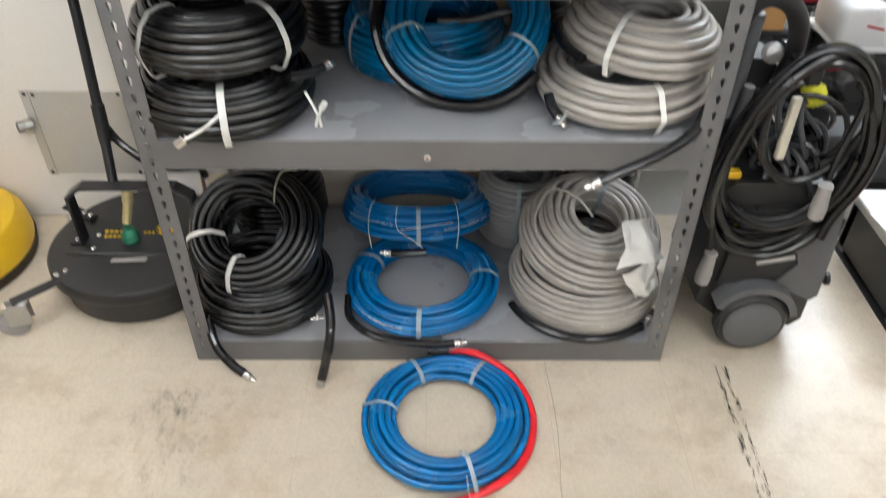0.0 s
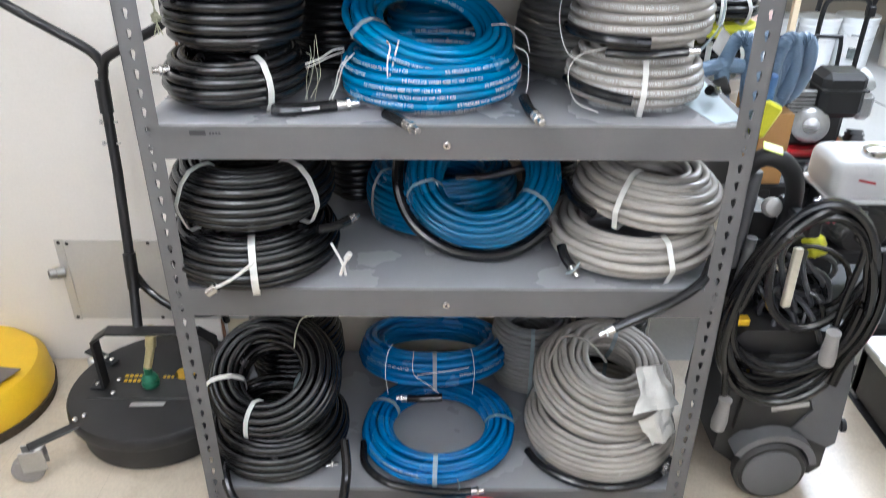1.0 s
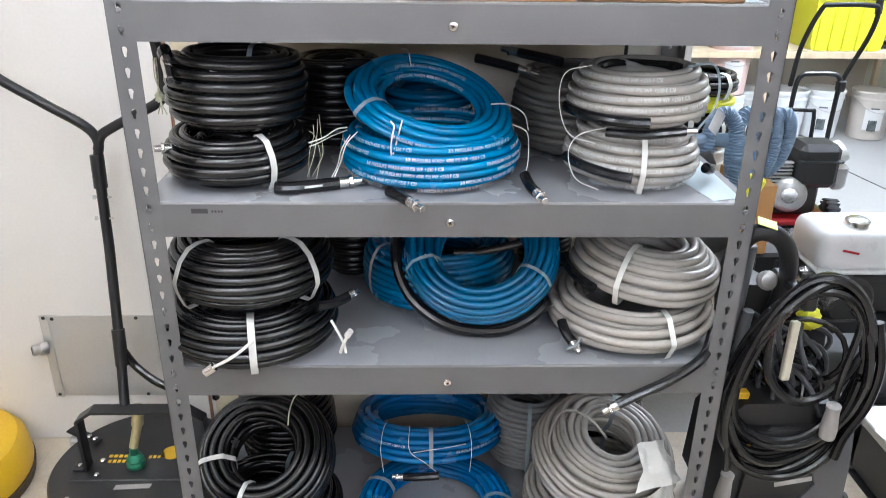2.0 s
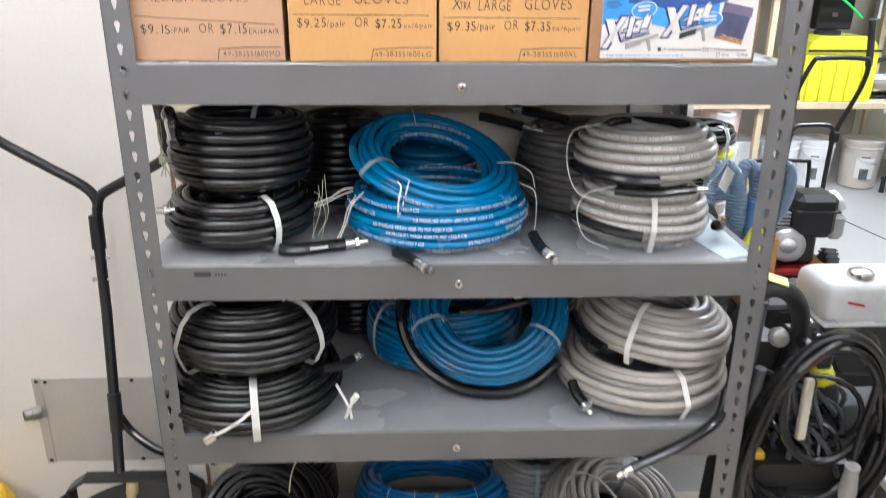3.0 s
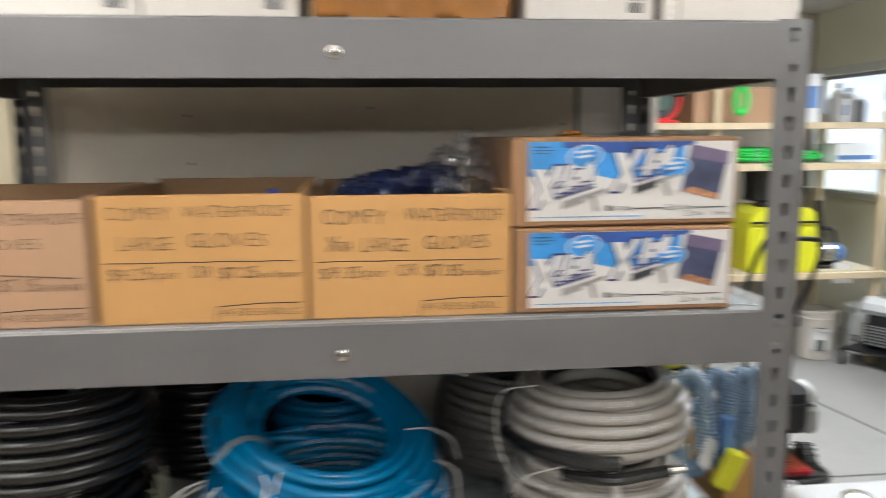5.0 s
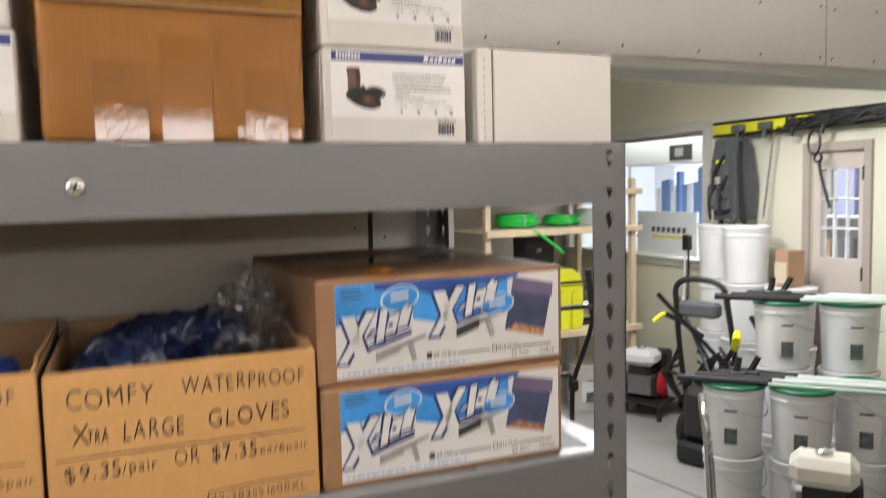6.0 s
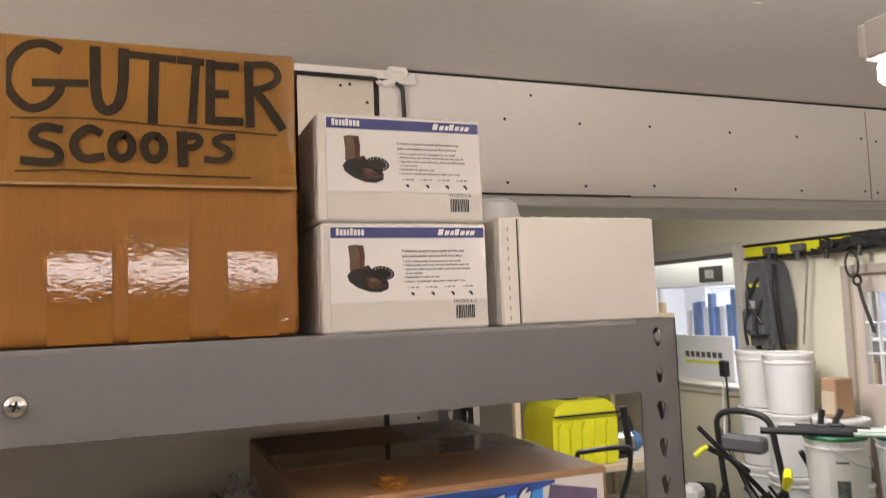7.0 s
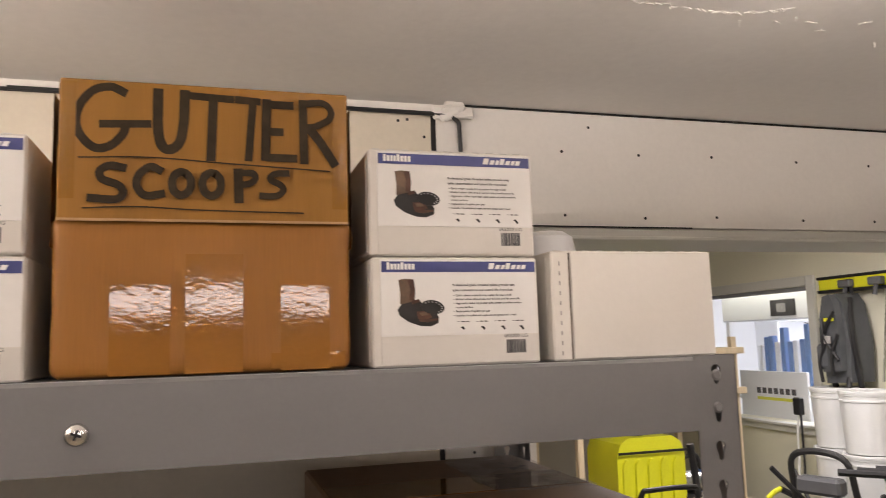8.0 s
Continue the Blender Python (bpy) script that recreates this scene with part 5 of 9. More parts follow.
# ---- coiled hoses ----
class Coil:
    """The run of a hose wound in rows (upwards), each with a few layers (inwards), in the coil's own space with z as its axis.
    Middle rows are wider than the top and bottom ones, so that the bundle is round in section."""

    def __init__(self, R, r, turns, layers, seed, dome=0.0, loose=1.0, plump=0.62):
        self.R, self.r, self.turns, self.layers, self.dome, self.loose = R, r, turns, layers, dome, loose
        self.step = r * 1.96
        rng = random.Random(seed)
        self.wide, self.off = [], []
        for k in range(turns):
            u = 2 * k / max(1, turns - 1) - 1
            u = min(1, max(-1, u * 1.05 - 0.05))
            f = math.sqrt(max(0.05, 1 - plump * u * u))
            w = max(2, round(layers * f))
            self.wide.append(w)
            self.off.append(0.5 * layers * self.step * (1 - f) + dome * (k / max(1, turns - 1)) ** 2)
        self.slots = []
        for k in range(turns):
            js = list(range(self.wide[k]))
            for j in (js if k % 2 == 0 else js[::-1]):
                self.slots.append((k, j, rng.uniform(0, 6.28), rng.uniform(0, 6.28), rng.uniform(-1, 1), rng.uniform(-1, 1), rng.uniform(0, 6.28)))
        self.outer = {k: next(s for s in self.slots if s[0] == k and s[1] == 0) for k in range(turns)}

    def place(self, slot, th):
        """Radius and height of the hose in one slot at an angle."""
        k, j, p, q, u, v, _ = slot
        s = self.r * self.loose
        rad = self.R - self.r - self.off[k] - j * self.step * 0.97 + s * (0.20 * u + 0.18 * math.sin(th + p) + 0.10 * math.sin(2 * th + q))
        z = self.r + k * self.step * 0.94 + (0.4 * self.r if j % 2 else 0) + s * (0.20 * math.sin(th + q) * (1 if k else 0.2) + 0.09 * v * math.sin(3 * th + p) * (1 if k else 0.2))
        return rad, z

    def at(self, k, th, out, phi):
        """A point on the skin of the outermost hose of row k."""
        rad, z = self.place(self.outer[k], th)
        rad, z = rad + out * math.cos(phi), z + out * math.sin(phi)
        return (rad * math.cos(th), rad * math.sin(th), z)

    def hose(self, seg=46):
        pts = []
        for i, slot in enumerate(self.slots):
            nxt = self.slots[i + 1] if i + 1 < len(self.slots) else slot
            start = 0.14 + 0.12 * (i * 0.618 % 1)      # where this turn starts to cross to the next slot
            for n in range(seg):
                f = n / seg
                th = 2 * math.pi * f
                a = self.place(slot, th)
                g = min(1, max(0, (f - start) / 0.15)) if start + 0.15 <= 1 else min(1, max(0, (f - 0.85) / 0.15))
                g = g * g * (3 - 2 * g)
                b = self.place(nxt, th)
                rad, z = a[0] + (b[0] - a[0]) * g, a[1] + (b[1] - a[1]) * g
                pts.append((rad * math.cos(th), rad * math.sin(th), z))
        return pts

    def printing(self, g, k, th0, text, height, size):
        """Wraps a line of print onto the outer side of one row."""
        vs, fs, w = letters(text)
        k = min(k, self.turns - 1)
        rad = self.R - self.off[k]
        g.add([self.at(k, th0 + x * size / rad, self.r * 0.94 + 0.0006, (y - 0.35) * height / self.r + 0.25) for x, y, _ in vs], fs)

    def printing_inside(self, g, k, th0, text, height, size):
        """The same on the inner side of a row, read from the coil's middle."""
        vs, fs, w = letters(text)
        k = min(k, self.turns - 1)
        slot = next(s for s in self.slots if s[0] == k and s[1] == self.wide[k] - 1)
        out = []
        for x, y, _ in vs:
            th = th0 - x * size / (self.R - self.off[k] - self.wide[k] * self.step)
            phi = math.pi - ((y - 0.35) * height / self.r + 0.45)
            rad, z = self.place(slot, th)
            rad, z = rad + (self.r * 0.94 + 0.0006) * math.cos(phi), z + (self.r * 0.94 + 0.0006) * math.sin(phi)
            out.append((rad * math.cos(th), rad * math.sin(th), z))
        g.add(out, fs)

    def band(self, th, width, pad=0.0, tk=0.0009):
        """A flat strap drawn tight round the bundle at angle th."""
        g = G()
        rr = self.r + 0.0012 + pad
        cloud = []
        for s in self.slots:
            ps = [self.place(s, th + d) for d in (-0.06, 0, 0.06)]
            for rad, z in ps:
                cloud += [(rad + rr * math.cos(a * 0.5236), z + rr * math.sin(a * 0.5236)) for a in range(12)]
        cloud = sorted(set(cloud))

        def half(ps):
            h = []
            for p in ps:
                while len(h) > 1 and (h[-1][0] - h[-2][0]) * (p[1] - h[-2][1]) - (h[-1][1] - h[-2][1]) * (p[0] - h[-2][0]) <= 0:
                    h.pop()
                h.append(p)
            return h[:-1]
        ring = half(cloud) + half(cloud[::-1])
        n = len(ring)
        cx, cz = sum(p[0] for p in ring) / n, sum(p[1] for p in ring) / n
        vs = []
        for o in (0, tk):
            for side in (-1, 1):
                for x, z in ring:
                    d = Vector((x - cx, 0, z - cz)).normalized() * o
                    vs.append((x + d.x, side * width / 2, z + d.z))
        fs = []
        for i in range(n):
            j = (i + 1) % n
            fs += [(i, j, n + j, n + i), (2 * n + i, 3 * n + i, 3 * n + j, 2 * n + j), (i, 2 * n + i, 2 * n + j, j), (n + i, n + j, 3 * n + j, 3 * n + i)]
        return g.add(vs, fs, Matrix.Rotation(th, 4, "Z"))


def tip(parent, path, r, sleeve=0.6, fit_len=0.05):
    """A hose end: the bare hose, a glossy sleeve over its last stretch, and a crimped steel fitting."""
    pts = curve(path, 6)
    k = int(len(pts) * (1 - sleeve))
    end = part("hose_end", G().tube(pts[k:], r * 1.28, 10), SLEEVE, parent, "glossy black bend sleeve")
    d = (pts[-1] - pts[-2]).normalized()
    p = pts[-1]
    g = G().cyl(p - d * 0.004, p + d * fit_len * 0.42, r * 1.12, r * 1.12, 14, 0.0012)
    for q in (0.08, 0.2, 0.32):
        g.cyl(p + d * fit_len * q, p + d * (fit_len * q + 0.003), r * 1.2, r * 1.2, 14)
    g.cyl(p + d * fit_len * 0.42, p + d * fit_len * 0.60, r * 1.35, r * 1.35, 6, 0.001)
    g.cyl(p + d * fit_len * 0.60, p + d * fit_len, r * 0.85, r * 0.80, 14, 0.001)
    part("fitting", g, STEEL, end, "crimped steel hose fitting")
    return end


BLUE_TEXT, GREY_TEXT = "3/8 PRESSURE WASH 4000 PSI WP +250 F CSI", "PRESSURE WASH 4000 PSI WP +250 F CSI"


def hose_coil(x, y, z, R, r, turns, layers, material, label, seed, tilt=(0, 0, 0), dome=0.0, straps=(), prints=(), text="", ends=(), loose=0.75, strap_mat=None, strap_w=0.011, plump=0.62):
    t = thing("hose_coil", pose(x, y, z, *tilt), label, "hose coil", "coiled pressure hoses")
    c = Coil(R, r, turns, layers, seed, dome, loose, plump)
    part("hose", G().tube(c.hose(), r * 0.94, 10), material, t, smooth=60)
    for s in straps:
        part("strap", c.band(radians(s), strap_w), strap_mat or STRAP, t, "flat tie strap")
    if not straps and not prints and not ends:
        part("strap", c.band(radians((75 if dome else -95) - tilt[2]), strap_w), CLEAR_TAPE, t, "clear tie strap")
    if prints:
        g = G()
        for k, th in prints:
            c.printing(g, k, radians(th), text, r * 0.80, r * 0.68)
        tagged(part("hose_print", g, PRINT, t, "white printed hose rating", smooth=0), kind="stuff")
    for e in ends:
        tip(t, e, r)
    t["seed"] = seed
    return t, c


def twine(parent, pts, r=0.0014, material=None):
    part("tie_string", G().tube(curve(pts, 6), r * 0.75, 5), material or STRAP, parent, "loose tie string")


S1, S2, S3 = TOPS[0] + 0.0006, TOPS[1] + 0.0006, TOPS[2] + 0.0006
RB, RL, RG = 0.0100, 0.0087, 0.0089

# third shelf
bl, _ = hose_coil(0.165, 0.185, S3, 0.155, 0.0112, 5, 4, BLACK_HOSE, "coil of thick black rubber hose with one white strap", 31, (1.5, -2.0, 20), straps=(-72,), strap_w=0.013,
                  ends=())
tail = thing("hose_tail", pose(0, 0, S3), "black sleeved hose end lying on the deck before a coil", "hose end")
tip(tail, [(0.262, 0.050, 0.014), (0.285, 0.048, 0.013), (0.33, 0.060, 0.013), (0.385, 0.080, 0.013)], 0.0100, 1.0, 0.048)
part("ink_mark", G().box(-0.018, 0.018, -0.0006, 0.0006, -0.0022, 0.0022, 0, pose(0.338, 0.0500, 0.016, 0, 0, 20)), PRINT, tail, "white print on the sleeve")
tail = thing("hose_tail", pose(0, 0, S3), "short steel hose fitting poking out of a black coil", "hose end")
tip(tail, [(0.075, 0.13, 0.074), (0.058, 0.118, 0.075), (0.046, 0.112, 0.076)], 0.0085, 0.9, 0.034)
bu, _ = hose_coil(0.172, 0.187, S3 + 0.112, 0.148, 0.0112, 7, 4, BLACK_HOSE, "coil of thick black rubber hose stacked on another coil", 32, (0.5, 1.5, 60), dome=0.006, plump=0.4, loose=0.7)
part("tape_label", G().tube([(0.118 * math.cos(a), 0.118 * math.sin(a), 0.132) for a in [radians(-160 + 6 * k) for k in range(4)]], RB * 1.08, 10), STRAP, bu, "white wrapped label")
part("fitting", G().cyl((-0.128, 0.06, 0.135), (-0.150, 0.03, 0.105), 0.011, 0.009, 12, 0.001), STEEL, bu)
for dx in (0.0, 0.004, -0.004):
    twine(bu, [(-0.115 + dx, 0.105, 0.135), (-0.130 + dx, 0.088, 0.10), (-0.134, 0.080 + dx, 0.07), (-0.146 + dx, 0.065 + dx, 0.06), (-0.150 - dx, 0.06 + 2 * dx, 0.035)], 0.0016, TWINE)
part("twine_knot", crumple(-0.140, 0.073, 0.066, 0.009, 0.009, 0.010, 4, 10, 0.5), TWINE, bu, "knot of pale twine")
tip(bu, [(-0.03, 0.09, 0.15), (-0.075, 0.10, 0.150), (-0.105, 0.09, 0.148), (-0.122, 0.067, 0.138)], RB * 0.9, 0.5, 0.03)
hose_coil(0.345, 0.455, S3, 0.128, RB, 11, 5, BLACK_HOSE, "coil of black rubber hose at the back of the shelf", 33, (0, 0, 0),
          ends=([(-0.02, -0.11, 0.20), (0.03, -0.115, 0.205), (0.08, -0.11, 0.205), (0.115, -0.10, 0.20)],))
th_blue = [(k, -175 + 37 * (k % 3) - 11 * k + 76 * j) for k in range(6) for j in range(3)]
blo, blo_c = hose_coil(0.574, 0.222, S3, 0.197, RL, 6, 4, BLUE_BRIGHT, "flat coil of bright blue printed pressure hose", 34, (0, 0, 0), dome=0.004,
                   prints=th_blue, text=BLUE_TEXT, ends=([(-0.12, -0.155, 0.03), (-0.09, -0.185, 0.014), (-0.065, -0.215, 0.013), (-0.045, -0.245, 0.012)],
                                                       [(0.185, -0.08, 0.05), (0.19, -0.12, 0.03), (0.20, -0.16, 0.014), (0.208, -0.195, 0.0125)]))
twine(blo, [(-0.15, -0.11, 0.112), (-0.172, -0.125, 0.09), (-0.186, -0.12, 0.05), (-0.198, -0.135, 0.024)], 0.0018)
twine(blo, [(-0.165, -0.11, 0.105), (-0.182, -0.128, 0.08), (-0.192, -0.125, 0.045), (-0.204, -0.135, 0.022)], 0.0014)
twine(blo, [(-0.172, -0.10, 0.118), (-0.19, -0.125, 0.121), (-0.215, -0.14, 0.108), (-0.245, -0.145, 0.098)], 0.0018)
twine(blo, [(-0.172, -0.10, 0.112), (-0.20, -0.13, 0.108), (-0.225, -0.145, 0.098), (-0.243, -0.15, 0.092)], 0.0014)
strings = thing("tie_strings", pose(0.335, 0.12, S3 + 0.05), "tangle of pale twine ends between two coils", "string")
for k in range(4):
    a = 0.9 * k
    twine(strings, [(0.012 * math.cos(a), 0.010 * math.sin(a), 0.095 - 0.012 * k), (0.008 + 0.010 * math.cos(a + 1), 0.004, 0.05), (0.015 * math.cos(2 * a), 0.008 * math.sin(a), 0.01), (0.02 * math.cos(a + 2), 0.0, -0.035 - 0.002 * k)], 0.0009, TWINE)
twine(blo, [(0.17, -0.06, 0.115), (0.20, -0.07, 0.10), (0.205, -0.075, 0.05), (0.20, -0.09, 0.02)])
bup, bup_c = hose_coil(0.566, 0.238, S3 + 0.122, 0.185, RL, 3, 5, BLUE_BRIGHT, "coil of blue pressure hose tilted on another coil", 35, (21, 0, 35), straps=(-145 - 35,), strap_mat=CLEAR_TAPE, loose=0.9,
                   prints=[(1, -150)], text=BLUE_TEXT)
for owner, coil_, rows_, a0 in ((blo, blo_c, (1, 2, 3, 4, 5), 150), (bup, bup_c, (0, 1, 2), 118)):
    g = G()
    for k in rows_:
        coil_.printing_inside(g, k, radians(a0 - 9 * k), BLUE_TEXT, RL * 0.8, RL * 0.7)
    tagged(part("hose_print", g, PRINT, owner, "white printed hose rating", smooth=0), kind="stuff")
twine(bup, [(-0.155, -0.08, 0.055), (-0.16, -0.10, 0.055), (-0.17, -0.115, 0.03), (-0.16, -0.115, -0.005), (-0.135, -0.09, 0.06)], 0.0022)
twine(bup, [(0.10, -0.08, 0.055), (0.13, -0.10, 0.062), (0.16, -0.125, 0.05), (0.175, -0.14, 0.015)], 0.0018)
twine(bup, [(0.02, 0.115, 0.045), (0.03, 0.15, 0.062), (0.035, 0.18, 0.05)], 0.0018)
hose_coil(0.57, 0.48, S3, 0.115, RL, 8, 2, BLUE_HOSE, "coil of blue printed hose standing at the back of the shelf", 36, (0, 0, 0), prints=[(k, -150 + 20 * k) for k in range(3, 8)], text=BLUE_TEXT,
          ends=([(0.03, -0.02, 0.195), (0.10, -0.045, 0.205), (0.17, -0.075, 0.196), (0.21, -0.09, 0.188)],))
glo, _ = hose_coil(1.003, 0.182, S3, 0.149, 0.0101, 6, 4, GREY_HOSE, "coil of light grey printed pressure hose with a white strap", 37, (0, 1.5, 10), dome=0.012, straps=(-104,),
                   prints=[(k, -150 - 13 * k + 70 * j) for k in range(6) for j in range(2)], text=GREY_TEXT)
part("sleeve", G().tube([(0.1515 * math.cos(a), 0.1515 * math.sin(a), 0.050 - 0.012 * i / 9) for i, a in enumerate([radians(-175 + 7 * k) for k in range(10)])], RG * 1.2, 10), SLEEVE, glo, "glossy black protective sleeve")
tip(glo, [(0.10, -0.09, 0.05), (0.125, -0.095, 0.042), (0.142, -0.085, 0.035), (0.155, -0.07, 0.03)], RG, 0.6, 0.032)
twine(glo, [(-0.10, -0.09, 0.13), (-0.15, -0.07, 0.11), (-0.165, -0.06, 0.07), (-0.15, -0.075, 0.02), (-0.11, -0.105, 0.004)], 0.0014)
gup, _ = hose_coil(1.008, 0.184, S3 + 0.124, 0.149, 0.0101, 6, 4, GREY_HOSE, "coil of grey printed pressure hose stacked on another coil", 38, (0.5, -1.5, -25), dome=0.008,
                   prints=[(k, -125 - 17 * k + 70 * j) for k in range(2, 6) for j in range(2)], text=GREY_TEXT)
part("sleeve", G().tube([(0.152 * math.cos(a), 0.152 * math.sin(a), 0.034 - 0.007 * i / 11) for i, a in enumerate([radians(-150 + 8 * k) for k in range(11)])], RG * 1.22, 10), SLEEVE, gup, "glossy black protective sleeve")
part("sleeve", G().tube(curve([(-0.03, -0.148, 0.004), (0.04, -0.146, 0.004), (0.085, -0.121, 0.006), (0.115, -0.102, 0.007)], 6), RG * 1.0, 10), SLEEVE, gup, "glossy black protective sleeve")
part("fitting", G().cyl((0.115, -0.102, 0.007), (0.136, -0.091, 0.007), 0.0085, 0.0075, 12, 0.001), STEEL, gup)
twine(gup, [(-0.07, -0.13, 0.13), (-0.125, -0.12, 0.11), (-0.135, -0.12, 0.05), (-0.11, -0.13, -0.01), (-0.05, -0.15, -0.02)], 0.0014)
part("tie_bag", G().tube(curve([(0.10, -0.03, 0.12), (0.145, -0.02, 0.125), (0.162, -0.025, 0.09), (0.158, -0.03, 0.04), (0.13, -0.05, -0.004)], 6), 0.0028, 6), CLEAR_TAPE, gup, "cloudy plastic tie")
part("sleeve", G().tube([(0.088 * math.cos(a), 0.088 * math.sin(a), 0.100 + 0.002 * math.sin(3 * a)) for a in [radians(20 + 8 * k) for k in range(26)]], RG * 1.25, 10), SLEEVE, gup, "glossy black protective sleeve")
part("paper_tag", G().box(-0.017, 0.017, -0.0005, 0.0005, -0.022, 0.022, 0, pose(0.168, -0.055, 0.02, 0, 35, 60)), PRINT, gup, "white paper tag")
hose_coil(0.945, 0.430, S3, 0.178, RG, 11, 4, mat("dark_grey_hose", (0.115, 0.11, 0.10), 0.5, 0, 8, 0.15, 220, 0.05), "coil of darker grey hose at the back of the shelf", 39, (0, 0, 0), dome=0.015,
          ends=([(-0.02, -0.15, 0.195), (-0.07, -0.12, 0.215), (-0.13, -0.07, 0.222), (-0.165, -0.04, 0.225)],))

# second shelf
b2, _ = hose_coil(0.165, 0.150, S2, 0.200, RB, 6, 5, BLACK_HOSE, "wide coil of black rubber hose with a white strap", 41, (1.0, 0.5, 0), dome=0.014, straps=(-78,), strap_w=0.015)
twine(b2, [(0.045, -0.20, 0.098), (0.015, -0.211, 0.075), (-0.015, -0.213, 0.055), (-0.036, -0.213, 0.044)], 0.0045, STRAP)
part("fitting", G().cyl((-0.034, -0.213, 0.045), (-0.054, -0.217, 0.031), 0.011, 0.010, 12, 0.001), STEEL, b2)
b2u, _ = hose_coil(0.172, 0.165, S2 + 0.123, 0.190, RB, 7, 5, BLACK_HOSE, "wide black hose coil with two white straps, on another", 42, (0, -0.5, 40), dome=0.02, loose=1.2, straps=(-133 - 40, -32 - 40), strap_w=0.014)
tip(b2u, [(0.02, -0.185, 0.004), (0.06, -0.19, -0.006), (0.10, -0.188, -0.012), (0.132, -0.180, -0.014)], RB * 0.9, 0.75, 0.035)
wt = thing("tie_bundle", pose(0.388, 0.0, S2 + 0.058) @ Matrix.Scale(0.8, 4), "knotted white cable tie with an end cap beside a black coil", "cable tie")
part("tie", G().tube(curve([(-0.035, 0.05, 0.04), (-0.012, 0.02, 0.015), (0.002, 0.0, -0.004), (0.006, 0.0, -0.030)], 6), 0.004, 6), STRAP, wt)
part("tie", G().tube(curve([(-0.01, 0.01, -0.035), (0.0, 0.0, -0.005), (0.012, 0.0, 0.022)], 6), 0.0045, 6), STRAP, wt)
part("cap", G().cyl((0.010, 0.0, 0.020), (0.022, -0.004, 0.040), 0.009, 0.008, 10, 0.001), STRAP, wt)
hose_coil(0.597, 0.388, S2, 0.198, RL, 9, 5, BLUE_HOSE, "coil of blue pressure hose lying at the back of the shelf", 43, (0, 0, 0), dome=0.01, straps=(-150,), strap_mat=CLEAR_TAPE)
bt, _ = hose_coil(0.702, 0.270, S2 + 0.118, 0.182, RL, 7, 5, BLUE_HOSE, "coil of blue pressure hose leaning back on another coil", 44, (38, 4, -15), loose=0.9, straps=(-150, -20), strap_mat=CLEAR_TAPE, strap_w=0.008,
                  prints=[(1, -150)], text=BLUE_TEXT)
part("sleeve", G().tube(curve([(-0.175, 0.17, 0.09), (-0.204, 0.06, 0.085), (-0.198, -0.05, 0.055), (-0.145, -0.13, 0.02), (-0.045, -0.178, 0.012), (0.06, -0.172, 0.010), (0.125, -0.132, 0.004), (0.17, -0.07, -0.002)], 8), RL * 1.6, 10), SLEEVE, bt, "glossy black sleeve round the coil")
part("sleeve", G().tube(curve([(-0.07, 0.0, 0.03), (0.0, 0.02, 0.025), (0.09, 0.06, 0.03)], 8), RL * 1.15, 10), BLACK_HOSE, bt, "glossy black sleeve inside the coil")
twine(bt, [(-0.155, -0.04, 0.10), (-0.135, -0.055, 0.10), (-0.105, -0.05, 0.10), (-0.09, -0.06, 0.09)], 0.002)
twine(bt, [(-0.19, 0.10, 0.08), (-0.215, 0.05, 0.06), (-0.22, 0.0, 0.03), (-0.205, -0.04, 0.02)], 0.0022)
part("fitting", G().cyl((-0.255, 0.07, 0.085), (-0.225, 0.055, 0.08), 0.007, 0.009, 10, 0.001), STEEL, bt)
g2, _ = hose_coil(1.047, 0.200, S2, 0.198, 0.0104, 5, 4, GREY_HOSE, "wide coil of light grey pressure hose with a white strap", 45, (1, -1.0, 0), dome=0.01, straps=(-75,), strap_w=0.013, loose=1.2)
tip(g2, [(-0.15, -0.05, 0.10), (-0.175, -0.075, 0.07), (-0.172, -0.115, 0.045), (-0.158, -0.145, 0.03)], RG, 0.5, 0.03)
twine(g2, [(-0.17, -0.155, 0.02), (-0.155, -0.17, 0.04), (-0.145, -0.165, 0.055)], 0.004, CLEAR_TAPE)
g2u, _ = hose_coil(1.068, 0.200, S2 + 0.106, 0.180, 0.0104, 6, 5, GREY_HOSE, "wide coil of light grey pressure hose stacked on another", 46, (5, 3.0, 50), dome=0.03, straps=(-125 - 50,), strap_w=0.012, loose=1.0)
part("sleeve", G().tube([(0.184 * math.cos(a), 0.184 * math.sin(a), 0.035 - 0.001 * i) for i, a in enumerate([radians(-238 + 6 * k) for k in range(9)])], RG * 1.25, 10), SLEEVE, g2u, "glossy black protective sleeve")
part("strap", G().box(-0.06, 0.06, -0.004, 0.004, -0.0006, 0.0006, 0, pose(0.10, 0.09, 0.145, 6, -4, -70)), STRAP, g2u, "flat tie strap")
drop = thing("hose_tail", pose(1.17, 0.02, S2 + 0.01), "black sleeved hose end drooping over the shelf beam", "hose end")
tip(drop, [(0.035, 0.05, 0.03), (-0.01, -0.025, 0.012), (-0.08, -0.052, -0.025), (-0.16, -0.062, -0.062), (-0.195, -0.066, -0.080)], 0.0088, 1.0, 0.036)

hose_coil(0.368, 0.490, S2, 0.088, RB, 14, 3, BLACK_HOSE, "narrow coil of black hose at the back of the shelf", 47, dome=0.002)
hose_coil(0.885, 0.500, S2, 0.078, RB, 15, 3, BLACK_HOSE, "narrow coil of black hose at the back of the shelf", 48, dome=0.002)

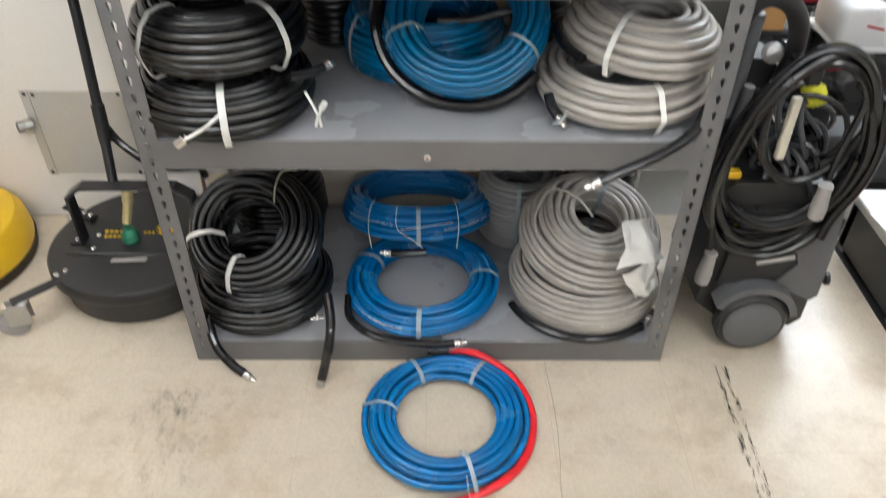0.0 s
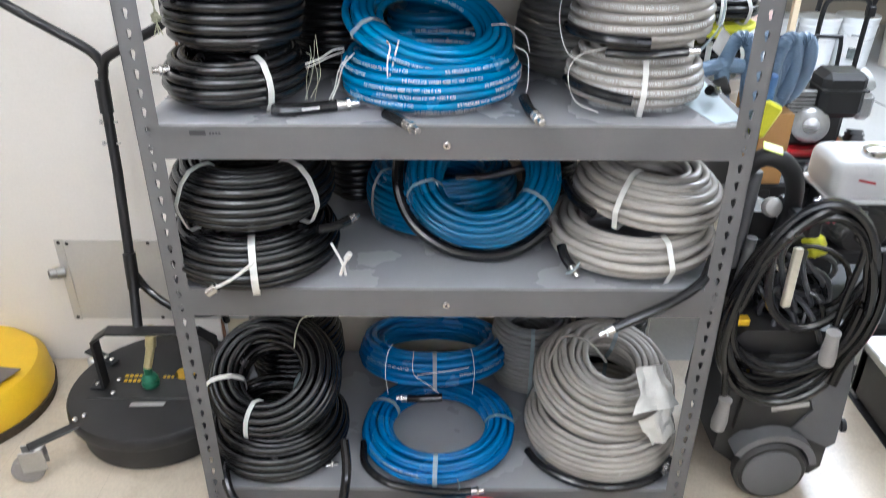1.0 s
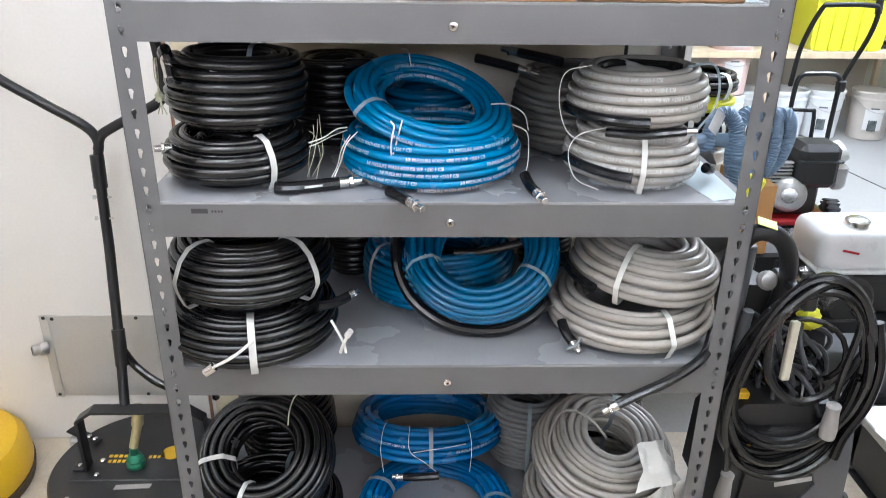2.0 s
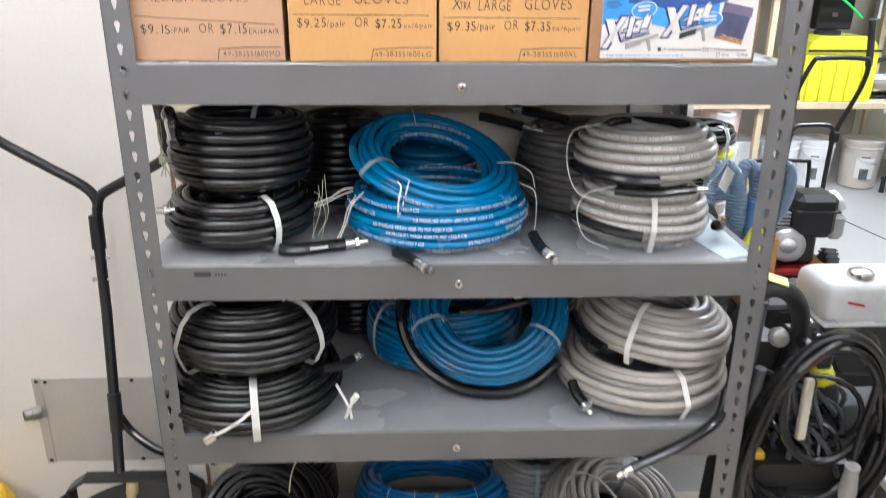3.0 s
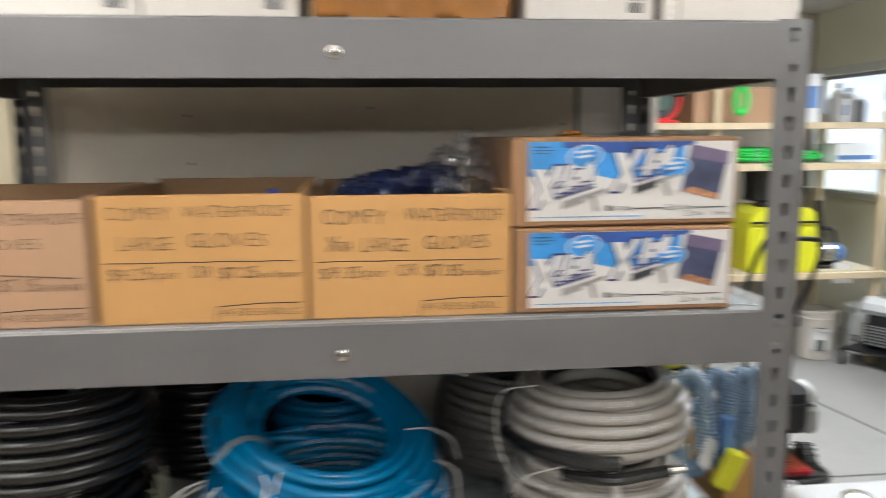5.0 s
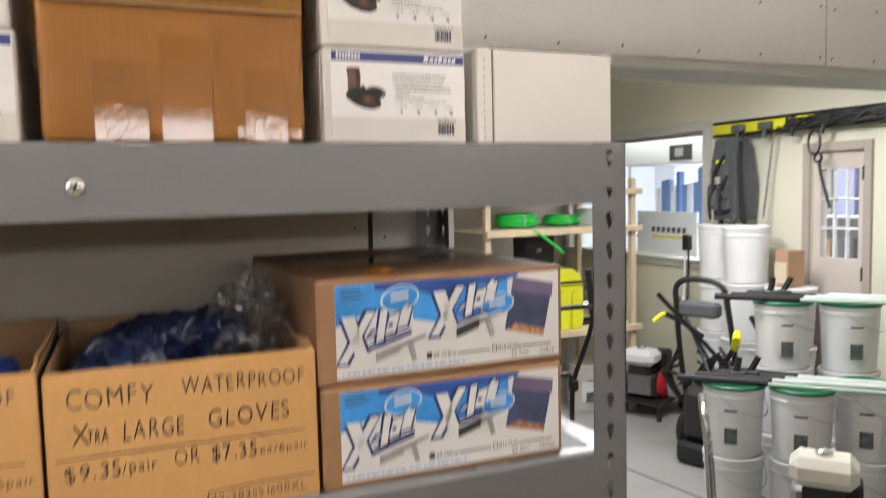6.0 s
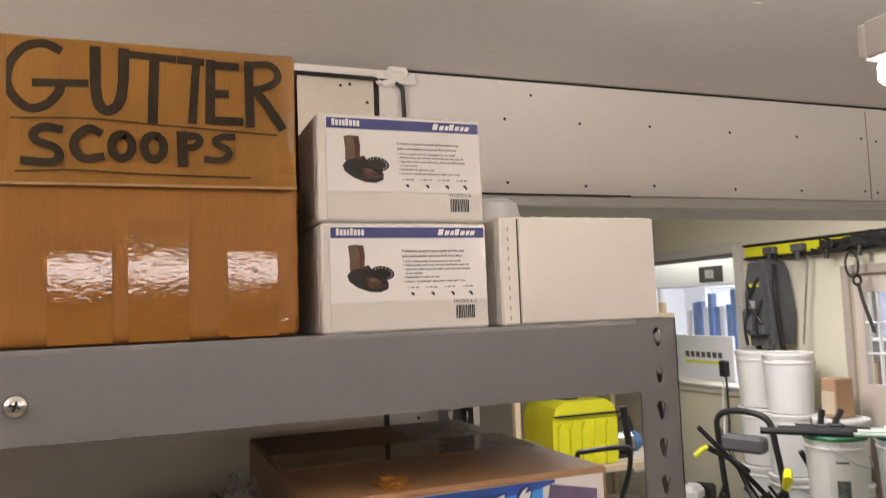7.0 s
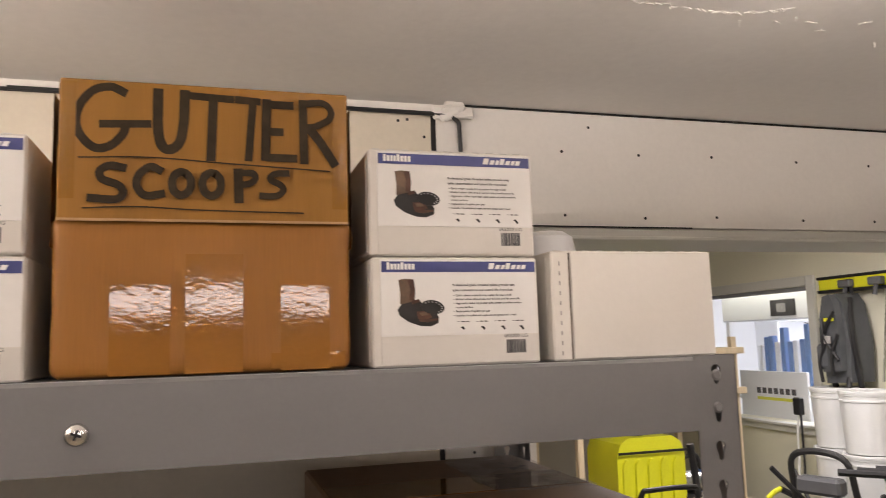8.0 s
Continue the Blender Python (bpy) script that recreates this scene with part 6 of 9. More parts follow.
# bottom shelf
hose_coil(0.160, 0.185, S1, 0.190, RB, 6, 5, BLACK_HOSE, "wide coil of black rubber hose under a leaning coil", 51, (2, 0, 0), dome=0.008)
bk, _ = hose_coil(0.152, 0.262, S1 + 0.125, 0.182, RB, 8, 5, BLACK_HOSE, "coil of black rubber hose tipped forward on a stack", 52, (34, -4, 0), dome=0.012, straps=(-170, -108), strap_w=0.012, loose=0.9)
tip(bk, [(0.00, -0.195, 0.02), (0.045, -0.212, 0.0), (0.09, -0.222, -0.012), (0.13, -0.222, -0.018)], RB, 0.7, 0.035)
twine(bk, [(0.07, 0.05, 0.155), (0.075, 0.09, 0.165), (0.09, 0.13, 0.16), (0.13, 0.14, 0.15)], 0.0024, TWINE)
for pts in (([(0.030, 0.075, 0.12), (0.045, 0.02, 0.10), (0.070, -0.028, 0.075), (0.105, -0.048, 0.035), (0.135, -0.060, 0.014)]), ([(0.352, 0.05, 0.19), (0.362, 0.0, 0.15), (0.358, -0.038, 0.10), (0.345, -0.062, 0.045), (0.336, -0.080, 0.014)])):
    t = thing("hose_tail", pose(0, 0, 0), "black sleeved hose end hanging down to the floor", "hose end")
    tip(t, pts, 0.0095, 1.0, 0.034)
t = thing("hose_tail", pose(0, 0, 0), "black hose end standing beside the post", "hose end")
tip(t, [(0.02, 0.22, 0.10), (-0.005, 0.20, 0.20), (-0.012, 0.195, 0.255)], 0.008, 1.0, 0.03)
tip(t, [(0.05, 0.18, 0.12), (0.02, 0.10, 0.135), (0.028, 0.05, 0.12), (0.042, 0.028, 0.10)], 0.008, 1.0, 0.03)
blw, _ = hose_coil(0.590, 0.202, S1, 0.214, RL, 4, 5, BLUE_DEEP, "flat coil of bright blue pressure hose with clear straps", 53, (0, 0, 0), dome=0.012, straps=(-40 + 40, -205, -92), strap_mat=CLEAR_TAPE, strap_w=0.012, loose=1.2,
                   prints=[(2, -150)], text=BLUE_TEXT)
part("sleeve", G().tube(curve([(-0.20, -0.06, 0.03), (-0.19, -0.13, 0.014), (-0.12, -0.195, 0.012), (0.0, -0.222, 0.012), (0.06, -0.222, 0.013)], 8), RL * 1.2, 10), SLEEVE, blw, "glossy black sleeve round the coil")
tip(blw, [(-0.04, -0.222, 0.012), (0.02, -0.226, 0.014), (0.06, -0.226, 0.016), (0.085, -0.225, 0.018)], RL, 0.7, 0.032)
twine(blw, [(0.05, -0.215, 0.05), (0.055, -0.225, 0.03), (0.04, -0.23, 0.008), (0.075, -0.235, 0.003), (0.095, -0.228, 0.015)], 0.0018, CLEAR_TAPE)
bub, _ = hose_coil(0.572, 0.436, S1 + 0.074, 0.226, RL, 6, 4, BLUE_DEEP, "coil of blue pressure hose propped on the rear of another coil", 54, (-15, 0, 0), dome=0.012, straps=(-88,), strap_mat=CLEAR_TAPE, loose=1.2,
                   prints=[(3, -150), (2, -70)], text=BLUE_TEXT)
tip(bub, [(0.12, -0.205, 0.0), (0.04, -0.232, -0.006), (-0.03, -0.236, -0.010), (-0.065, -0.230, -0.012)], RL, 0.6, 0.032)
for a, b in ((-0.11, -0.02), (0.10, 0.02)):
    twine(bub, [(a, -0.15, 0.115), (a * 1.1, -0.195, 0.105), (a * 1.15, -0.222, 0.06), (a * 0.9 + b, -0.225, 0.0)], 0.0014)
twine(bub, [(-0.05, -0.19, 0.115), (-0.05, -0.226, 0.06), (-0.01, -0.234, 0.03), (0.02, -0.236, 0.005)], 0.0013)
twine(bub, [(-0.04, -0.228, 0.055), (0.02, -0.230, 0.065), (0.06, -0.222, 0.068), (0.10, -0.208, 0.07)], 0.0013)
gl1, _ = hose_coil(1.030, 0.205, S1, 0.206, RG, 7, 4, GREY_HOSE, "wide coil of grey pressure hose at the bottom of a stack", 55, (0.5, -1, 0), dome=0.004, loose=1.2)
part("sleeve", G().tube([(0.212 * math.cos(a), 0.212 * math.sin(a), 0.016) for a in [radians(-160 + 10 * k) for k in range(12)]], RG * 1.15, 10), SLEEVE, gl1, "glossy black protective sleeve")
tip(gl1, [(0.19, -0.06, 0.06), (0.19, -0.10, 0.055), (0.17, -0.14, 0.05), (0.155, -0.16, 0.045)], RG, 0.3, 0.03)
gl2, _ = hose_coil(1.030, 0.245, S1 + 0.124, 0.198, RG, 9, 6, GREY_HOSE, "grey pressure hose coil leaning forward, with torn white tags", 56, (17, -3, 30), dome=0.045, loose=1.0)
for m_, o, (sx, sz) in ((pose(1.120, 0.050, 0.362, -38, 12, 30), 1, (0.060, 0.052)), (pose(1.143, 0.030, 0.262, -8, -14, 30), 2, (0.048, 0.050))):
    n = 10
    vs = []
    for j in range(n + 1):
        for i in range(n + 1):
            u, v = 2 * i / n - 1, 2 * j / n - 1
            e = 1 + 0.22 * noise.noise(Vector((u * 1.3, v * 1.3, o * 5)))
            vs.append((u * sx * e * (1 - 0.25 * v * (1 if o == 1 else -1)), 0.016 * noise.noise(Vector((u * 1.6 + o, v * 1.6, 0))) + 0.006 * abs(u + 0.3 * v), v * sz * e))
    fs = [(j * (n + 1) + i, j * (n + 1) + i + 1, (j + 1) * (n + 1) + i + 1, (j + 1) * (n + 1) + i) for j in range(n) for i in range(n)]
    part("paper_tag", G().add(vs, fs, gl2.matrix_world.inverted() @ m_), STRAP, gl2, "torn white paper tag", smooth=25)
part("loop", G().tube(curve([(-0.16, 0.02, 0.09), (-0.16, 0.06, 0.155), (-0.10, 0.09, 0.19), (-0.05, 0.05, 0.185), (-0.03, -0.01, 0.16)], 8), 0.0035, 7), GREY_HOSE, gl2, "thin loose grey loop")
hose_coil(0.865, 0.465, S1, 0.125, RG, 14, 4, mat("darker_grey_hose", (0.2, 0.2, 0.2)), "coil of darker grey hose at the back of the bottom shelf", 57)
hose_coil(0.165, 0.455, S1, 0.140, RB, 13, 6, BLACK_HOSE, "coil of black hose at the back of the bottom shelf", 58, dome=0.002)
hose_coil(1.10, 0.475, S1, 0.105, RB, 20, 3, BLACK_HOSE, "tall coil of black hose in the bottom shelf's rear corner", 59, dome=0.003)

# on the floor
fc, cc = hose_coil(0.652, -0.205, 0.0005, 0.206, RL, 3, 5, BLUE_DEEP, "coil of blue hose with a red outer strand on the floor", 61, (0, 0, 0), dome=0.008, straps=(58, 118, 172), strap_mat=CLEAR_TAPE, strap_w=0.010)
part("red_strand", G().tube(curve([(0.01, 0.205, 0.040), (0.06, 0.205, 0.034), (0.12, 0.175, 0.028), (0.175, 0.12, 0.022), (0.207, 0.04, 0.016), (0.207, -0.04, 0.012), (0.18, -0.115, 0.0105), (0.13, -0.17, 0.0105), (0.06, -0.212, 0.0105), (-0.005, -0.235, 0.0105)], 10), 0.0105, 12), RED_HOSE, fc, "glossy red outer strand")
part("strap", cc.band(radians(-72), 0.010, 0.010), CLEAR_TAPE, fc, "clear tie strap")
twine(fc, [(0.045, -0.19, 0.06), (0.05, -0.225, 0.045), (0.06, -0.245, 0.012), (0.075, -0.25, 0.004)], 0.0022, CLEAR_TAPE)


# ---- machines beside the shelving ----
def bolt_head(x, y, z, r=0.006, rx=0, ry=0):
    return G().lathe([(r, 0), (r, r * 0.5), (r * 0.7, r * 0.8)], 6, pose(x, y, z, rx, ry))


def caster(parent, x, y, z, r=0.036, yaw=0.0):
    """A swivel caster under a point at height z."""
    m = pose(x, y, 0, 0, 0, yaw)
    back = 0.036
    c = part("caster", G().lathe([(0.016, z - 0.012), (0.018, z - 0.006), (0.012, z)], 12, m).box(-0.018, -0.014, -0.015, 0.046, r, z - 0.010, 0.001, m).box(0.014, 0.018, -0.015, 0.046, r, z - 0.010, 0.001, m), ZINC, parent, "zinc swivel fork")
    part("wheel", G().lathe([(0.010, -0.0115), (r - 0.004, -0.0115), (r, -0.008), (r, 0.008), (r - 0.004, 0.0115), (0.010, 0.0115)], 22, m @ pose(0, back, r, 0, 90)), CASTER_GREY, c, "grey rubber caster wheel")
    return c


sc = thing("surface_cleaner", pose(-0.208, 0.330, 0), "black round surface cleaner with a tall forked handle", "surface cleaner")
part("deck", G().lathe([(0.250, 0.092), (0.262, 0.094), (0.264, 0.098), (0.262, 0.122), (0.256, 0.129), (0.20, 0.134), (0.06, 0.140), (0.001, 0.140)], 64, pose(-0.024, 0.024, 0) @ Matrix.Diagonal((0.955, 0.955, 1, 1))), BLACK_PAINT, sc, "scuffed black steel deck")
part("skirt", G().lathe([(0.228, 0.004), (0.236, 0.008), (0.240, 0.093), (0.232, 0.095)], 64, pose(-0.024, 0.024, 0) @ Matrix.Diagonal((0.955, 0.955, 1, 1)), close=False), DARK_PLASTIC, sc, "dark inset skirt")
part("ridge", G().box(-0.20, 0.215, -0.062, -0.056, 0.137, 0.141, 0.002), BLACK_PAINT, sc, "folded ridge across the deck")
part("sticker", G().prism([(-0.065, -0.098), (0.03, -0.092), (0.032, -0.075), (-0.063, -0.08)], 2, 0.1385, 0.1400), PALE_INK, sc, "grey printed sticker")
yl = G()
for k in range(7):
    yl.box(-0.125 + 0.014 * k, -0.115 + 0.014 * k, 0.035, 0.046, 0.1395, 0.1402)
for k in range(4):
    yl.box(-0.12 + 0.013 * k, -0.111 + 0.013 * k, 0.012, 0.024, 0.1395, 0.1402)
for k in range(3):
    yl.box(-0.012 + 0.012 * k, -0.004 + 0.012 * k, 0.030, 0.042, 0.1395, 0.1402)
part("lettering_bars", yl, YELLOW, sc, "yellow lettering bars", smooth=0)
part("round_sticker", G().lathe([(0.030, 0), (0.030, 0.0008)], 20, pose(0.048, 0.055, 0.1392)), YELLOW, sc, "round yellow sticker")
br = part("bracket", G().prism([(-0.172, 0.135), (-0.172, 0.300), (-0.128, 0.332), (0.128, 0.332), (0.172, 0.300), (0.172, 0.135), (0.164, 0.135), (0.164, 0.297), (0.125, 0.324), (-0.125, 0.324), (-0.164, 0.297), (-0.164, 0.135)], 1, -0.02, 0.02), BLACK_PAINT, sc, "folded strap bracket over the deck", smooth=0)
part("foot", G().box(-0.205, -0.1725, -0.02, 0.02, 0.136, 0.144, 0.002), BLACK_PAINT, br)
part("foot", G().box(0.1725, 0.205, -0.02, 0.02, 0.136, 0.144, 0.002), BLACK_PAINT, br)
for x, y in ((-0.19, 0.0), (-0.135, 0.02), (0.19, 0.0), (-0.13, -0.04)):
    part("bolt", bolt_head(x, y, 0.139, 0.008), STEEL, sc)
swv = part("swivel", G().lathe([(0.024, 0.139), (0.026, 0.15), (0.022, 0.158), (0.024, 0.164), (0.018, 0.176), (0.012, 0.180), (0.012, 0.20)], 14, pose(-0.035, 0.0, 0)), GREEN_BRASS, sc, "green swivel joint")
part("inlet", G().cyl((-0.035, 0, 0.20), (-0.022, 0.02, 0.26), 0.012, 0.013, 12, 0.002).cyl((-0.022, 0.02, 0.26), (-0.015, 0.03, 0.322), 0.016, 0.014, 12, 0.002), mat("pale_brass", (0.60, 0.54, 0.30), 0.35, 0.5, 20, 0.2, 120, 0.05), swv, "pale brass inlet pipe")
for a in (220, 330, 150, 40):
    ca, sa = math.cos(radians(a)), math.sin(radians(a))
    arm = part("caster_arm", G().box(0.205, 0.365 if a == 220 else 0.33, -0.015, 0.015, 0.137 if a != 220 else 0.134, 0.145 if a != 220 else 0.142, 0.002, pose(0, 0, 0, 0, 3 if a == 220 else 0, a)), BLACK_PAINT, sc)
    part("bolt", bolt_head(0.22 * ca, 0.22 * sa, 0.144, 0.008), STEEL, arm)
    part("bolt", bolt_head(0.245 * ca, 0.245 * sa, 0.144, 0.008), STEEL, arm)
    rr = 0.35 if a == 220 else 0.315
    caster(arm, rr * ca, rr * sa, 0.118, 0.042, 105 if a == 220 else a + 60)
hp = part("handle_post", G().tube([(-0.046, 0.02, 0.325), (-0.062, 0.09, 0.46), (-0.068, 0.15, 0.74), (-0.072, 0.182, 0.98)], 0.0135, 12), BLACK_PAINT, sc, "black tube handle")
part("socket", G().tube([(-0.0575, 0.075, 0.42), (-0.0615, 0.098, 0.52)], 0.0175, 12), BLACK_PAINT, hp)
part("socket", G().tube([(-0.0705, 0.170, 0.90), (-0.0725, 0.183, 0.985)], 0.0175, 12), BLACK_PAINT, hp)
for z, y in ((0.875, 0.168), (0.82, 0.158)):
    part("pin", G().cyl((-0.092, y, z), (-0.048, y, z), 0.003, 0.003, 8).cyl((-0.094, y, z), (-0.089, y, z), 0.006, 0.006, 8), ZINC, hp)
left = curve([(-0.068, 0.182, 0.985), (-0.062, 0.180, 1.022), (-0.085, 0.175, 1.062), (-0.169, 0.165, 1.120), (-0.262, 0.145, 1.190), (-0.284, 0.12, 1.24), (-0.280, 0.09, 1.36)], 8)
right = curve([(-0.066, 0.18, 1.0), (-0.052, 0.18, 1.036), (-0.02, 0.175, 1.058), (0.04, 0.165, 1.090), (0.119, 0.15, 1.134), (0.142, 0.125, 1.18), (0.142, 0.09, 1.33)], 8)
fork = part("handle_fork", G().tube(left, 0.0125, 12).tube(right, 0.0125, 12), BLACK_PAINT, sc, "bent black fork")
part("grip", G().tube(curve([(-0.280, 0.092, 1.34), (-0.274, 0.08, 1.42), (-0.266, 0.07, 1.50)], 6), 0.021, 12), RUBBER, fork, "black rubber grip")
part("grip", G().tube([(0.142, 0.095, 1.31), (0.142, 0.065, 1.45)], 0.021, 12), RUBBER, fork, "black rubber grip")
part("feed_hose", G().tube(curve([(-0.055, 0.09, 0.46), (-0.02, 0.08, 0.41), (0.05, 0.05, 0.375), (0.12, 0.04, 0.36), (0.17, 0.09, 0.33), (0.165, 0.14, 0.27)], 8), 0.011, 10), BLACK_HOSE, sc, "black feed hose")

yc = thing("surface_cleaner", pose(-0.866, 0.40, 0), "yellow round surface cleaner with a brush skirt", "surface cleaner")
part("cover", G().lathe([(0.262, 0.035), (0.265, 0.05), (0.258, 0.105), (0.235, 0.135), (0.16, 0.152), (0.06, 0.158), (0.001, 0.158)], 56), YELLOW, yc, "moulded yellow cover")
part("skirt", G().lathe([(0.262, 0.002), (0.268, 0.036), (0.25, 0.036)], 72, close=False), BRISTLE, yc, "brown bristle skirt")
part("label", G().prism([(0.06, -0.10), (0.175, -0.13), (0.215, -0.02), (0.06, -0.01)], 2, 0.1535, 0.1565, pose(0, 0, 0.012, 0, 3.0)), mat("label_grey", (0.16, 0.13, 0.12), 0.5), yc, "dark grey label with orange marks")
og = G()
for k in range(3):
    og.prism([(0.10 + 0.024 * k, -0.085), (0.118 + 0.024 * k, -0.089), (0.122 + 0.024 * k, -0.052), (0.104 + 0.024 * k, -0.048)], 2, 0.1590, 0.1596, pose(0, 0, 0.0105, 0, 3.0))
part("lettering_bars", og, mat("orange_print", (0.8, 0.22, 0.02), 0.5), yc, smooth=0)
part("ridge", G().lathe([(0.10, 0.155), (0.105, 0.166), (0.09, 0.172), (0.001, 0.172)], 32, pose(-0.03, 0.02, 0)), YELLOW, yc)
part("handle_socket", G().cyl((-0.03, 0.02, 0.17), (-0.05, 0.06, 0.24), 0.03, 0.025, 14), BLACK_PLASTIC, yc)

wp = thing("wall_plate", pose(0, 0, 0), "grey sheet-metal plate screwed to the wall, with a pipe stub", "wall plate")
part("plate", G().box(-0.582, 0.02, WY - 0.0155, WY - 0.0122, 0.168, 0.452, 0.0008), GALV, wp)
part("flange", G().box(-0.586, -0.560, WY - 0.019, WY - 0.0156, 0.165, 0.455, 0.001), GALV, wp, "folded side flange")
for x, z in ((-0.573, 0.445), (-0.573, 0.175), (-0.548, 0.442), (-0.30, 0.175), (-0.30, 0.445)):
    part("screw", G().lathe([(0.006, 0), (0.004, 0.003)], 10, pose(x, WY - 0.019, z, 90)), DARK_PLASTIC, wp)
st = part("pipe_stub", G().cyl((-0.57, WY - 0.03, 0.350), (-0.590, WY - 0.045, 0.352), 0.019, 0.019, 16, 0.002).cyl((-0.588, WY - 0.043, 0.352), (-0.606, WY - 0.056, 0.354), 0.0165, 0.0165, 16, 0.002), ZINC, wp, "zinc pipe stub")
part("bore", G().cyl((-0.6064, WY - 0.0562, 0.354), (-0.6070, WY - 0.0566, 0.354), 0.013, 0.012, 14), DARK, st)

# the upright pressure washer
pw = thing("pressure_washer", pose(1.385, 0.12, 0, 0, 0, 0), "grey and black upright pressure washer hung with black cable", "pressure washer")
lower = [(0.03, 0.04), (0.20, 0.035), (0.225, 0.06), (0.225, 0.15), (0.20, 0.20), (0.185, 0.40), (0.165, 0.43), (0.02, 0.43), (-0.06, 0.32), (-0.07, 0.12)]
part("body", G().prism(lower, 1, -0.02, 0.26), DARK_PLASTIC, pw, "charcoal moulded body")
shell = [(0.105, 0.20), (0.215, 0.145), (0.232, 0.16), (0.225, 0.33), (0.205, 0.50), (0.175, 0.505), (0.135, 0.40), (0.125, 0.335), (0.15, 0.27)]
part("side_shell", G().prism(shell, 1, -0.040, 0.02), MID_PLASTIC, pw, "mid-grey side shell")
part("side_shell", G().prism(shell, 1, 0.24, 0.28), MID_PLASTIC, pw, "mid-grey side shell")
part("panel", G().prism([(-0.035, 0.20), (0.135, 0.20), (0.155, 0.27), (0.128, 0.335), (0.12, 0.42), (-0.02, 0.42)], 1, -0.034, 0.0), DARK_PLASTIC, pw, "moulded side panel")
for y, s in ((-0.058, -1), (0.30, 1)):
    w = part("wheel", G().lathe([(0.054, -0.022), (0.085, -0.022), (0.093, -0.012), (0.093, 0.012), (0.085, 0.022), (0.054, 0.022)], 36, pose(0.066, y, 0.0935, 90)), DARK_PLASTIC, pw, "dark plastic wheel")
    part("hubcap", G().lathe([(0.075, 0), (0.075, 0.006), (0.063, 0.011), (0.001, 0.012)], 32, pose(0.066, y - 0.021 if s < 0 else y + 0.021, 0.0935, 90 if s < 0 else -90)), MID_PLASTIC, w, "smooth grey hub cap")
arch = [(0.066 + 0.115 * math.cos(radians(a)), 0.10 + 0.115 * math.sin(radians(a))) for a in range(10, 165, 12)] + [(0.066 + 0.096 * math.cos(radians(a)), 0.10 + 0.096 * math.sin(radians(a))) for a in range(154, 9, -12)]
part("wheel_arch", G().prism(arch, 1, -0.075, 0.0), MID_PLASTIC, pw, "grey wheel arch")
part("outlet", G().cyl((0.215, 0.02, 0.175), (0.262, 0.01, 0.178), 0.015, 0.015, 14, 0.002).cyl((0.262, 0.01, 0.178), (0.275, 0.008, 0.179), 0.018, 0.018, 14, 0.002), BLACK_PLASTIC, pw, "black hose outlet")
part("column", G().prism([(-0.085, 0.425), (0.205, 0.425), (0.19, 0.60), (0.155, 0.66), (-0.0, 0.74), (-0.075, 0.745), (-0.085, 0.60)], 1, 0.13, 0.25), BLACK_PLASTIC, pw, "black moulded rear tank")
part("hose_shelf", G().prism([(-0.075, 0.428), (0.185, 0.428), (0.19, 0.46), (0.16, 0.49), (-0.05, 0.49), (-0.08, 0.46)], 1, -0.01, 0.129), BLACK_PLASTIC, pw, "black ledge under the hung hose")
hd = part("handle", G().tube(curve([(-0.09, 0.12, 0.60), (-0.105, 0.10, 0.78), (-0.10, 0.07, 0.87), (-0.07, 0.055, 0.912), (-0.02, 0.055, 0.90), (0.02, 0.07, 0.845), (0.035, 0.09, 0.76), (0.02, 0.12, 0.60)], 8), 0.021, 12), BLACK_PLASTIC, pw, "black looped push handle")
part("sticker", G().box(-0.022, 0.022, -0.016, 0.016, -0.001, 0.001, 0, pose(-0.055, 0.05, 0.936, 12, 14, -15)), HIVIS, hd, "yellow-green sticker")
part("lance_tube", G().cyl((-0.05, 0.10, 0.50), (-0.042, 0.085, 0.695), 0.013, 0.013, 12), MID_PLASTIC, pw, "grey tube")
part("pale_rod", G().box(-0.011, 0.011, -0.008, 0.008, 0, 0.15, 0.003, pose(0.028, -0.01, 0.56, -6, 4, 10)), mat("cream_plastic", (0.62, 0.58, 0.46), 0.5), pw, "cream plastic rod")
part("pale_rod", G().box(-0.012, 0.012, -0.008, 0.008, 0, 0.18, 0.003, pose(-0.135, 0.10, 0.60, -6, 4, 10)), mat("cream_plastic", (0.62, 0.58, 0.46)), pw, "cream plastic rod")
part("hook", G().box(-0.016, 0.016, -0.022, 0.014, -0.042, 0.030, 0.005, pose(0.035, -0.02, 0.80)), BLACK_PLASTIC, pw, "black cable hook")
part("lance_tube", G().cyl((-0.062, 0.12, 0.60), (-0.058, 0.105, 0.86), 0.019, 0.017, 14, 0.003), MID_PLASTIC, pw, "grey tube")
part("gauge", G().lathe([(0.001, 0), (0.022, 0.002), (0.024, 0.016), (0.018, 0.022), (0.001, 0.024)], 18, pose(-0.015, 0.09, 0.775, 70)), ZINC, pw, "dull metal gauge")
part("hook_arm", G().box(-0.014, 0.014, -0.01, 0.16, 0.0, 0.02, 0.004, pose(0.035, -0.02, 0.765)), BLACK_PLASTIC, pw)
cab = thing("cable_coil", pose(1.425, 0.095, 0.580), "thick black cable looped in a hanging oval coil", "cable")
rng = random.Random(77)
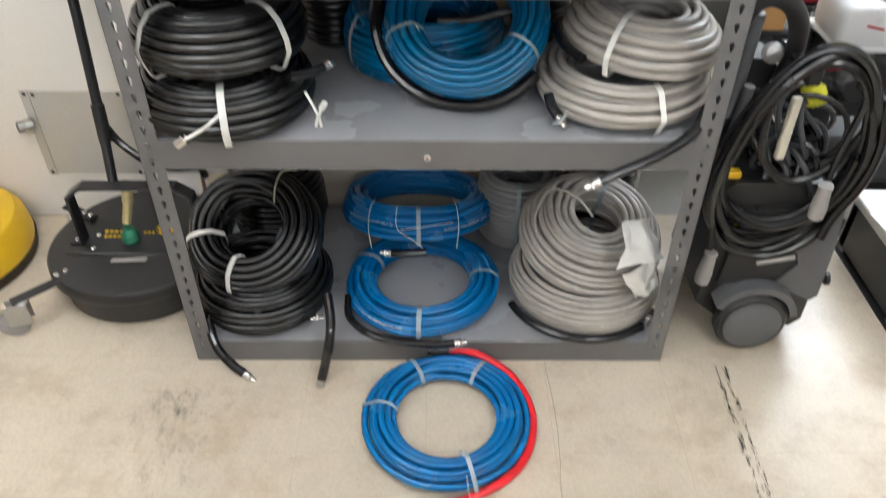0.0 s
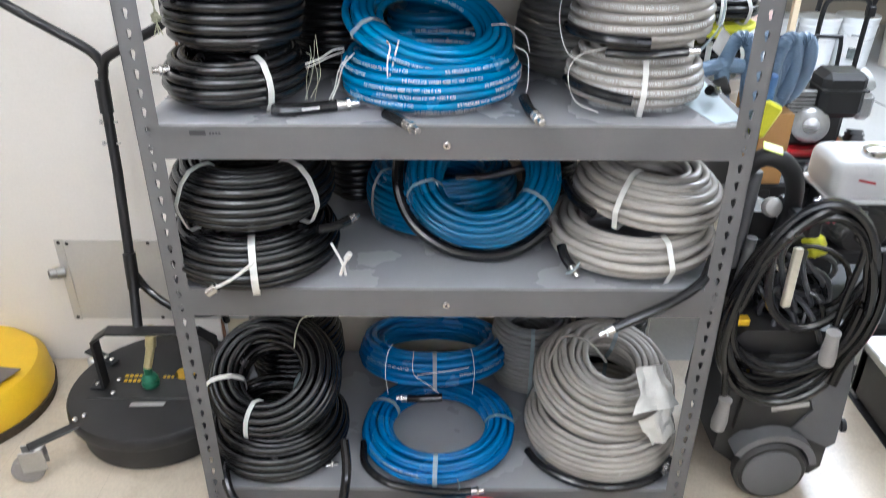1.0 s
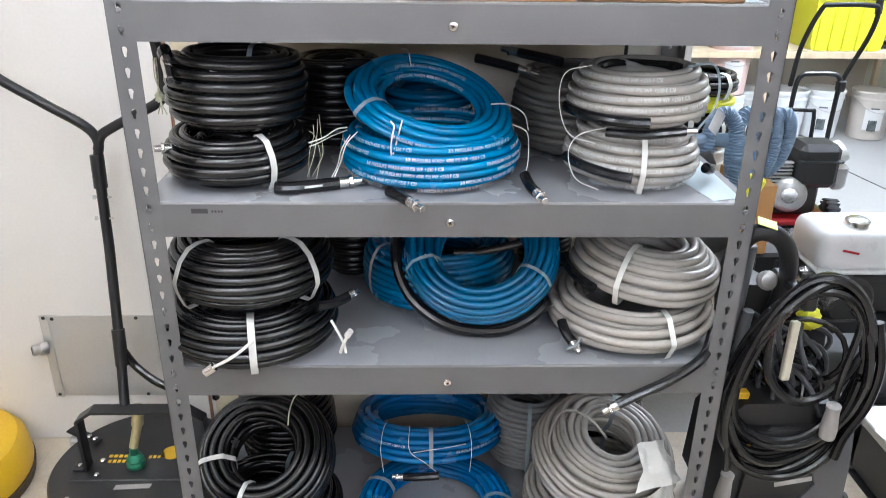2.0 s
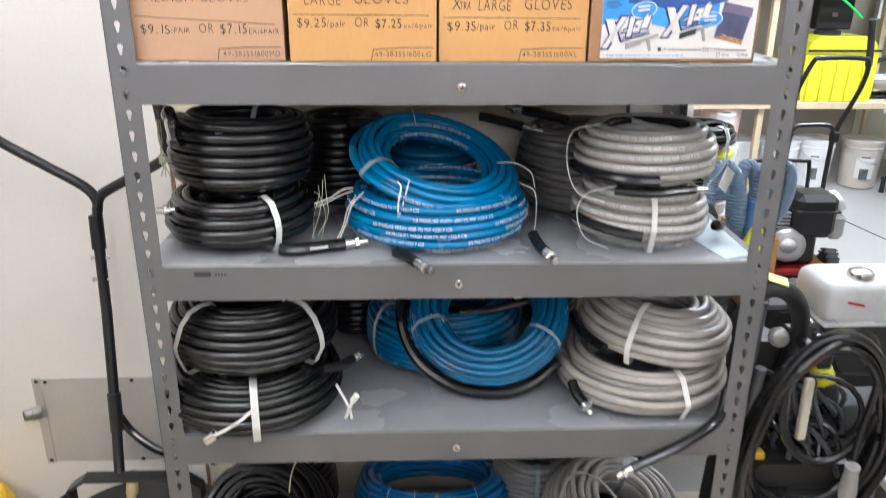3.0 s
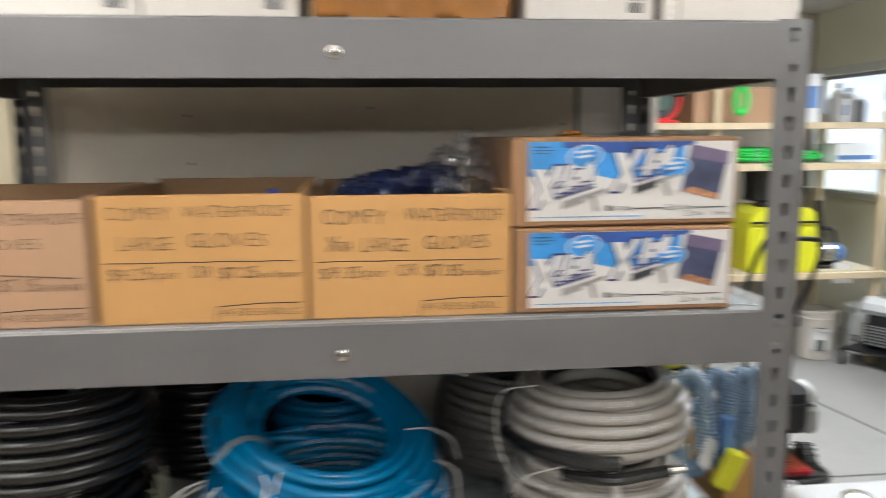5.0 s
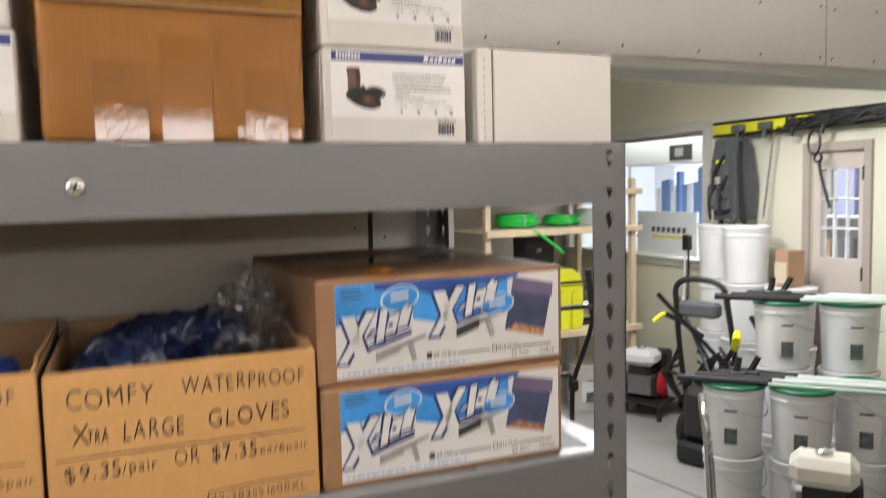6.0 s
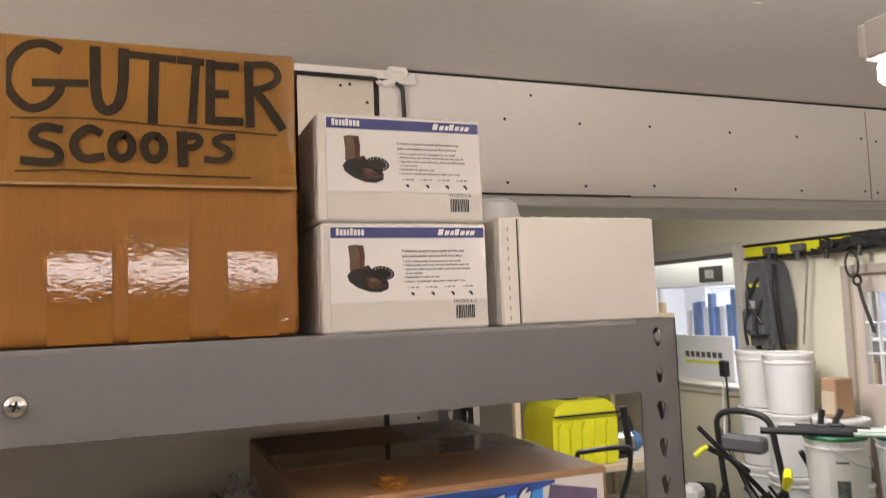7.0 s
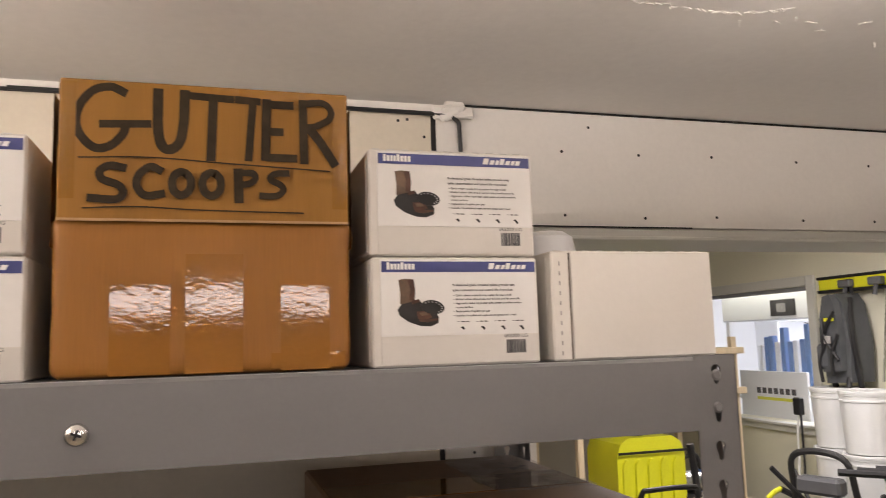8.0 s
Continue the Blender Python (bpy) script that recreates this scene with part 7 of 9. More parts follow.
for k in range(8):
    a, b = 0.157 + 0.004 * (k % 3) - 0.006 * (k // 3), 0.276 - 0.005 * k
    ph = rng.uniform(-0.05, 0.05)
    pts = []
    for i in range(56):
        th = 2 * math.pi * i / 56
        lean = -0.10 * math.sin(th)
        pts.append((a * math.cos(th + ph) + 0.016 * math.sin(th) - 0.012 * math.sin(2 * th), -0.035 + 0.012 * (k % 3) + 0.010 * math.cos(3 * th + k) + lean * 0.1, b * math.sin(th) - 0.01 * k * (1 if math.sin(th) < 0 else 0) * -1))
    part("loop", G().tube(pts, 0.0105, 9, closed=True), BLACK_HOSE, cab)
part("loop", G().tube(curve([(0.15, -0.03, 0.16), (0.175, -0.04, 0.05), (0.165, -0.045, -0.05), (0.13, -0.045, -0.14), (0.115, -0.05, -0.20)], 8), 0.011, 9), BLACK_HOSE, cab)
part("loop", G().tube(curve([(-0.09, -0.02, 0.19), (-0.07, -0.02, 0.02), (0.0, -0.03, -0.05), (0.08, -0.03, -0.02), (0.14, -0.025, 0.08)], 8), 0.0105, 9), BLACK_HOSE, cab)
for x, y, z, a, b in ((0.082, -0.055, -0.115, 6, -5), (-0.128, -0.03, -0.34, 0, 3)):
    pl = part("connector", G().lathe([(0.013, 0.0), (0.018, 0.004), (0.0195, 0.03), (0.017, 0.06), (0.0145, 0.085), (0.0165, 0.09), (0.0165, 0.098), (0.010, 0.1)], 16, pose(x, y, z - 0.02, a, b)), mat("grey_connector", (0.30, 0.29, 0.28), 0.5, 0, 10, 0.1, 200, 0.03), cab, "grey tapered connector")
part("lead", G().tube(curve([(0.082, -0.05, -0.03), (0.085, -0.05, 0.04), (0.10, -0.045, 0.16), (0.075, -0.04, 0.20)], 8), 0.008, 8), BLACK_HOSE, cab)
part("lead", G().tube(curve([(-0.130, -0.03, -0.25), (-0.138, -0.025, -0.16), (-0.150, -0.02, -0.05)], 8), 0.008, 8), BLACK_HOSE, cab)
part("label_strip", G().box(-0.045, 0.045, -0.001, 0.001, -0.006, 0.006, 0, pose(0.025, -0.06, -0.262, 0, -12)), PALE_INK, cab, "pale printed tag")
inner = thing("hose_bundle", pose(1.45, 0.20, 0.53), "tangle of thin grey hose stuffed behind the looped cable", "hose")
for k in range(24):
    c = Vector((rng.uniform(-0.03, 0.05), rng.uniform(-0.03, 0.06), rng.uniform(-0.07, 0.10)))
    R1, q = rng.uniform(0.05, 0.10), Euler((rng.uniform(0.9, 1.9), rng.uniform(-0.6, 0.6), rng.uniform(0, 3))).to_matrix()
    part("loop", G().tube([c + q @ Vector((R1 * math.cos(i * 0.3142), 0.8 * R1 * math.sin(i * 0.3142), 0.012 * math.sin(i * 0.63 + k))) for i in range(20)], 0.0068, 7, closed=True), mat("slate_hose", (0.055, 0.058, 0.062), 0.42, 0, 10, 0.15, 200, 0.04) if k % 3 else BLACK_HOSE, inner)
part("yellow_band", G().box(-0.02, 0.02, -0.012, 0.012, -0.01, 0.01, 0.003, pose(-0.12, -0.06, -0.03)), YELLOW, inner)
part("yellow_band", G().box(-0.012, 0.012, -0.012, 0.012, -0.016, 0.016, 0.003, pose(-0.08, -0.10, -0.17)), YELLOW, inner)
part("knob", crumple(0.055, 0.02, 0.135, 0.028, 0.028, 0.030, 4, 16, 0.25), LEMON, inner, "yellow knob")
part("knob", crumple(0.10, 0.06, 0.20, 0.026, 0.026, 0.020, 9, 14, 0.4), PINK_RED, inner, "red and white knob")
part("fitting", G().cyl((-0.06, -0.02, 0.13), (-0.03, -0.03, 0.09), 0.014, 0.012, 10, 0.002), STEEL, inner)


def engine_machine(x, y, yaw, label, tank_mat, tank_z, seed, frame_mat=None, red=True, handle=True, s=1.0):
    """A petrol-engine pressure washer on a wheeled frame: engine block, recoil cover, air filter, tank, pump, tyres, handle."""
    t = thing("engine_washer", pose(x, y, 0, 0, 0, yaw), label, "engine machine")
    fm = frame_mat or BLACK_PAINT
    fr = part("frame", G().tube(curve([(-0.26, -0.20, 0.11), (0.22, -0.20, 0.11), (0.28, -0.20, 0.14)], 5), 0.014, 10).tube(curve([(-0.26, 0.20, 0.11), (0.22, 0.20, 0.11), (0.28, 0.20, 0.14)], 5), 0.014, 10).box(-0.24, 0.22, -0.19, 0.19, 0.112, 0.124, 0.003), fm, t, "tubular wheeled frame")
    for sy in (-0.2, 0.2):
        part("foot", G().cyl((-0.24, sy, 0.002), (-0.24, sy, 0.10), 0.018, 0.014, 12), RUBBER, fr)
    for sy in (-1, 1):
        w = part("wheel", G().lathe([(0.05, -0.035), (0.10, -0.038), (0.125, -0.024), (0.128, 0), (0.125, 0.024), (0.10, 0.038), (0.05, 0.035)], 28, pose(0.20, sy * 0.25, 0.1285, 90)), RUBBER, t, "black pneumatic tyre")
        part("rim", G().lathe([(0.055, -0.03), (0.055, 0.03), (0.02, 0.038), (0.001, 0.038)], 20, pose(0.20, sy * 0.25, 0.1285, 90 if sy < 0 else -90)), CASTER_GREY, w)
        lug = G()
        for k in range(22):
            lug.box(-0.006, 0.006, -0.034, 0.034, 0.124, 0.131, 0.001, pose(0.20, sy * 0.25, 0.1285, 0, k * 360 / 22, 0))
        part("tread", lug, RUBBER, w)
    part("engine_block", G().box(-0.12, 0.12, -0.13, 0.12, 0.125, 0.31, 0.02).box(-0.10, 0.10, -0.10, 0.10, 0.30, 0.36, 0.015), ALU if not red else DARK_PLASTIC, t, "finned engine block")
    fins = G()
    for k in range(7):
        fins.box(-0.15, -0.10, -0.09, 0.09, 0.16 + 0.022 * k, 0.168 + 0.022 * k)
    part("fins", fins, ALU, t)
    rc = part("recoil_cover", G().lathe([(0.115, 0), (0.115, 0.02), (0.10, 0.04), (0.06, 0.055), (0.001, 0.058)], 28, pose(0, -0.13, 0.23, 90)), ENGINE_RED if red else ALU, t, "round starter cover")
    part("recoil_cup", G().lathe([(0.055, 0), (0.05, 0.016), (0.03, 0.022), (0.001, 0.022)], 22, pose(0, -0.186, 0.23, 90)), ALU, rc, "bare aluminium cup")
    part("air_filter", G().box(0.02, 0.17, -0.15, 0.0, 0.33, 0.47, 0.018), BLACK_PLASTIC, t, "black air filter box")
    part("muffler", G().box(0.02, 0.19, 0.01, 0.13, 0.32, 0.43, 0.02), ALU, t, "metal muffler")
    tk = part("fuel_tank", G().box(-0.19, 0.01, -0.13, 0.13, tank_z - 0.12, tank_z, 0.035), tank_mat, t, "moulded fuel tank")
    part("filler_cap", G().lathe([(0.035, 0), (0.036, 0.006), (0.033, 0.02), (0.024, 0.026), (0.001, 0.027)], 20, pose(-0.09, 0.0, tank_z)), STEEL, tk, "chrome filler cap")
    part("tank_stay", G().box(-0.15, -0.05, -0.08, 0.08, 0.30, tank_z - 0.118, 0.006), BLACK_PLASTIC, t)
    pm = part("pump", G().box(-0.07, 0.07, -0.28, -0.19, 0.14, 0.22, 0.015).cyl((-0.05, -0.24, 0.22), (-0.05, -0.24, 0.27), 0.016, 0.016, 12), ALU, t, "cast pump head")
    if handle:
        h = part("handle", G().tube(curve([(0.24, -0.19, 0.13), (0.27, -0.19, 0.50), (0.30, -0.19, 0.80), (0.32, -0.17, 0.86), (0.32, 0.17, 0.86), (0.30, 0.19, 0.80), (0.27, 0.19, 0.50), (0.24, 0.19, 0.13)], 6), 0.0135, 10), fm, t, "bent tube handle")
    return t


mw = thing("engine_washer", pose(2.42, 2.15, 0), "pressure washer with a black filter box, red base and tube handles", "engine machine")
part("air_filter", G().box(-0.09, 0.115, -0.15, 0.03, 0.37, 0.585, 0.03), BLACK_PLASTIC, mw, "black moulded filter box")
part("filter_lid", G().box(-0.095, 0.12, -0.155, 0.035, 0.50, 0.512, 0.004), BLACK_PLASTIC, mw)
part("engine_block", G().box(-0.20, 0.06, -0.10, 0.12, 0.22, 0.48, 0.02), DARK_PLASTIC, mw, "dark engine block")
fg = G()
for k in range(7):
    fg.box(-0.215, -0.10, -0.115, -0.09, 0.38 + 0.018 * k, 0.388 + 0.018 * k, 0.001)
tagged(part("cooling_fins", fg, ALU, mw), kind="stuff")
rc = part("recoil_cover", G().lathe([(0.085, 0), (0.085, 0.02), (0.075, 0.04), (0.05, 0.055), (0.001, 0.058)], 28, pose(-0.10, -0.11, 0.335, 78, 0, -20)), ALU, mw, "round bare aluminium starter cover")
part("recoil_cup", G().lathe([(0.04, 0), (0.036, 0.012), (0.001, 0.014)], 20, pose(-0.12, -0.168, 0.347, 78, 0, -20)), STEEL, rc)
part("muffler", G().box(0.12, 0.20, -0.08, 0.06, 0.34, 0.47, 0.02), ALU, mw, "metal muffler")
part("muffler_guard", G().lathe([(0.05, 0), (0.06, 0.02), (0.055, 0.06), (0.001, 0.065)], 18, pose(0.12, -0.02, 0.50, 0, 60)), PAIL, mw, "white cap")
part("base_pan", G().box(-0.19, 0.13, -0.16, 0.16, 0.185, 0.222, 0.01), ENGINE_RED, mw, "red engine base")
part("frame", G().tube(curve([(-0.22, -0.18, 0.17), (0.10, -0.18, 0.17), (0.22, -0.12, 0.17), (0.22, 0.15, 0.17)], 6), 0.015, 10).box(-0.20, 0.20, -0.15, 0.17, 0.168, 0.184, 0.003), BLACK_PAINT, mw, "black tube frame")
for x, y in ((0.20, 0.02), (-0.24, 0.10)):
    w = part("wheel", G().lathe([(0.05, -0.035), (0.10, -0.038), (0.125, -0.024), (0.128, 0), (0.125, 0.024), (0.10, 0.038), (0.05, 0.035)], 28, pose(x, y, 0.1285, 0, 90, -18)), RUBBER, mw, "black pneumatic tyre")
    lug = G()
    for k in range(22):
        lug.box(-0.006, 0.006, -0.034, 0.034, 0.122, 0.1282, 0.001, pose(x, y, 0.1285, 0, 0, 72) @ pose(0, 0, 0, 0, k * 360 / 22, 0))
    part("tread", lug, RUBBER, w)
part("foot", G().cyl((-0.12, -0.17, 0.001), (-0.12, -0.17, 0.16), 0.018, 0.014, 12), RUBBER, mw)
part("handle", G().tube(curve([(-0.045, 0.14, 0.17), (-0.04, 0.15, 0.60), (-0.036, 0.15, 0.80), (-0.015, 0.15, 0.852), (0.03, 0.15, 0.86), (0.13, 0.15, 0.86), (0.168, 0.15, 0.845), (0.178, 0.15, 0.80), (0.176, 0.15, 0.60), (0.17, 0.14, 0.17)], 6), 0.0115, 10), BLACK_PAINT, mw, "black inverted-U tube handle")
part("upper_handle", G().tube(curve([(-0.06, 0.16, 0.80), (-0.055, 0.13, 1.0), (-0.02, 0.08, 1.17), (0.02, 0.07, 1.19), (0.20, 0.07, 1.19), (0.248, 0.08, 1.165), (0.25, 0.11, 1.05), (0.20, 0.15, 0.86), (0.185, 0.16, 0.76)], 6), 0.0115, 10), BLACK_PAINT, mw, "bent upper tube handle")
part("clamp", G().box(0.168, 0.205, 0.13, 0.17, 0.775, 0.83, 0.006), BLACK_PLASTIC, mw)
part("lance", G().tube(curve([(0.255, 0.09, 1.15), (0.252, 0.10, 1.25), (0.238, 0.10, 1.36)], 5), 0.016, 10), BLACK_PLASTIC, mw, "black lance grip")
part("rail", G().tube(curve([(-0.28, 0.05, 0.56), (-0.27, 0.05, 0.66), (-0.24, 0.05, 0.705), (0.0, 0.05, 0.705), (0.03, 0.05, 0.69), (0.04, 0.05, 0.56)], 6), 0.010, 8), BLACK_PAINT, mw)
part("rail_stay", G().box(-0.29, -0.12, 0.03, 0.07, 0.44, 0.475, 0.004), BLACK_PAINT, mw)
part("bag", crumple(-0.05, -0.26, 0.14, 0.13, 0.07, 0.065, 2, 26, 0.35), BAG, mw, "clear plastic bag over the pump", smooth=12)
part("pump", G().box(-0.10, 0.04, -0.29, -0.17, 0.10, 0.19, 0.015), ALU, mw, "cast pump head")
nt_ = thing("engine_washer", pose(2.115, 1.02, -0.0), "engine machine with a milky white fuel tank and chrome cap", "engine machine")
part("fuel_tank", worn_box(-0.222, 0.215, -0.115, 0.125, 0.452, 0.600, 0.045, 0.002, 3, 14), TANK_WHITE, nt_, "milky white fuel tank")
part("air_filter", G().box(0.235, 0.43, -0.16, 0.05, 0.40, 0.60, 0.03).lathe([(0.022, 0.598), (0.022, 0.612), (0.016, 0.622), (0.001, 0.623)], 14, pose(0.33, -0.05, 0)), BLACK_PLASTIC, nt_, "black filter box with a wing nut")
part("tank_seam", G().box(-0.225, 0.215, -0.128, 0.128, 0.455, 0.468, 0.004), TANK_WHITE, nt_)
part("filler_cap", G().lathe([(0.044, 0.596), (0.045, 0.604), (0.041, 0.618), (0.03, 0.626), (0.001, 0.627)], 24, pose(-0.07, -0.03, 0)), STEEL, nt_, "chrome filler cap")
part("level_mark", G().box(-0.03, 0.03, -0.0012, 0.0012, -0.004, 0.004, 0, pose(-0.12, -0.1155, 0.535, 0, 12)), ENGINE_RED, nt_, "thin red level mark")
part("engine_block", G().box(-0.19, 0.19, -0.13, 0.13, 0.30, 0.452, 0.02).cyl((-0.10, -0.15, 0.36), (-0.10, -0.12, 0.36), 0.085, 0.09, 24, 0.01), DARK_PLASTIC, nt_, "dark engine under the tank")
part("bag", crumple(-0.17, -0.10, 0.40, 0.10, 0.08, 0.07, 6, 24, 0.4), BAG, nt_, "clear plastic wrap")
part("base", G().box(-0.24, 0.24, -0.16, 0.16, 0.245, 0.298, 0.006), BLACK_PAINT, nt_)
for sx in (-1, 1):
    for sy in (-1, 1):
        part("leg", G().cyl((sx * 0.2, sy * 0.13, 0.0005), (sx * 0.2, sy * 0.13, 0.246), 0.014, 0.014, 10), BLACK_PAINT, nt_)
part("drip_tray", G().box(-0.20, 0.26, -0.24, 0.34, 0.0, 0.05, 0.01), BLACK_PLASTIC, nt_, "black tray under the machine")
bench = thing("low_bench", pose(2.02, 0.30, 0), "low grey metal bench with a red and white sheet on it", "bench")
part("top", G().box(-0.15, 0.35, -0.20, 0.20, 0.175, 0.205, 0.004), GALV, bench)
for sx in (-0.12, 0.32):
    for sy in (-0.17, 0.17):
        part("leg", G().box(sx - 0.02, sx + 0.02, sy - 0.02, sy + 0.02, 0, 0.175, 0.003), ZINC, bench)
part("box", G().box(-0.14, 0.34, -0.19, 0.19, 0.012, 0.1745, 0.006), BLACK_PAINT, bench, "dark closed body")
sh = thing("product_sheet", pose(1.98, 0.26, 0.2055, 0, 0, 8), "red and white printed sheet lying on the bench", "printed sheet")
part("sheet", G().box(-0.10, 0.18, -0.13, 0.13, 0, 0.003, 0.0005), WHITE_PRINT, sh)
part("red_field", G().box(-0.085, 0.165, -0.115, 0.02, 0.0032, 0.0038), REEL_RED, sh)
bb = G()
for k in range(5):
    bb.box(-0.06 + 0.04 * k, -0.032 + 0.04 * k, -0.075, -0.035, 0.004, 0.0046)
part("lettering_bars", bb, WHITE_PRINT, sh, smooth=0)
kit = thing("black_case", pose(1.70, 1.22, 0), "black plastic tool case standing on the floor", "case")
part("body", G().box(-0.01, 0.22, -0.12, 0.14, 0.0005, 0.44, 0.012), BLACK_PLASTIC, kit)
part("latch", G().box(0.03, 0.07, -0.128, -0.119, 0.36, 0.42, 0.003), DARK_PLASTIC, kit)
part("latch", G().box(0.14, 0.18, -0.128, -0.119, 0.36, 0.42, 0.003), DARK_PLASTIC, kit)
ct = thing("carton", pose(1.70, 1.22, 0.4405), "plain brown carton standing on a black case", "cardboard box")
part("carton", G().box(-0.01, 0.10, -0.12, 0.14, 0, 0.26, 0.003), CARD, ct)
part("flap_line", G().box(-0.0095, 0.0995, 0.005, 0.009, 0.2585, 0.2612), CARD_IN, ct)
vh = thing("vacuum_hose", pose(1.70, 1.16, 0.70), "slate-blue ribbed vacuum hose looped on a carton", "vacuum hose")
for k in range(4):
    pts = [((-0.13, -0.04, 0.045, 0.10)[k] + (0.13 - 0.008 * k) * math.cos(i * 0.1745) * 0.42, -0.09 + 0.04 * k + 0.03 * math.sin(i * 0.1745 + k), 0.13 + (0.128 - 0.006 * k) * math.sin(i * 0.1745)) for i in range(36)]
    rr = [0.025 + (0.0016 if i % 2 else -0.0016) for i in range(36 * 4)]
    dense = []
    for i in range(36):
        a, b = Vector(pts[i]), Vector(pts[(i + 1) % 36])
        dense += [a.lerp(b, j / 4) for j in range(4)]
    part("loop", G().tube(dense, rr, 10, closed=True), SLATE_HOSE, vh)
part("tail", G().tube(curve([(-0.08, -0.05, 0.16), (-0.20, -0.08, 0.17), (-0.30, -0.10, 0.14), (-0.36, -0.10, 0.06)], 10), 0.025, 10), SLATE_HOSE, vh)
part("nozzle", G().box(-0.03, 0.03, -0.02, 0.02, -0.06, 0.06, 0.01, pose(-0.05, -0.17, 0.02, 0, 25)), LEMON, vh, "yellow nozzle")
part("blue_cuff", G().cyl((-0.03, -0.09, 0.03), (-0.025, -0.10, 0.15), 0.026, 0.022, 14, 0.004), SHOP_BLUE, vh, "bright blue hose cuff")
part("cuff", G().cyl((-0.24, -0.14, 0.10), (-0.18, -0.15, 0.13), 0.03, 0.03, 14, 0.004), DARK_PLASTIC, vh)
vc = thing("vacuum_cleaner", pose(1.47, 1.14, 0), "dark vacuum cleaner drum below the looped hose", "vacuum cleaner")
part("drum", G().lathe([(0.15, 0.03), (0.18, 0.06), (0.18, 0.48), (0.175, 0.50)], 28), MID_PLASTIC, vc)
part("lid", G().lathe([(0.19, 0.50), (0.19, 0.53), (0.16, 0.60), (0.09, 0.67), (0.001, 0.68)], 28), DARK_PLASTIC, vc, "domed dark lid")
part("base", G().lathe([(0.17, 0.001), (0.17, 0.035), (0.12, 0.04)], 24), BLACK_PLASTIC, vc)


# ---- the back room ----
def pail(x, y, z, material, label, group, lid=None, seed=0, tag_angle=None, yaw=0):
    t = thing("pail", pose(x, y, z, 0, 0, yaw), label, "pail", group)
    part("body", G().lathe([(0.128, 0.001), (0.131, 0.004), (0.145, 0.30), (0.150, 0.302), (0.150, 0.312), (0.1455, 0.314), (0.1465, 0.335), (0.151, 0.337), (0.151, 0.347), (0.147, 0.349)], 30), material, t, "ribbed plastic pail body")
    part("lid", G().lathe([(0.149, 0.346), (0.154, 0.348), (0.154, 0.362), (0.149, 0.366), (0.140, 0.366), (0.136, 0.360), (0.001, 0.360)], 30), lid or material, t)
    hand = [(0.152 * math.cos(a), 0.152 * math.sin(a) - 0.012, 0.325 - 0.11 * math.sin(a - math.pi) if a > math.pi else 0.325) for a in [math.pi + k * math.pi / 14 for k in range(15)]]
    part("bail", G().tube(hand, 0.0025, 6), ZINC, t, "wire bail")
    if tag_angle is not None:
        vs, n = [], 8
        for j in range(2):
            for i in range(n + 1):
                a = radians(tag_angle - 26 + 52 * i / n)
                r = 0.1372 + 0.0145 * (0.10 + 0.15 * j) / 0.3
                vs.append(((r + 0.0012) * math.cos(a), (r + 0.0012) * math.sin(a), 0.08 + 0.16 * j))
        part("sticker", G().add(vs, [(i, i + 1, n + 2 + i, n + 1 + i) for i in range(n)]), WHITE_PRINT, t, "white paper sticker")
        vs = []
        for j in range(2):
            for i in range(n + 1):
                a = radians(tag_angle - 13 + 24 * i / n)
                vs.append(((0.1466) * math.cos(a), (0.1466) * math.sin(a), 0.075 + 0.175 * j))
        part("mark", G().add(vs, [(i, i + 1, n + 2 + i, n + 1 + i) for i in range(n)]), mat("grey_pail_print", (0.10, 0.115, 0.11), 0.5, 0, 26, 0.9, 90, 0.0), t, "dark printed mark")
    return t


# storage shelves
ss = thing("storage_shelves", pose(0, 0, 0), "rough timber storage shelves with three boards", "shelving")
for x, y in ((1.45, 4.05), (3.03, 4.05), (4.27, 4.05), (1.45, 4.80), (3.03, 4.80), (4.27, 4.80)):
    part("post", G().box(x - 0.022, x + 0.022, y, y + 0.045, 0, 2.02 if x < 4 else 1.80, 0.003), PINE, ss)
for x0, x1, z in ((1.40, 4.32, 0.684), (3.0, 4.32, 1.445), (2.3, 4.32, 1.725)):
    bd = part("board", G().box(x0, x1, 4.096, 4.79, z - 0.02, z, 0.003), SHELF_WOOD, ss)
    part("edging", G().box(x0, x1, 4.004, 4.049, z - 0.045, z, 0.003), PINE, ss, "pale front edging")
part("white_side", G().box(2.28, 2.30, 4.05, 4.75, 1.2, 2.1, 0.002), SHOP_WHITE, ss, "white side panel")
wt2 = "white plastic pail on the floor under the shelves"
for x, y, m_, lb, a in ((3.02, 4.32, PAIL, wt2, None), (3.32, 4.30, PAIL, wt2, -110), (3.62, 4.34, PAIL, wt2, -110), (3.98, 4.30, PAIL_TAN, "tan plastic pail with a white sticker under the shelves", -105), (4.42, 4.34, PAIL, "white plastic pail beside the shelves", -120), (2.35, 4.3, PAIL, wt2, None)):
    pail(x, y, 0, m_, lb, "pails under the shelves", tag_angle=a)
pail(2.78, 4.16, 0, PAIL, wt2, "pails under the shelves")
pail(2.78, 4.16, 0.368, PAIL_PINK, "pinkish plastic pail stacked on another pail", "pails under the shelves", lid=PAIL, tag_angle=-95)


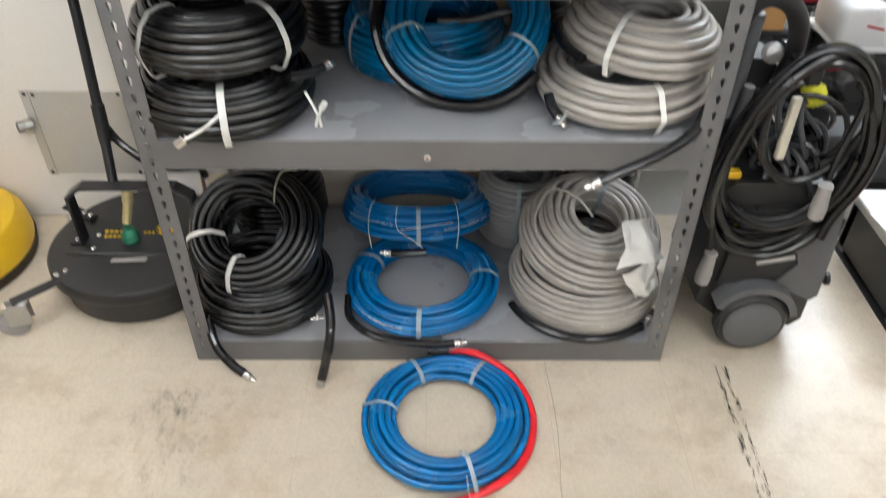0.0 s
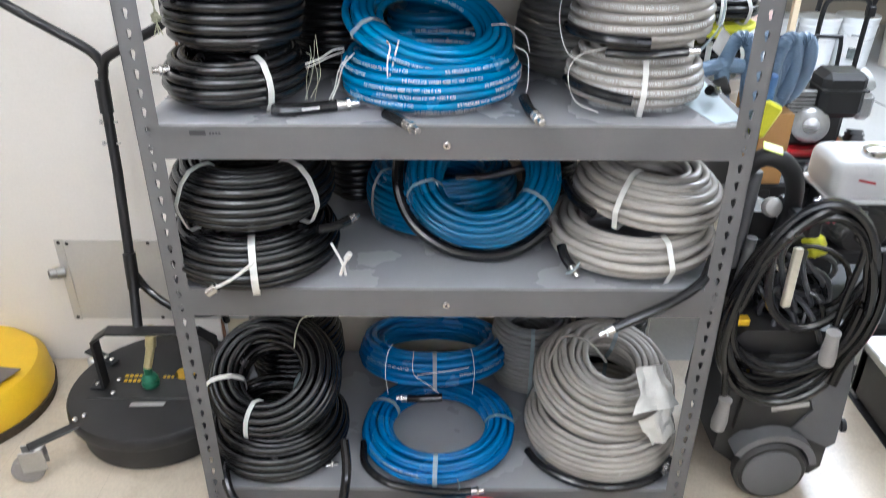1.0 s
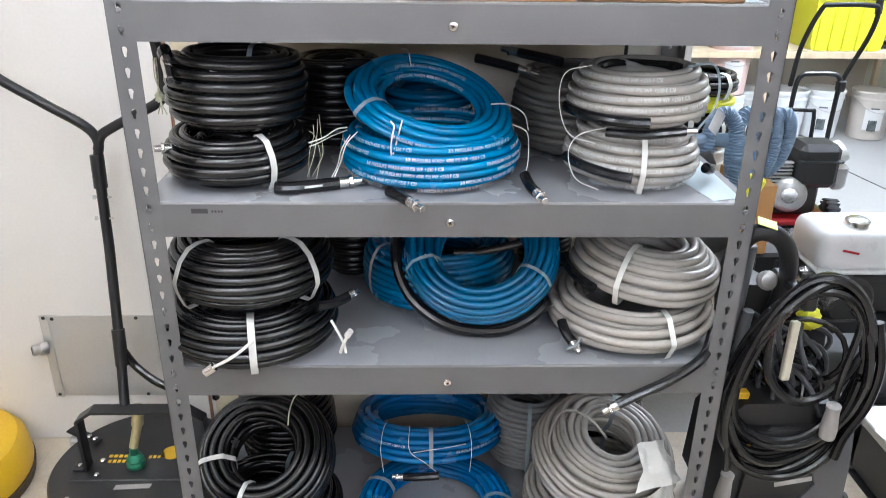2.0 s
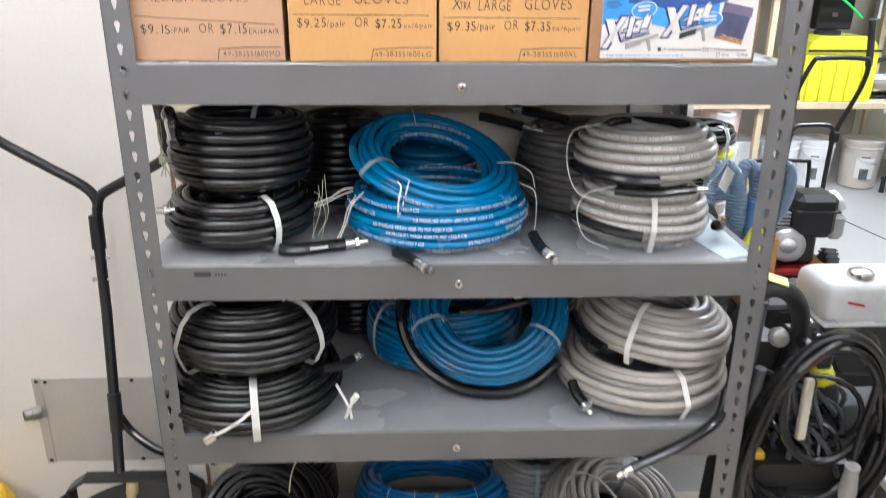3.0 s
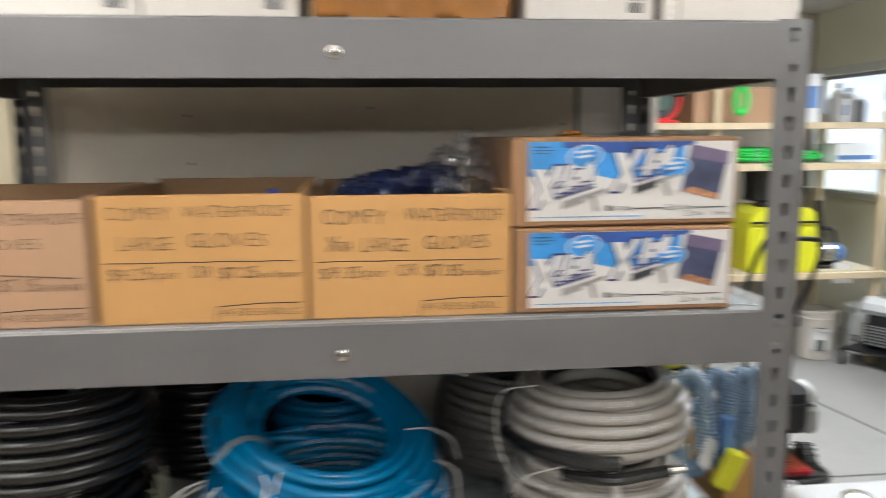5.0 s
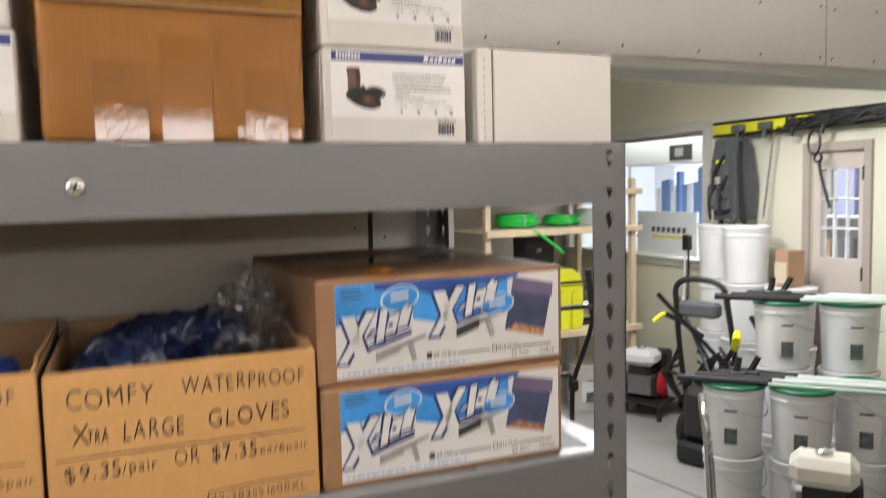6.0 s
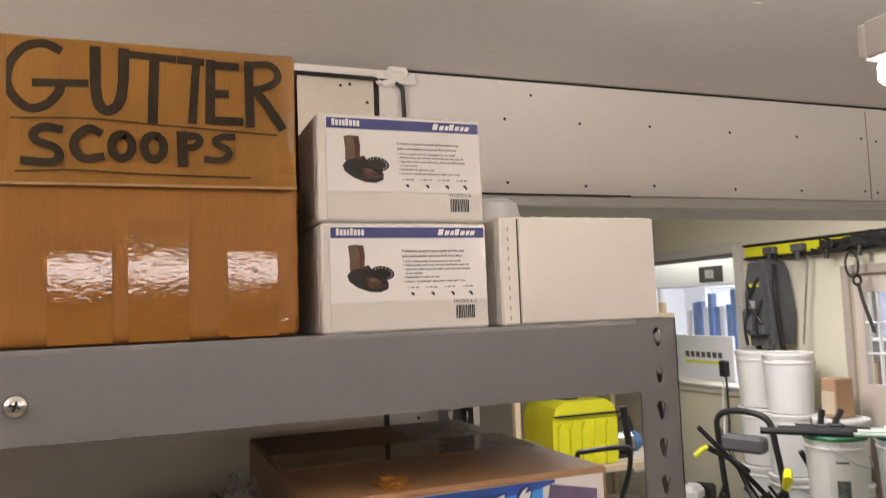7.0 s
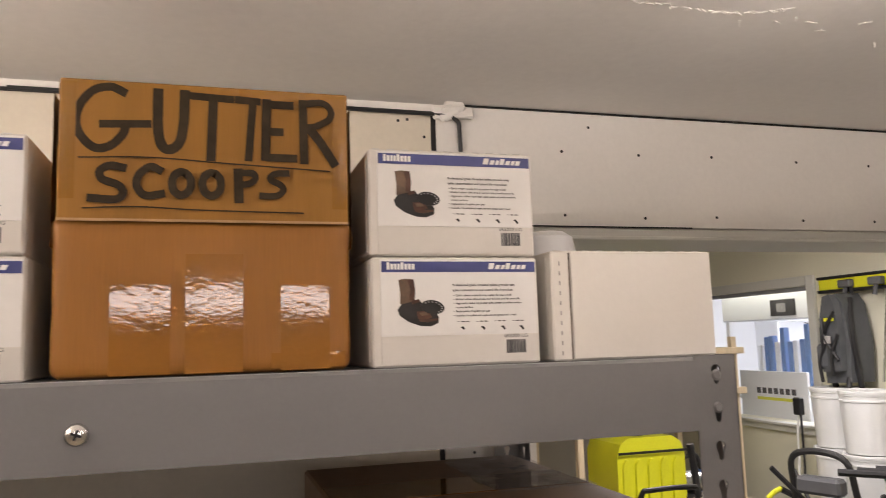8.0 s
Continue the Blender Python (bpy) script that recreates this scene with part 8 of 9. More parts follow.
def spill_tank(x, y, z, label):
    t = thing("yellow_tank", pose(x, y, z), label, "plastic tank")
    prof = [(-0.25, 0.0), (0.25, 0.0), (0.262, 0.05), (0.262, 0.33), (0.232, 0.41), (0.17, 0.45), (-0.17, 0.45), (-0.232, 0.41), (-0.262, 0.33), (-0.262, 0.05)]
    part("shell", G().prism(prof, 1, -0.02, 0.42), LEMON, t, "ribbed lemon-yellow shell")
    for k in range(5):
        part("rib", G().prism([(-0.235 + 0.096 * k, 0.0), (-0.165 + 0.096 * k, 0.0), (-0.172 + 0.096 * k, 0.27), (-0.19 + 0.096 * k, 0.31), (-0.205 + 0.096 * k, 0.31), (-0.228 + 0.096 * k, 0.27)], 1, -0.045, -0.018), LEMON, t)
    part("cap", G().lathe([(0.09, 0.445), (0.09, 0.475), (0.07, 0.482), (0.001, 0.482)], 22, pose(-0.05, 0.15, 0)), BLACK_PLASTIC, t, "black screw cap")
    part("strap", G().box(-0.267, 0.267, -0.052, -0.046, 0.345, 0.362, 0.002), BLACK_PLASTIC, t, "black strap")
    return t


spill_tank(3.58, 4.12, 0.684, "lemon-yellow ribbed plastic tank on the storage shelf")
bx = thing("black_crate", pose(3.58, 4.38, 1.166), "black plastic tool case on top of the yellow tank", "case")
part("case", G().box(-0.13, 0.13, -0.10, 0.10, 0.0, 0.22, 0.012), BLACK_PLASTIC, bx)
part("latch", G().box(-0.03, 0.01, -0.106, -0.099, 0.09, 0.12, 0.002), PALE_INK, bx)
rl = thing("hose_reel", pose(2.66, 4.20, 1.7255), "red hose reel with a dark hub on the upper board", "hose reel")
for y in (-0.06, 0.06):
    part("flange", G().tube([(0.135 * math.cos(a * 0.1963), y, 0.152 + 0.135 * math.sin(a * 0.1963)) for a in range(32)], 0.016, 8, closed=True), REEL_RED, rl, "red rim")
part("hub", G().lathe([(0.118, -0.05), (0.118, 0.05)], 28, pose(0, 0, 0.152, 90)), DARK_PLASTIC, rl, "dark wound hose")
part("hub_cap", G().lathe([(0.075, 0), (0.07, 0.014), (0.001, 0.018)], 24, pose(0, -0.066, 0.152, 90)), mat("green_hub", (0.05, 0.10, 0.08), 0.5), rl)
part("foot", G().box(-0.12, 0.12, -0.09, 0.09, 0.0, 0.02, 0.004), REEL_RED, rl)
part("crank", G().cyl((0.09, -0.08, 0.19), (0.17, -0.08, 0.20), 0.02, 0.02, 12, 0.003), BLACK_PLASTIC, rl)
bxx = thing("carton", pose(3.30, 4.30, 1.7255), "brown cardboard carton on the upper board", "cardboard box")
part("carton", G().box(-0.40, 0.42, -0.16, 0.22, 0.0, 0.24, 0.004), CARD_PINK, bxx)
part("tape", G().box(-0.40, 0.42, 0.0, 0.05, 0.2396, 0.2406), TAPE, bxx)
for x, y, z, R, n, lb in ((3.42, 4.36, 1.4455, 0.17, 5, "coil of bright green hose on the middle board"), (3.82, 4.38, 1.4455, 0.15, 4, "coil of bright green hose on the middle board")):
    hose_coil(x, y, z, R, 0.011, n, 3, GREEN_HOSE, lb, 70 + n, loose=1.6)
gh_ = thing("green_hose", pose(3.16, 4.02, 1.60), "bright green hose hanging from the shelf edge", "hose")
part("hose", G().tube(curve([(0.0, 0.02, 0.36), (-0.03, -0.01, 0.28), (-0.02, -0.02, 0.20), (0.03, -0.02, 0.20), (0.05, -0.01, 0.30), (0.03, 0.02, 0.37)], 8), 0.02, 10), GREEN_HOSE, gh_)
part("tail", G().tube(curve([(0.20, -0.01, -0.15), (0.32, -0.05, -0.24), (0.42, -0.08, -0.33)], 8), 0.008, 8), GREEN_HOSE, gh_)
pb = thing("white_box", pose(4.10, 4.30, 1.4455), "white and blue printed box on the middle board", "box")
part("carton", G().box(-0.13, 0.15, -0.14, 0.12, 0, 0.13, 0.003), SHOP_WHITE, pb)
part("band", G().box(-0.13, 0.15, -0.1412, -0.1398, 0.02, 0.05), SHOP_BLUE, pb)
pm = thing("transfer_pump", pose(3.98, 4.24, 0.6845), "small blue and black transfer pump on the storage shelf", "pump")
part("motor", G().cyl((-0.10, 0, 0.10), (0.06, 0, 0.10), 0.075, 0.075, 20, 0.01), STEEL, pm, "bright motor housing")
part("pump_head", G().cyl((0.06, 0, 0.10), (0.13, 0, 0.10), 0.085, 0.06, 18, 0.01), SHOP_BLUE, pm, "blue pump head")
part("foot", G().box(-0.10, 0.12, -0.07, 0.07, 0, 0.025, 0.004), BLACK_PLASTIC, pm)
part("handle", G().tube(curve([(-0.08, 0, 0.17), (-0.06, 0, 0.26), (0.04, 0, 0.28), (0.08, 0, 0.17)], 6), 0.016, 8), BLACK_PLASTIC, pm)
part("tag", G().box(-0.005, 0.14, -0.12, -0.118, -0.10, 0.05), WHITE_PRINT, pm, "white hanging tag")
hose_coil(1.62, 1.54, 0.736, 0.16, 0.013, 5, 3, BLACK_HOSE, "coil of black hose with white ties on a pail", 80, straps=(-60, -110), strap_w=0.02)
hose_coil(1.62, 1.54, 0.872, 0.165, 0.013, 2, 3, LEMON, "coil of yellow hose on black coils", 81)
hose_coil(1.62, 1.54, 0.930, 0.155, 0.012, 4, 3, BLACK_HOSE, "coil of black hose with white ties on a yellow coil", 82, straps=(-60, -100), strap_w=0.02)
for k in range(2):
    pail(1.62, 1.54, 0.3675 * k, PAIL, "white plastic pail stacked behind the shelving under hose coils", "pails behind the shelving", yaw=30 * k)
rb = thing("red_carton", pose(2.30, 4.25, 0.6845), "plain red carton on the low board", "box")
part("carton", G().box(-0.2, 0.14, -0.14, 0.12, 0.11, 0.35, 0.004), REEL_RED, rb)
part("base", G().box(-0.2, 0.14, -0.14, 0.12, 0.0, 0.109, 0.004), CARD, rb)

rc = random.Random(9)
for k in range(7):
    x, y, h = 3.70 + 0.095 * k, 4.30 + rc.uniform(-0.10, 0.16), rc.uniform(0.16, 0.36)
    m_ = (PALE_INK, SHOP_WHITE, MID_PLASTIC, PALE_INK, SHOP_WHITE, PALE_INK, MID_PLASTIC)[k]
    if k % 3 == 1:
        t = thing("carton", pose(x, y, 1.7255, 0, 0, rc.uniform(-20, 20)), "pale carton among bottles on the top board", "carton")
        part("carton", G().box(-0.05, 0.05, -0.06, 0.06, 0, h, 0.003), m_, t)
        part("label", G().box(-0.035, 0.035, -0.0615, -0.0595, h * 0.3, h * 0.75), SHOP_BLUE, t, "blue label")
    else:
        t = thing("bottle", pose(x, y, 1.7255), "grey plastic bottle on the top board", "bottle", "bottles on the top board")
        part("body", G().lathe([(0.040, 0.0), (0.046, 0.006), (0.046, h * 0.66), (0.036, h * 0.78), (0.016, h * 0.86), (0.016, h * 0.90)], 18), m_, t)
        part("cap", G().lathe([(0.019, h * 0.88), (0.019, h), (0.001, h)], 14), DARK_PLASTIC if k % 2 else WHITE_PRINT, t)

# window, door and what hangs on the wall
wf = new("window_1")
tagged(wf, "wide shop window with a pale painted frame", "window", kind="structure")
for y0, y1, z0, z1 in ((win_y0 - 0.07, win_y0, win_z0 - 0.02, win_z1 + 0.07), (win_y1, win_y1 + 0.07, win_z0 - 0.02, win_z1 + 0.07), (win_y0, win_y1, win_z1, win_z1 + 0.07), (win_y0 - 0.09, win_y1 + 0.09, win_z0 - 0.065, win_z0 - 0.021)):
    part("window_frame", G().box(BX - 0.028, BX - 0.0005, y0, y1, z0, z1, 0.004), FRAME_PAINT, wf)
part("window_sill", G().box(BX - 0.05, BX + 0.02, win_y0 - 0.09, win_y1 + 0.09, win_z0 - 0.02, win_z0 + 0.001, 0.004), FRAME_PAINT, wf)
for y0, y1, z0, z1 in ((win_y0, win_y0 + 0.03, win_z0, win_z1), (win_y1 - 0.03, win_y1, win_z0, win_z1), (win_y0, win_y1, win_z1 - 0.03, win_z1)):
    part("sash", G().box(BX + 0.03, BX + 0.07, y0, y1, z0, z1, 0.003), mat("dark_sash", (0.30, 0.31, 0.33), 0.5), wf)
pane = part("pane", G().box(BX + 0.045, BX + 0.051, win_y0 + 0.03, win_y1 - 0.03, win_z0, win_z1 - 0.03), GLASS, wf)
pane.visible_shadow = False
# the bright shop seen through the window
setting("wall_shop", G().box(7.2, 7.3, 0.5, 7.6, 0, 2.9), SHOP_WHITE, "bright white far wall of the shop", "wall")
setting("wall_shop_side", G().box(BX + 0.14, 7.3, 7.5, 7.6, 0, 2.9), SHOP_WHITE, "white side wall of the shop", "wall")
setting("wall_shop_side_b", G().box(BX + 0.14, 7.3, 0.5, 0.6, 0, 2.9), SHOP_WHITE, "white side wall of the shop", "wall")
setting("ceiling_shop", G().box(BX + 0.1, 7.3, 0.5, 7.6, 2.9, 3.0), SHOP_WHITE, "white ceiling of the shop", "ceiling")
setting("floor_shop", G().box(BX + 0.1, 7.3, 0.5, 7.6, -0.1, -0.005), CONCRETE, "pale floor of the shop", "floor")
un = thing("display_unit", pose(5.25, 4.60, 0), "white display unit with a dark control panel", "display unit")
part("cabinet", G().box(-0.2, 0.2, -0.62, 0.62, 1.92, 2.30, 0.01), SHOP_WHITE, un)
part("board", G().box(-0.2, 0.2, -0.62, 0.62, 1.27, 1.30, 0.004), SHOP_WHITE, un)
part("dark_panel", G().box(-0.212, -0.199, -0.30, -0.02, 1.95, 2.08, 0.004), BLACK_PLASTIC, un, "dark control panel")
part("screen", G().box(-0.216, -0.2115, -0.20, -0.10, 1.98, 2.05), PALE_INK, un)
part("upright", G().box(-0.18, -0.14, 0.56, 0.60, 0, 1.9195, 0.004), SHOP_WHITE, un)
part("upright", G().box(-0.18, -0.14, -0.60, -0.56, 0, 1.9195, 0.004), SHOP_WHITE, un)
sg = thing("sign_board", pose(4.90, 4.42, 1.20), "white sign board with black bars over a yellow line", "sign")
part("board", G().box(-0.012, 0.012, -0.36, 0.40, -0.06, 0.32, 0.003), SHOP_WHITE, sg)
bars = G()
for k in range(7):
    bars.box(-0.0135, -0.0122, 0.20 - 0.065 * k - 0.045, 0.20 - 0.065 * k, 0.145, 0.19)
part("lettering_bars", bars, TAG, sg, smooth=0)
part("yellow_line", G().box(-0.0136, -0.0122, -0.24, 0.20, 0.095, 0.118), LEMON, sg)
rng = random.Random(15)
for k in range(13):
    y, h = 4.12 + 0.07 * k + rng.uniform(-0.01, 0.01), rng.uniform(0.40, 0.58)
    g = G().box(-0.03, 0.03, -0.026, 0.026, 0, h, 0.006)
    whole("display_item", g, SHOP_BLUE if k % 3 else SHOP_WHITE, "tall blue packet standing on the display unit", "packet", group="shop packets", m=pose(5.25, y, 1.301))
shelf2 = thing("shop_shelf", pose(6.3, 4.5, 0), "white shop shelf with packets", "shelving")
for z in (0.5, 0.9, 1.3, 1.95):
    part("board", G().box(-0.2, 0.25, -1.3, 1.3, z - 0.03, z, 0.003), SHOP_WHITE, shelf2)
for y in (-1.3, 1.27):
    part("side", G().box(-0.2, 0.25, y, y + 0.03, 0, 2.0, 0.003), SHOP_WHITE, shelf2)
for k in range(12):
    y, h = 3.5 + 0.17 * k + rng.uniform(-0.03, 0.03), rng.uniform(0.12, 0.28)
    g = G().box(-0.07, 0.07, -0.06, 0.06, 0, h, 0.006)
    whole("display_item", g, (SHOP_WHITE, SHOP_BLUE, MID_PLASTIC, CARD)[k % 4], "small carton standing on the shop shelf", "carton", group="shop packets", m=pose(6.3, y, 1.951 if k % 2 else 0.901))

rack = thing("shop_shelf", pose(5.5, 3.28, 0), "narrow white shop rack with dark and lilac packets", "shelving")
for z in (0.80, 1.12, 1.50, 2.0):
    part("board", G().box(-0.12, 0.16, -0.42, 0.36, z - 0.02, z, 0.003), SHOP_WHITE, rack)
for y in (-0.42, 0.34):
    part("side", G().box(-0.12, 0.16, y, y + 0.02, 0, 2.0, 0.003), SHOP_WHITE, rack)
part("back", G().box(0.161, 0.17, -0.42, 0.36, 0.5, 2.0), PALE_INK, rack)
LILAC = mat("lilac_packet", (0.34, 0.36, 0.62), 0.5, 0, 6, 0.15, 60, 0.0)
for z, hues in ((0.801, (MID_PLASTIC, CARD, BLACK_PLASTIC, MID_PLASTIC)), (1.121, (BLACK_PLASTIC, MID_PLASTIC, CARD_PINK, BLACK_PLASTIC)), (1.501, (LILAC, LILAC, PALE_INK, LILAC))):
    for k, m_ in enumerate(hues):
        whole("display_item", G().box(-0.06, 0.06, -0.07, 0.07, 0, rng.uniform(0.18, 0.28) + (0.12 if z > 1.4 else 0), 0.006), m_, "packet standing on the narrow shop rack", "packet", group="shop packets", m=pose(5.5, 2.97 + 0.19 * k, z))

dr = new("door_1")
tagged(dr, "narrow taupe door with a nine-pane window", "door", kind="structure")
lit = (door_y0 + 0.055, door_y1 - 0.055, 1.27, 1.82)
lf = G()
lf.box(BX + 0.02, BX + 0.06, door_y0, lit[0], 0.01, door_z1).box(BX + 0.02, BX + 0.06, lit[1], door_y1, 0.01, door_z1)
lf.box(BX + 0.02, BX + 0.06, lit[0], lit[1], 0.01, lit[2]).box(BX + 0.02, BX + 0.06, lit[0], lit[1], lit[3], door_z1)
part("leaf", lf, DOOR_PAINT, dr, smooth=0)
for y0, y1, z0, z1 in ((door_y0 - 0.055, door_y0 - 0.001, 0, door_z1 + 0.055), (door_y1 + 0.001, door_y1 + 0.055, 0, door_z1 + 0.055), (door_y0 - 0.001, door_y1 + 0.001, door_z1 + 0.001, door_z1 + 0.055)):
    part("door_frame", G().box(BX - 0.02, BX + 0.019, y0, y1, z0, z1, 0.003), FRAME_TAUPE, dr)
for k in (1, 2):
    y = lit[0] + (lit[1] - lit[0]) * k / 3
    z = lit[2] + (lit[3] - lit[2]) * k / 3
    part("glazing_bar", G().box(BX + 0.028, BX + 0.052, y - 0.007, y + 0.007, lit[2], lit[3], 0.002), SHOP_WHITE, dr)
    part("glazing_bar", G().box(BX + 0.029, BX + 0.051, lit[0], lit[1], z - 0.007, z + 0.007, 0.002), SHOP_WHITE, dr)
for i in range(3):
    for j in range(3):
        y0, z0 = lit[0] + (lit[1] - lit[0]) * i / 3, lit[2] + (lit[3] - lit[2]) * j / 3
        p = part("pane", G().box(BX + 0.038, BX + 0.042, y0 + 0.008, y0 + (lit[1] - lit[0]) / 3 - 0.008, z0 + 0.008, z0 + (lit[3] - lit[2]) / 3 - 0.008), GLASS, dr)
        p.visible_shadow = False
part("door_handle", G().cyl((BX + 0.02, door_y1 - 0.04, 1.0), (BX - 0.03, door_y1 - 0.04, 1.0), 0.014, 0.02, 14, 0.004), ZINC, dr)
for z in (0.3, 1.15, 1.75):
    part("hinge", G().cyl((BX - 0.022, door_y0 - 0.004, z), (BX - 0.022, door_y0 - 0.004, z + 0.08), 0.006, 0.006, 8), DARK_PLASTIC, dr)

rk = thing("wand_rack", pose(BX - 0.06, 2.9, 2.125), "yellow and black wall rail hung with wands and cables", "wall rack")
part("rail", G().box(-0.02, 0.02, -0.80, 0.68, -0.035, 0.035, 0.004), LEMON, rk, "yellow rail")
for z in (-0.045, 0.045):
    part("edge_bar", G().box(-0.026, 0.0595, -0.85, 0.69, z - 0.009, z + 0.009, 0.002), BLACK_PAINT, rk)
for k in range(18):
    y0 = rng.uniform(-0.5, 0.10)
    part("cable", G().tube(curve([(-0.035, y0, rng.uniform(-0.03, 0.05)), (-0.05, y0 - 0.12, rng.uniform(-0.05, 0.04)), (-0.05, y0 - 0.25, rng.uniform(-0.06, 0.03)), (-0.035, y0 - 0.38, rng.uniform(-0.03, 0.05))], 6), rng.uniform(0.006, 0.011), 7), BLACK_PLASTIC, rk)
for y in (0.42, 0.18, -0.05, -0.28):
    part("gun", G().box(-0.07, -0.02, y - 0.05, y + 0.05, -0.03, 0.02, 0.008).tube([(-0.045, y, -0.02), (-0.05, y + 0.015, -0.09)], 0.014, 8), MID_PLASTIC if y > 0 else DARK_PLASTIC, rk)
part("wand", G().tube([(-0.03, 0.12, -0.06), (-0.035, 0.20, -0.62)], 0.007, 8), STEEL, rk, "bare metal wand")
part("loop", G().tube([(-0.035, -0.20 + 0.045 * math.cos(a * 0.393), -0.14 + 0.075 * math.sin(a * 0.393)) for a in range(16)], 0.007, 7, closed=True), BLACK_PLASTIC, rk)
part("strap", G().tube(curve([(-0.035, -0.235, -0.25), (-0.035, -0.26, -0.36), (-0.035, -0.32, -0.54)], 6), 0.010, 7).tube([(-0.035, -0.23 + 0.026 * math.cos(a * 0.52), -0.235 + 0.028 * math.sin(a * 0.52)) for a in range(12)], 0.008, 6, closed=True), BLACK_PLASTIC, rk, "hanging spring hook")
bp_ = thing("backpack_vacuum", pose(BX - 0.15, 3.31, 1.44), "grey backpack vacuum hanging from the rail", "backpack")
prof = [(-0.10, 0.06), (0.10, 0.05), (0.115, 0.22), (0.09, 0.46), (0.045, 0.60), (-0.03, 0.615), (-0.075, 0.55), (-0.115, 0.30)]
part("body", G().prism(prof, 0, -0.08, 0.10), GREY_BAGM, bp_, "grey fabric body")
part("front_pocket", G().prism([(u * 0.72, 0.08 + v * 0.86) for u, v in prof], 0, -0.13, -0.078), GREY_BAGM, bp_)
part("badge", G().box(-0.134, -0.1295, -0.05, 0.03, 0.44, 0.462), LEMON, bp_, "small yellow badge")
part("pocket", G().box(-0.15, -0.10, 0.03, 0.11, 0.14, 0.30, 0.02), GREY_BAGM, bp_)
for s in (-1, 1):
    part("strap", G().tube(curve([(0.0, s * 0.06, 0.58), (-0.06, s * 0.115, 0.40), (-0.05, s * 0.125, 0.20), (0.0, s * 0.10, -0.02), (0.0, s * 0.12, -0.06)], 6), 0.018, 8), BLACK_PLASTIC, bp_, "black shoulder strap")
for k, (y0, y1, z0, z1) in enumerate(((-0.06, 0.05, 0.50, 0.26), (0.05, -0.07, 0.46, 0.20), (-0.08, -0.02, 0.36, 0.10), (0.03, 0.07, 0.30, 0.06))):
    part("harness", G().tube(curve([(-0.137, y0, z0), (-0.150, (y0 + y1) / 2 + 0.02, (z0 + z1) / 2), (-0.139, y1, z1)], 6), 0.011, 7), BLACK_PLASTIC, bp_, "black harness strap")
part("buckle", G().box(-0.158, -0.142, -0.03, 0.02, 0.30, 0.35, 0.004), PALE_INK, bp_, "pale buckle")
part("hose", G().tube(curve([(-0.06, -0.07, 0.10), (-0.12, -0.09, -0.02), (-0.10, 0.02, -0.08), (-0.05, 0.07, -0.03)], 7), 0.017, 8), BLACK_PLASTIC, bp_)
part("hanger", G().tube(curve([(0.05, -0.03, 0.60), (0.07, 0.0, 0.70), (0.05, 0.03, 0.60)], 8), 0.012, 8), BLACK_PLASTIC, bp_)
cb = thing("power_cable", pose(BX - 0.02, 3.90, 1.25), "black plug and cable hanging below the window", "cable")
part("cable", G().tube(curve([(-0.02, 0.0, 0.06), (-0.03, -0.02, -0.05), (-0.10, -0.10, -0.22), (-0.28, -0.30, -0.36), (-0.50, -0.50, -0.42)], 8), 0.008, 8), BLACK_PLASTIC, cb)
part("cable", G().tube(curve([(-0.02, 0.0, 0.03), (-0.05, 0.0, -0.12), (-0.18, -0.14, -0.33), (-0.40, -0.36, -0.50)], 8), 0.008, 8), mat("white_cable", (0.7, 0.7, 0.66), 0.5), cb)
part("plug", G().box(-0.05, -0.002, -0.035, 0.035, -0.01, 0.11, 0.008), BLACK_PLASTIC, cb)
sw = thing("wall_switch", pose(BX - 0.001, 3.66, 1.80), "small black switch on a thin wire", "switch")
part("switch", G().box(-0.02, 0, -0.012, 0.012, -0.04, 0.03, 0.004), BLACK_PLASTIC, sw)
part("wire", G().tube(curve([(-0.005, 0.0, 0.03), (-0.005, 0.06, 0.055), (-0.005, 0.16, 0.085)], 5), 0.0025, 5), BLACK_PLASTIC, sw)

# stacked pails along the wall
for i, (x, y, n) in enumerate(((4.40, 3.04, 4), (4.47, 3.35, 4), (4.46, 2.73, 3))):
    for k in range(n):
        pail(x, y, 0.3675 * k, PAIL, "white plastic pail in a tall stack by the wall", "stacked white pails", yaw=40 * k)
cbx = thing("carton", pose(4.46, 2.74, 1.105), "small brown carton on a stack of pails", "cardboard box")
part("carton", G().box(-0.07, 0.07, -0.05, 0.05, 0, 0.22, 0.004), CARD_PINK, cbx)
part("label", G().box(-0.0715, -0.0695, -0.04, 0.05, 0.02, 0.15), mat("pale_label", (0.55, 0.48, 0.36), 0.6), cbx)
for x, y, n in ((3.52, 2.22, 2), (3.74, 1.99, 2), (4.05, 1.88, 2), (4.00, 2.36, 3), (4.25, 2.14, 3)):
    for k in range(n):
        pail(x, y, 0.3675 * k, PAIL, "white plastic pail with a green lid" if k == n - 1 else "white plastic pail under a stacked pail", "green-lidded pails", lid=LID_GREEN if k == n - 1 else PAIL, tag_angle=-150 if k == n - 1 else None, yaw=12 * k)


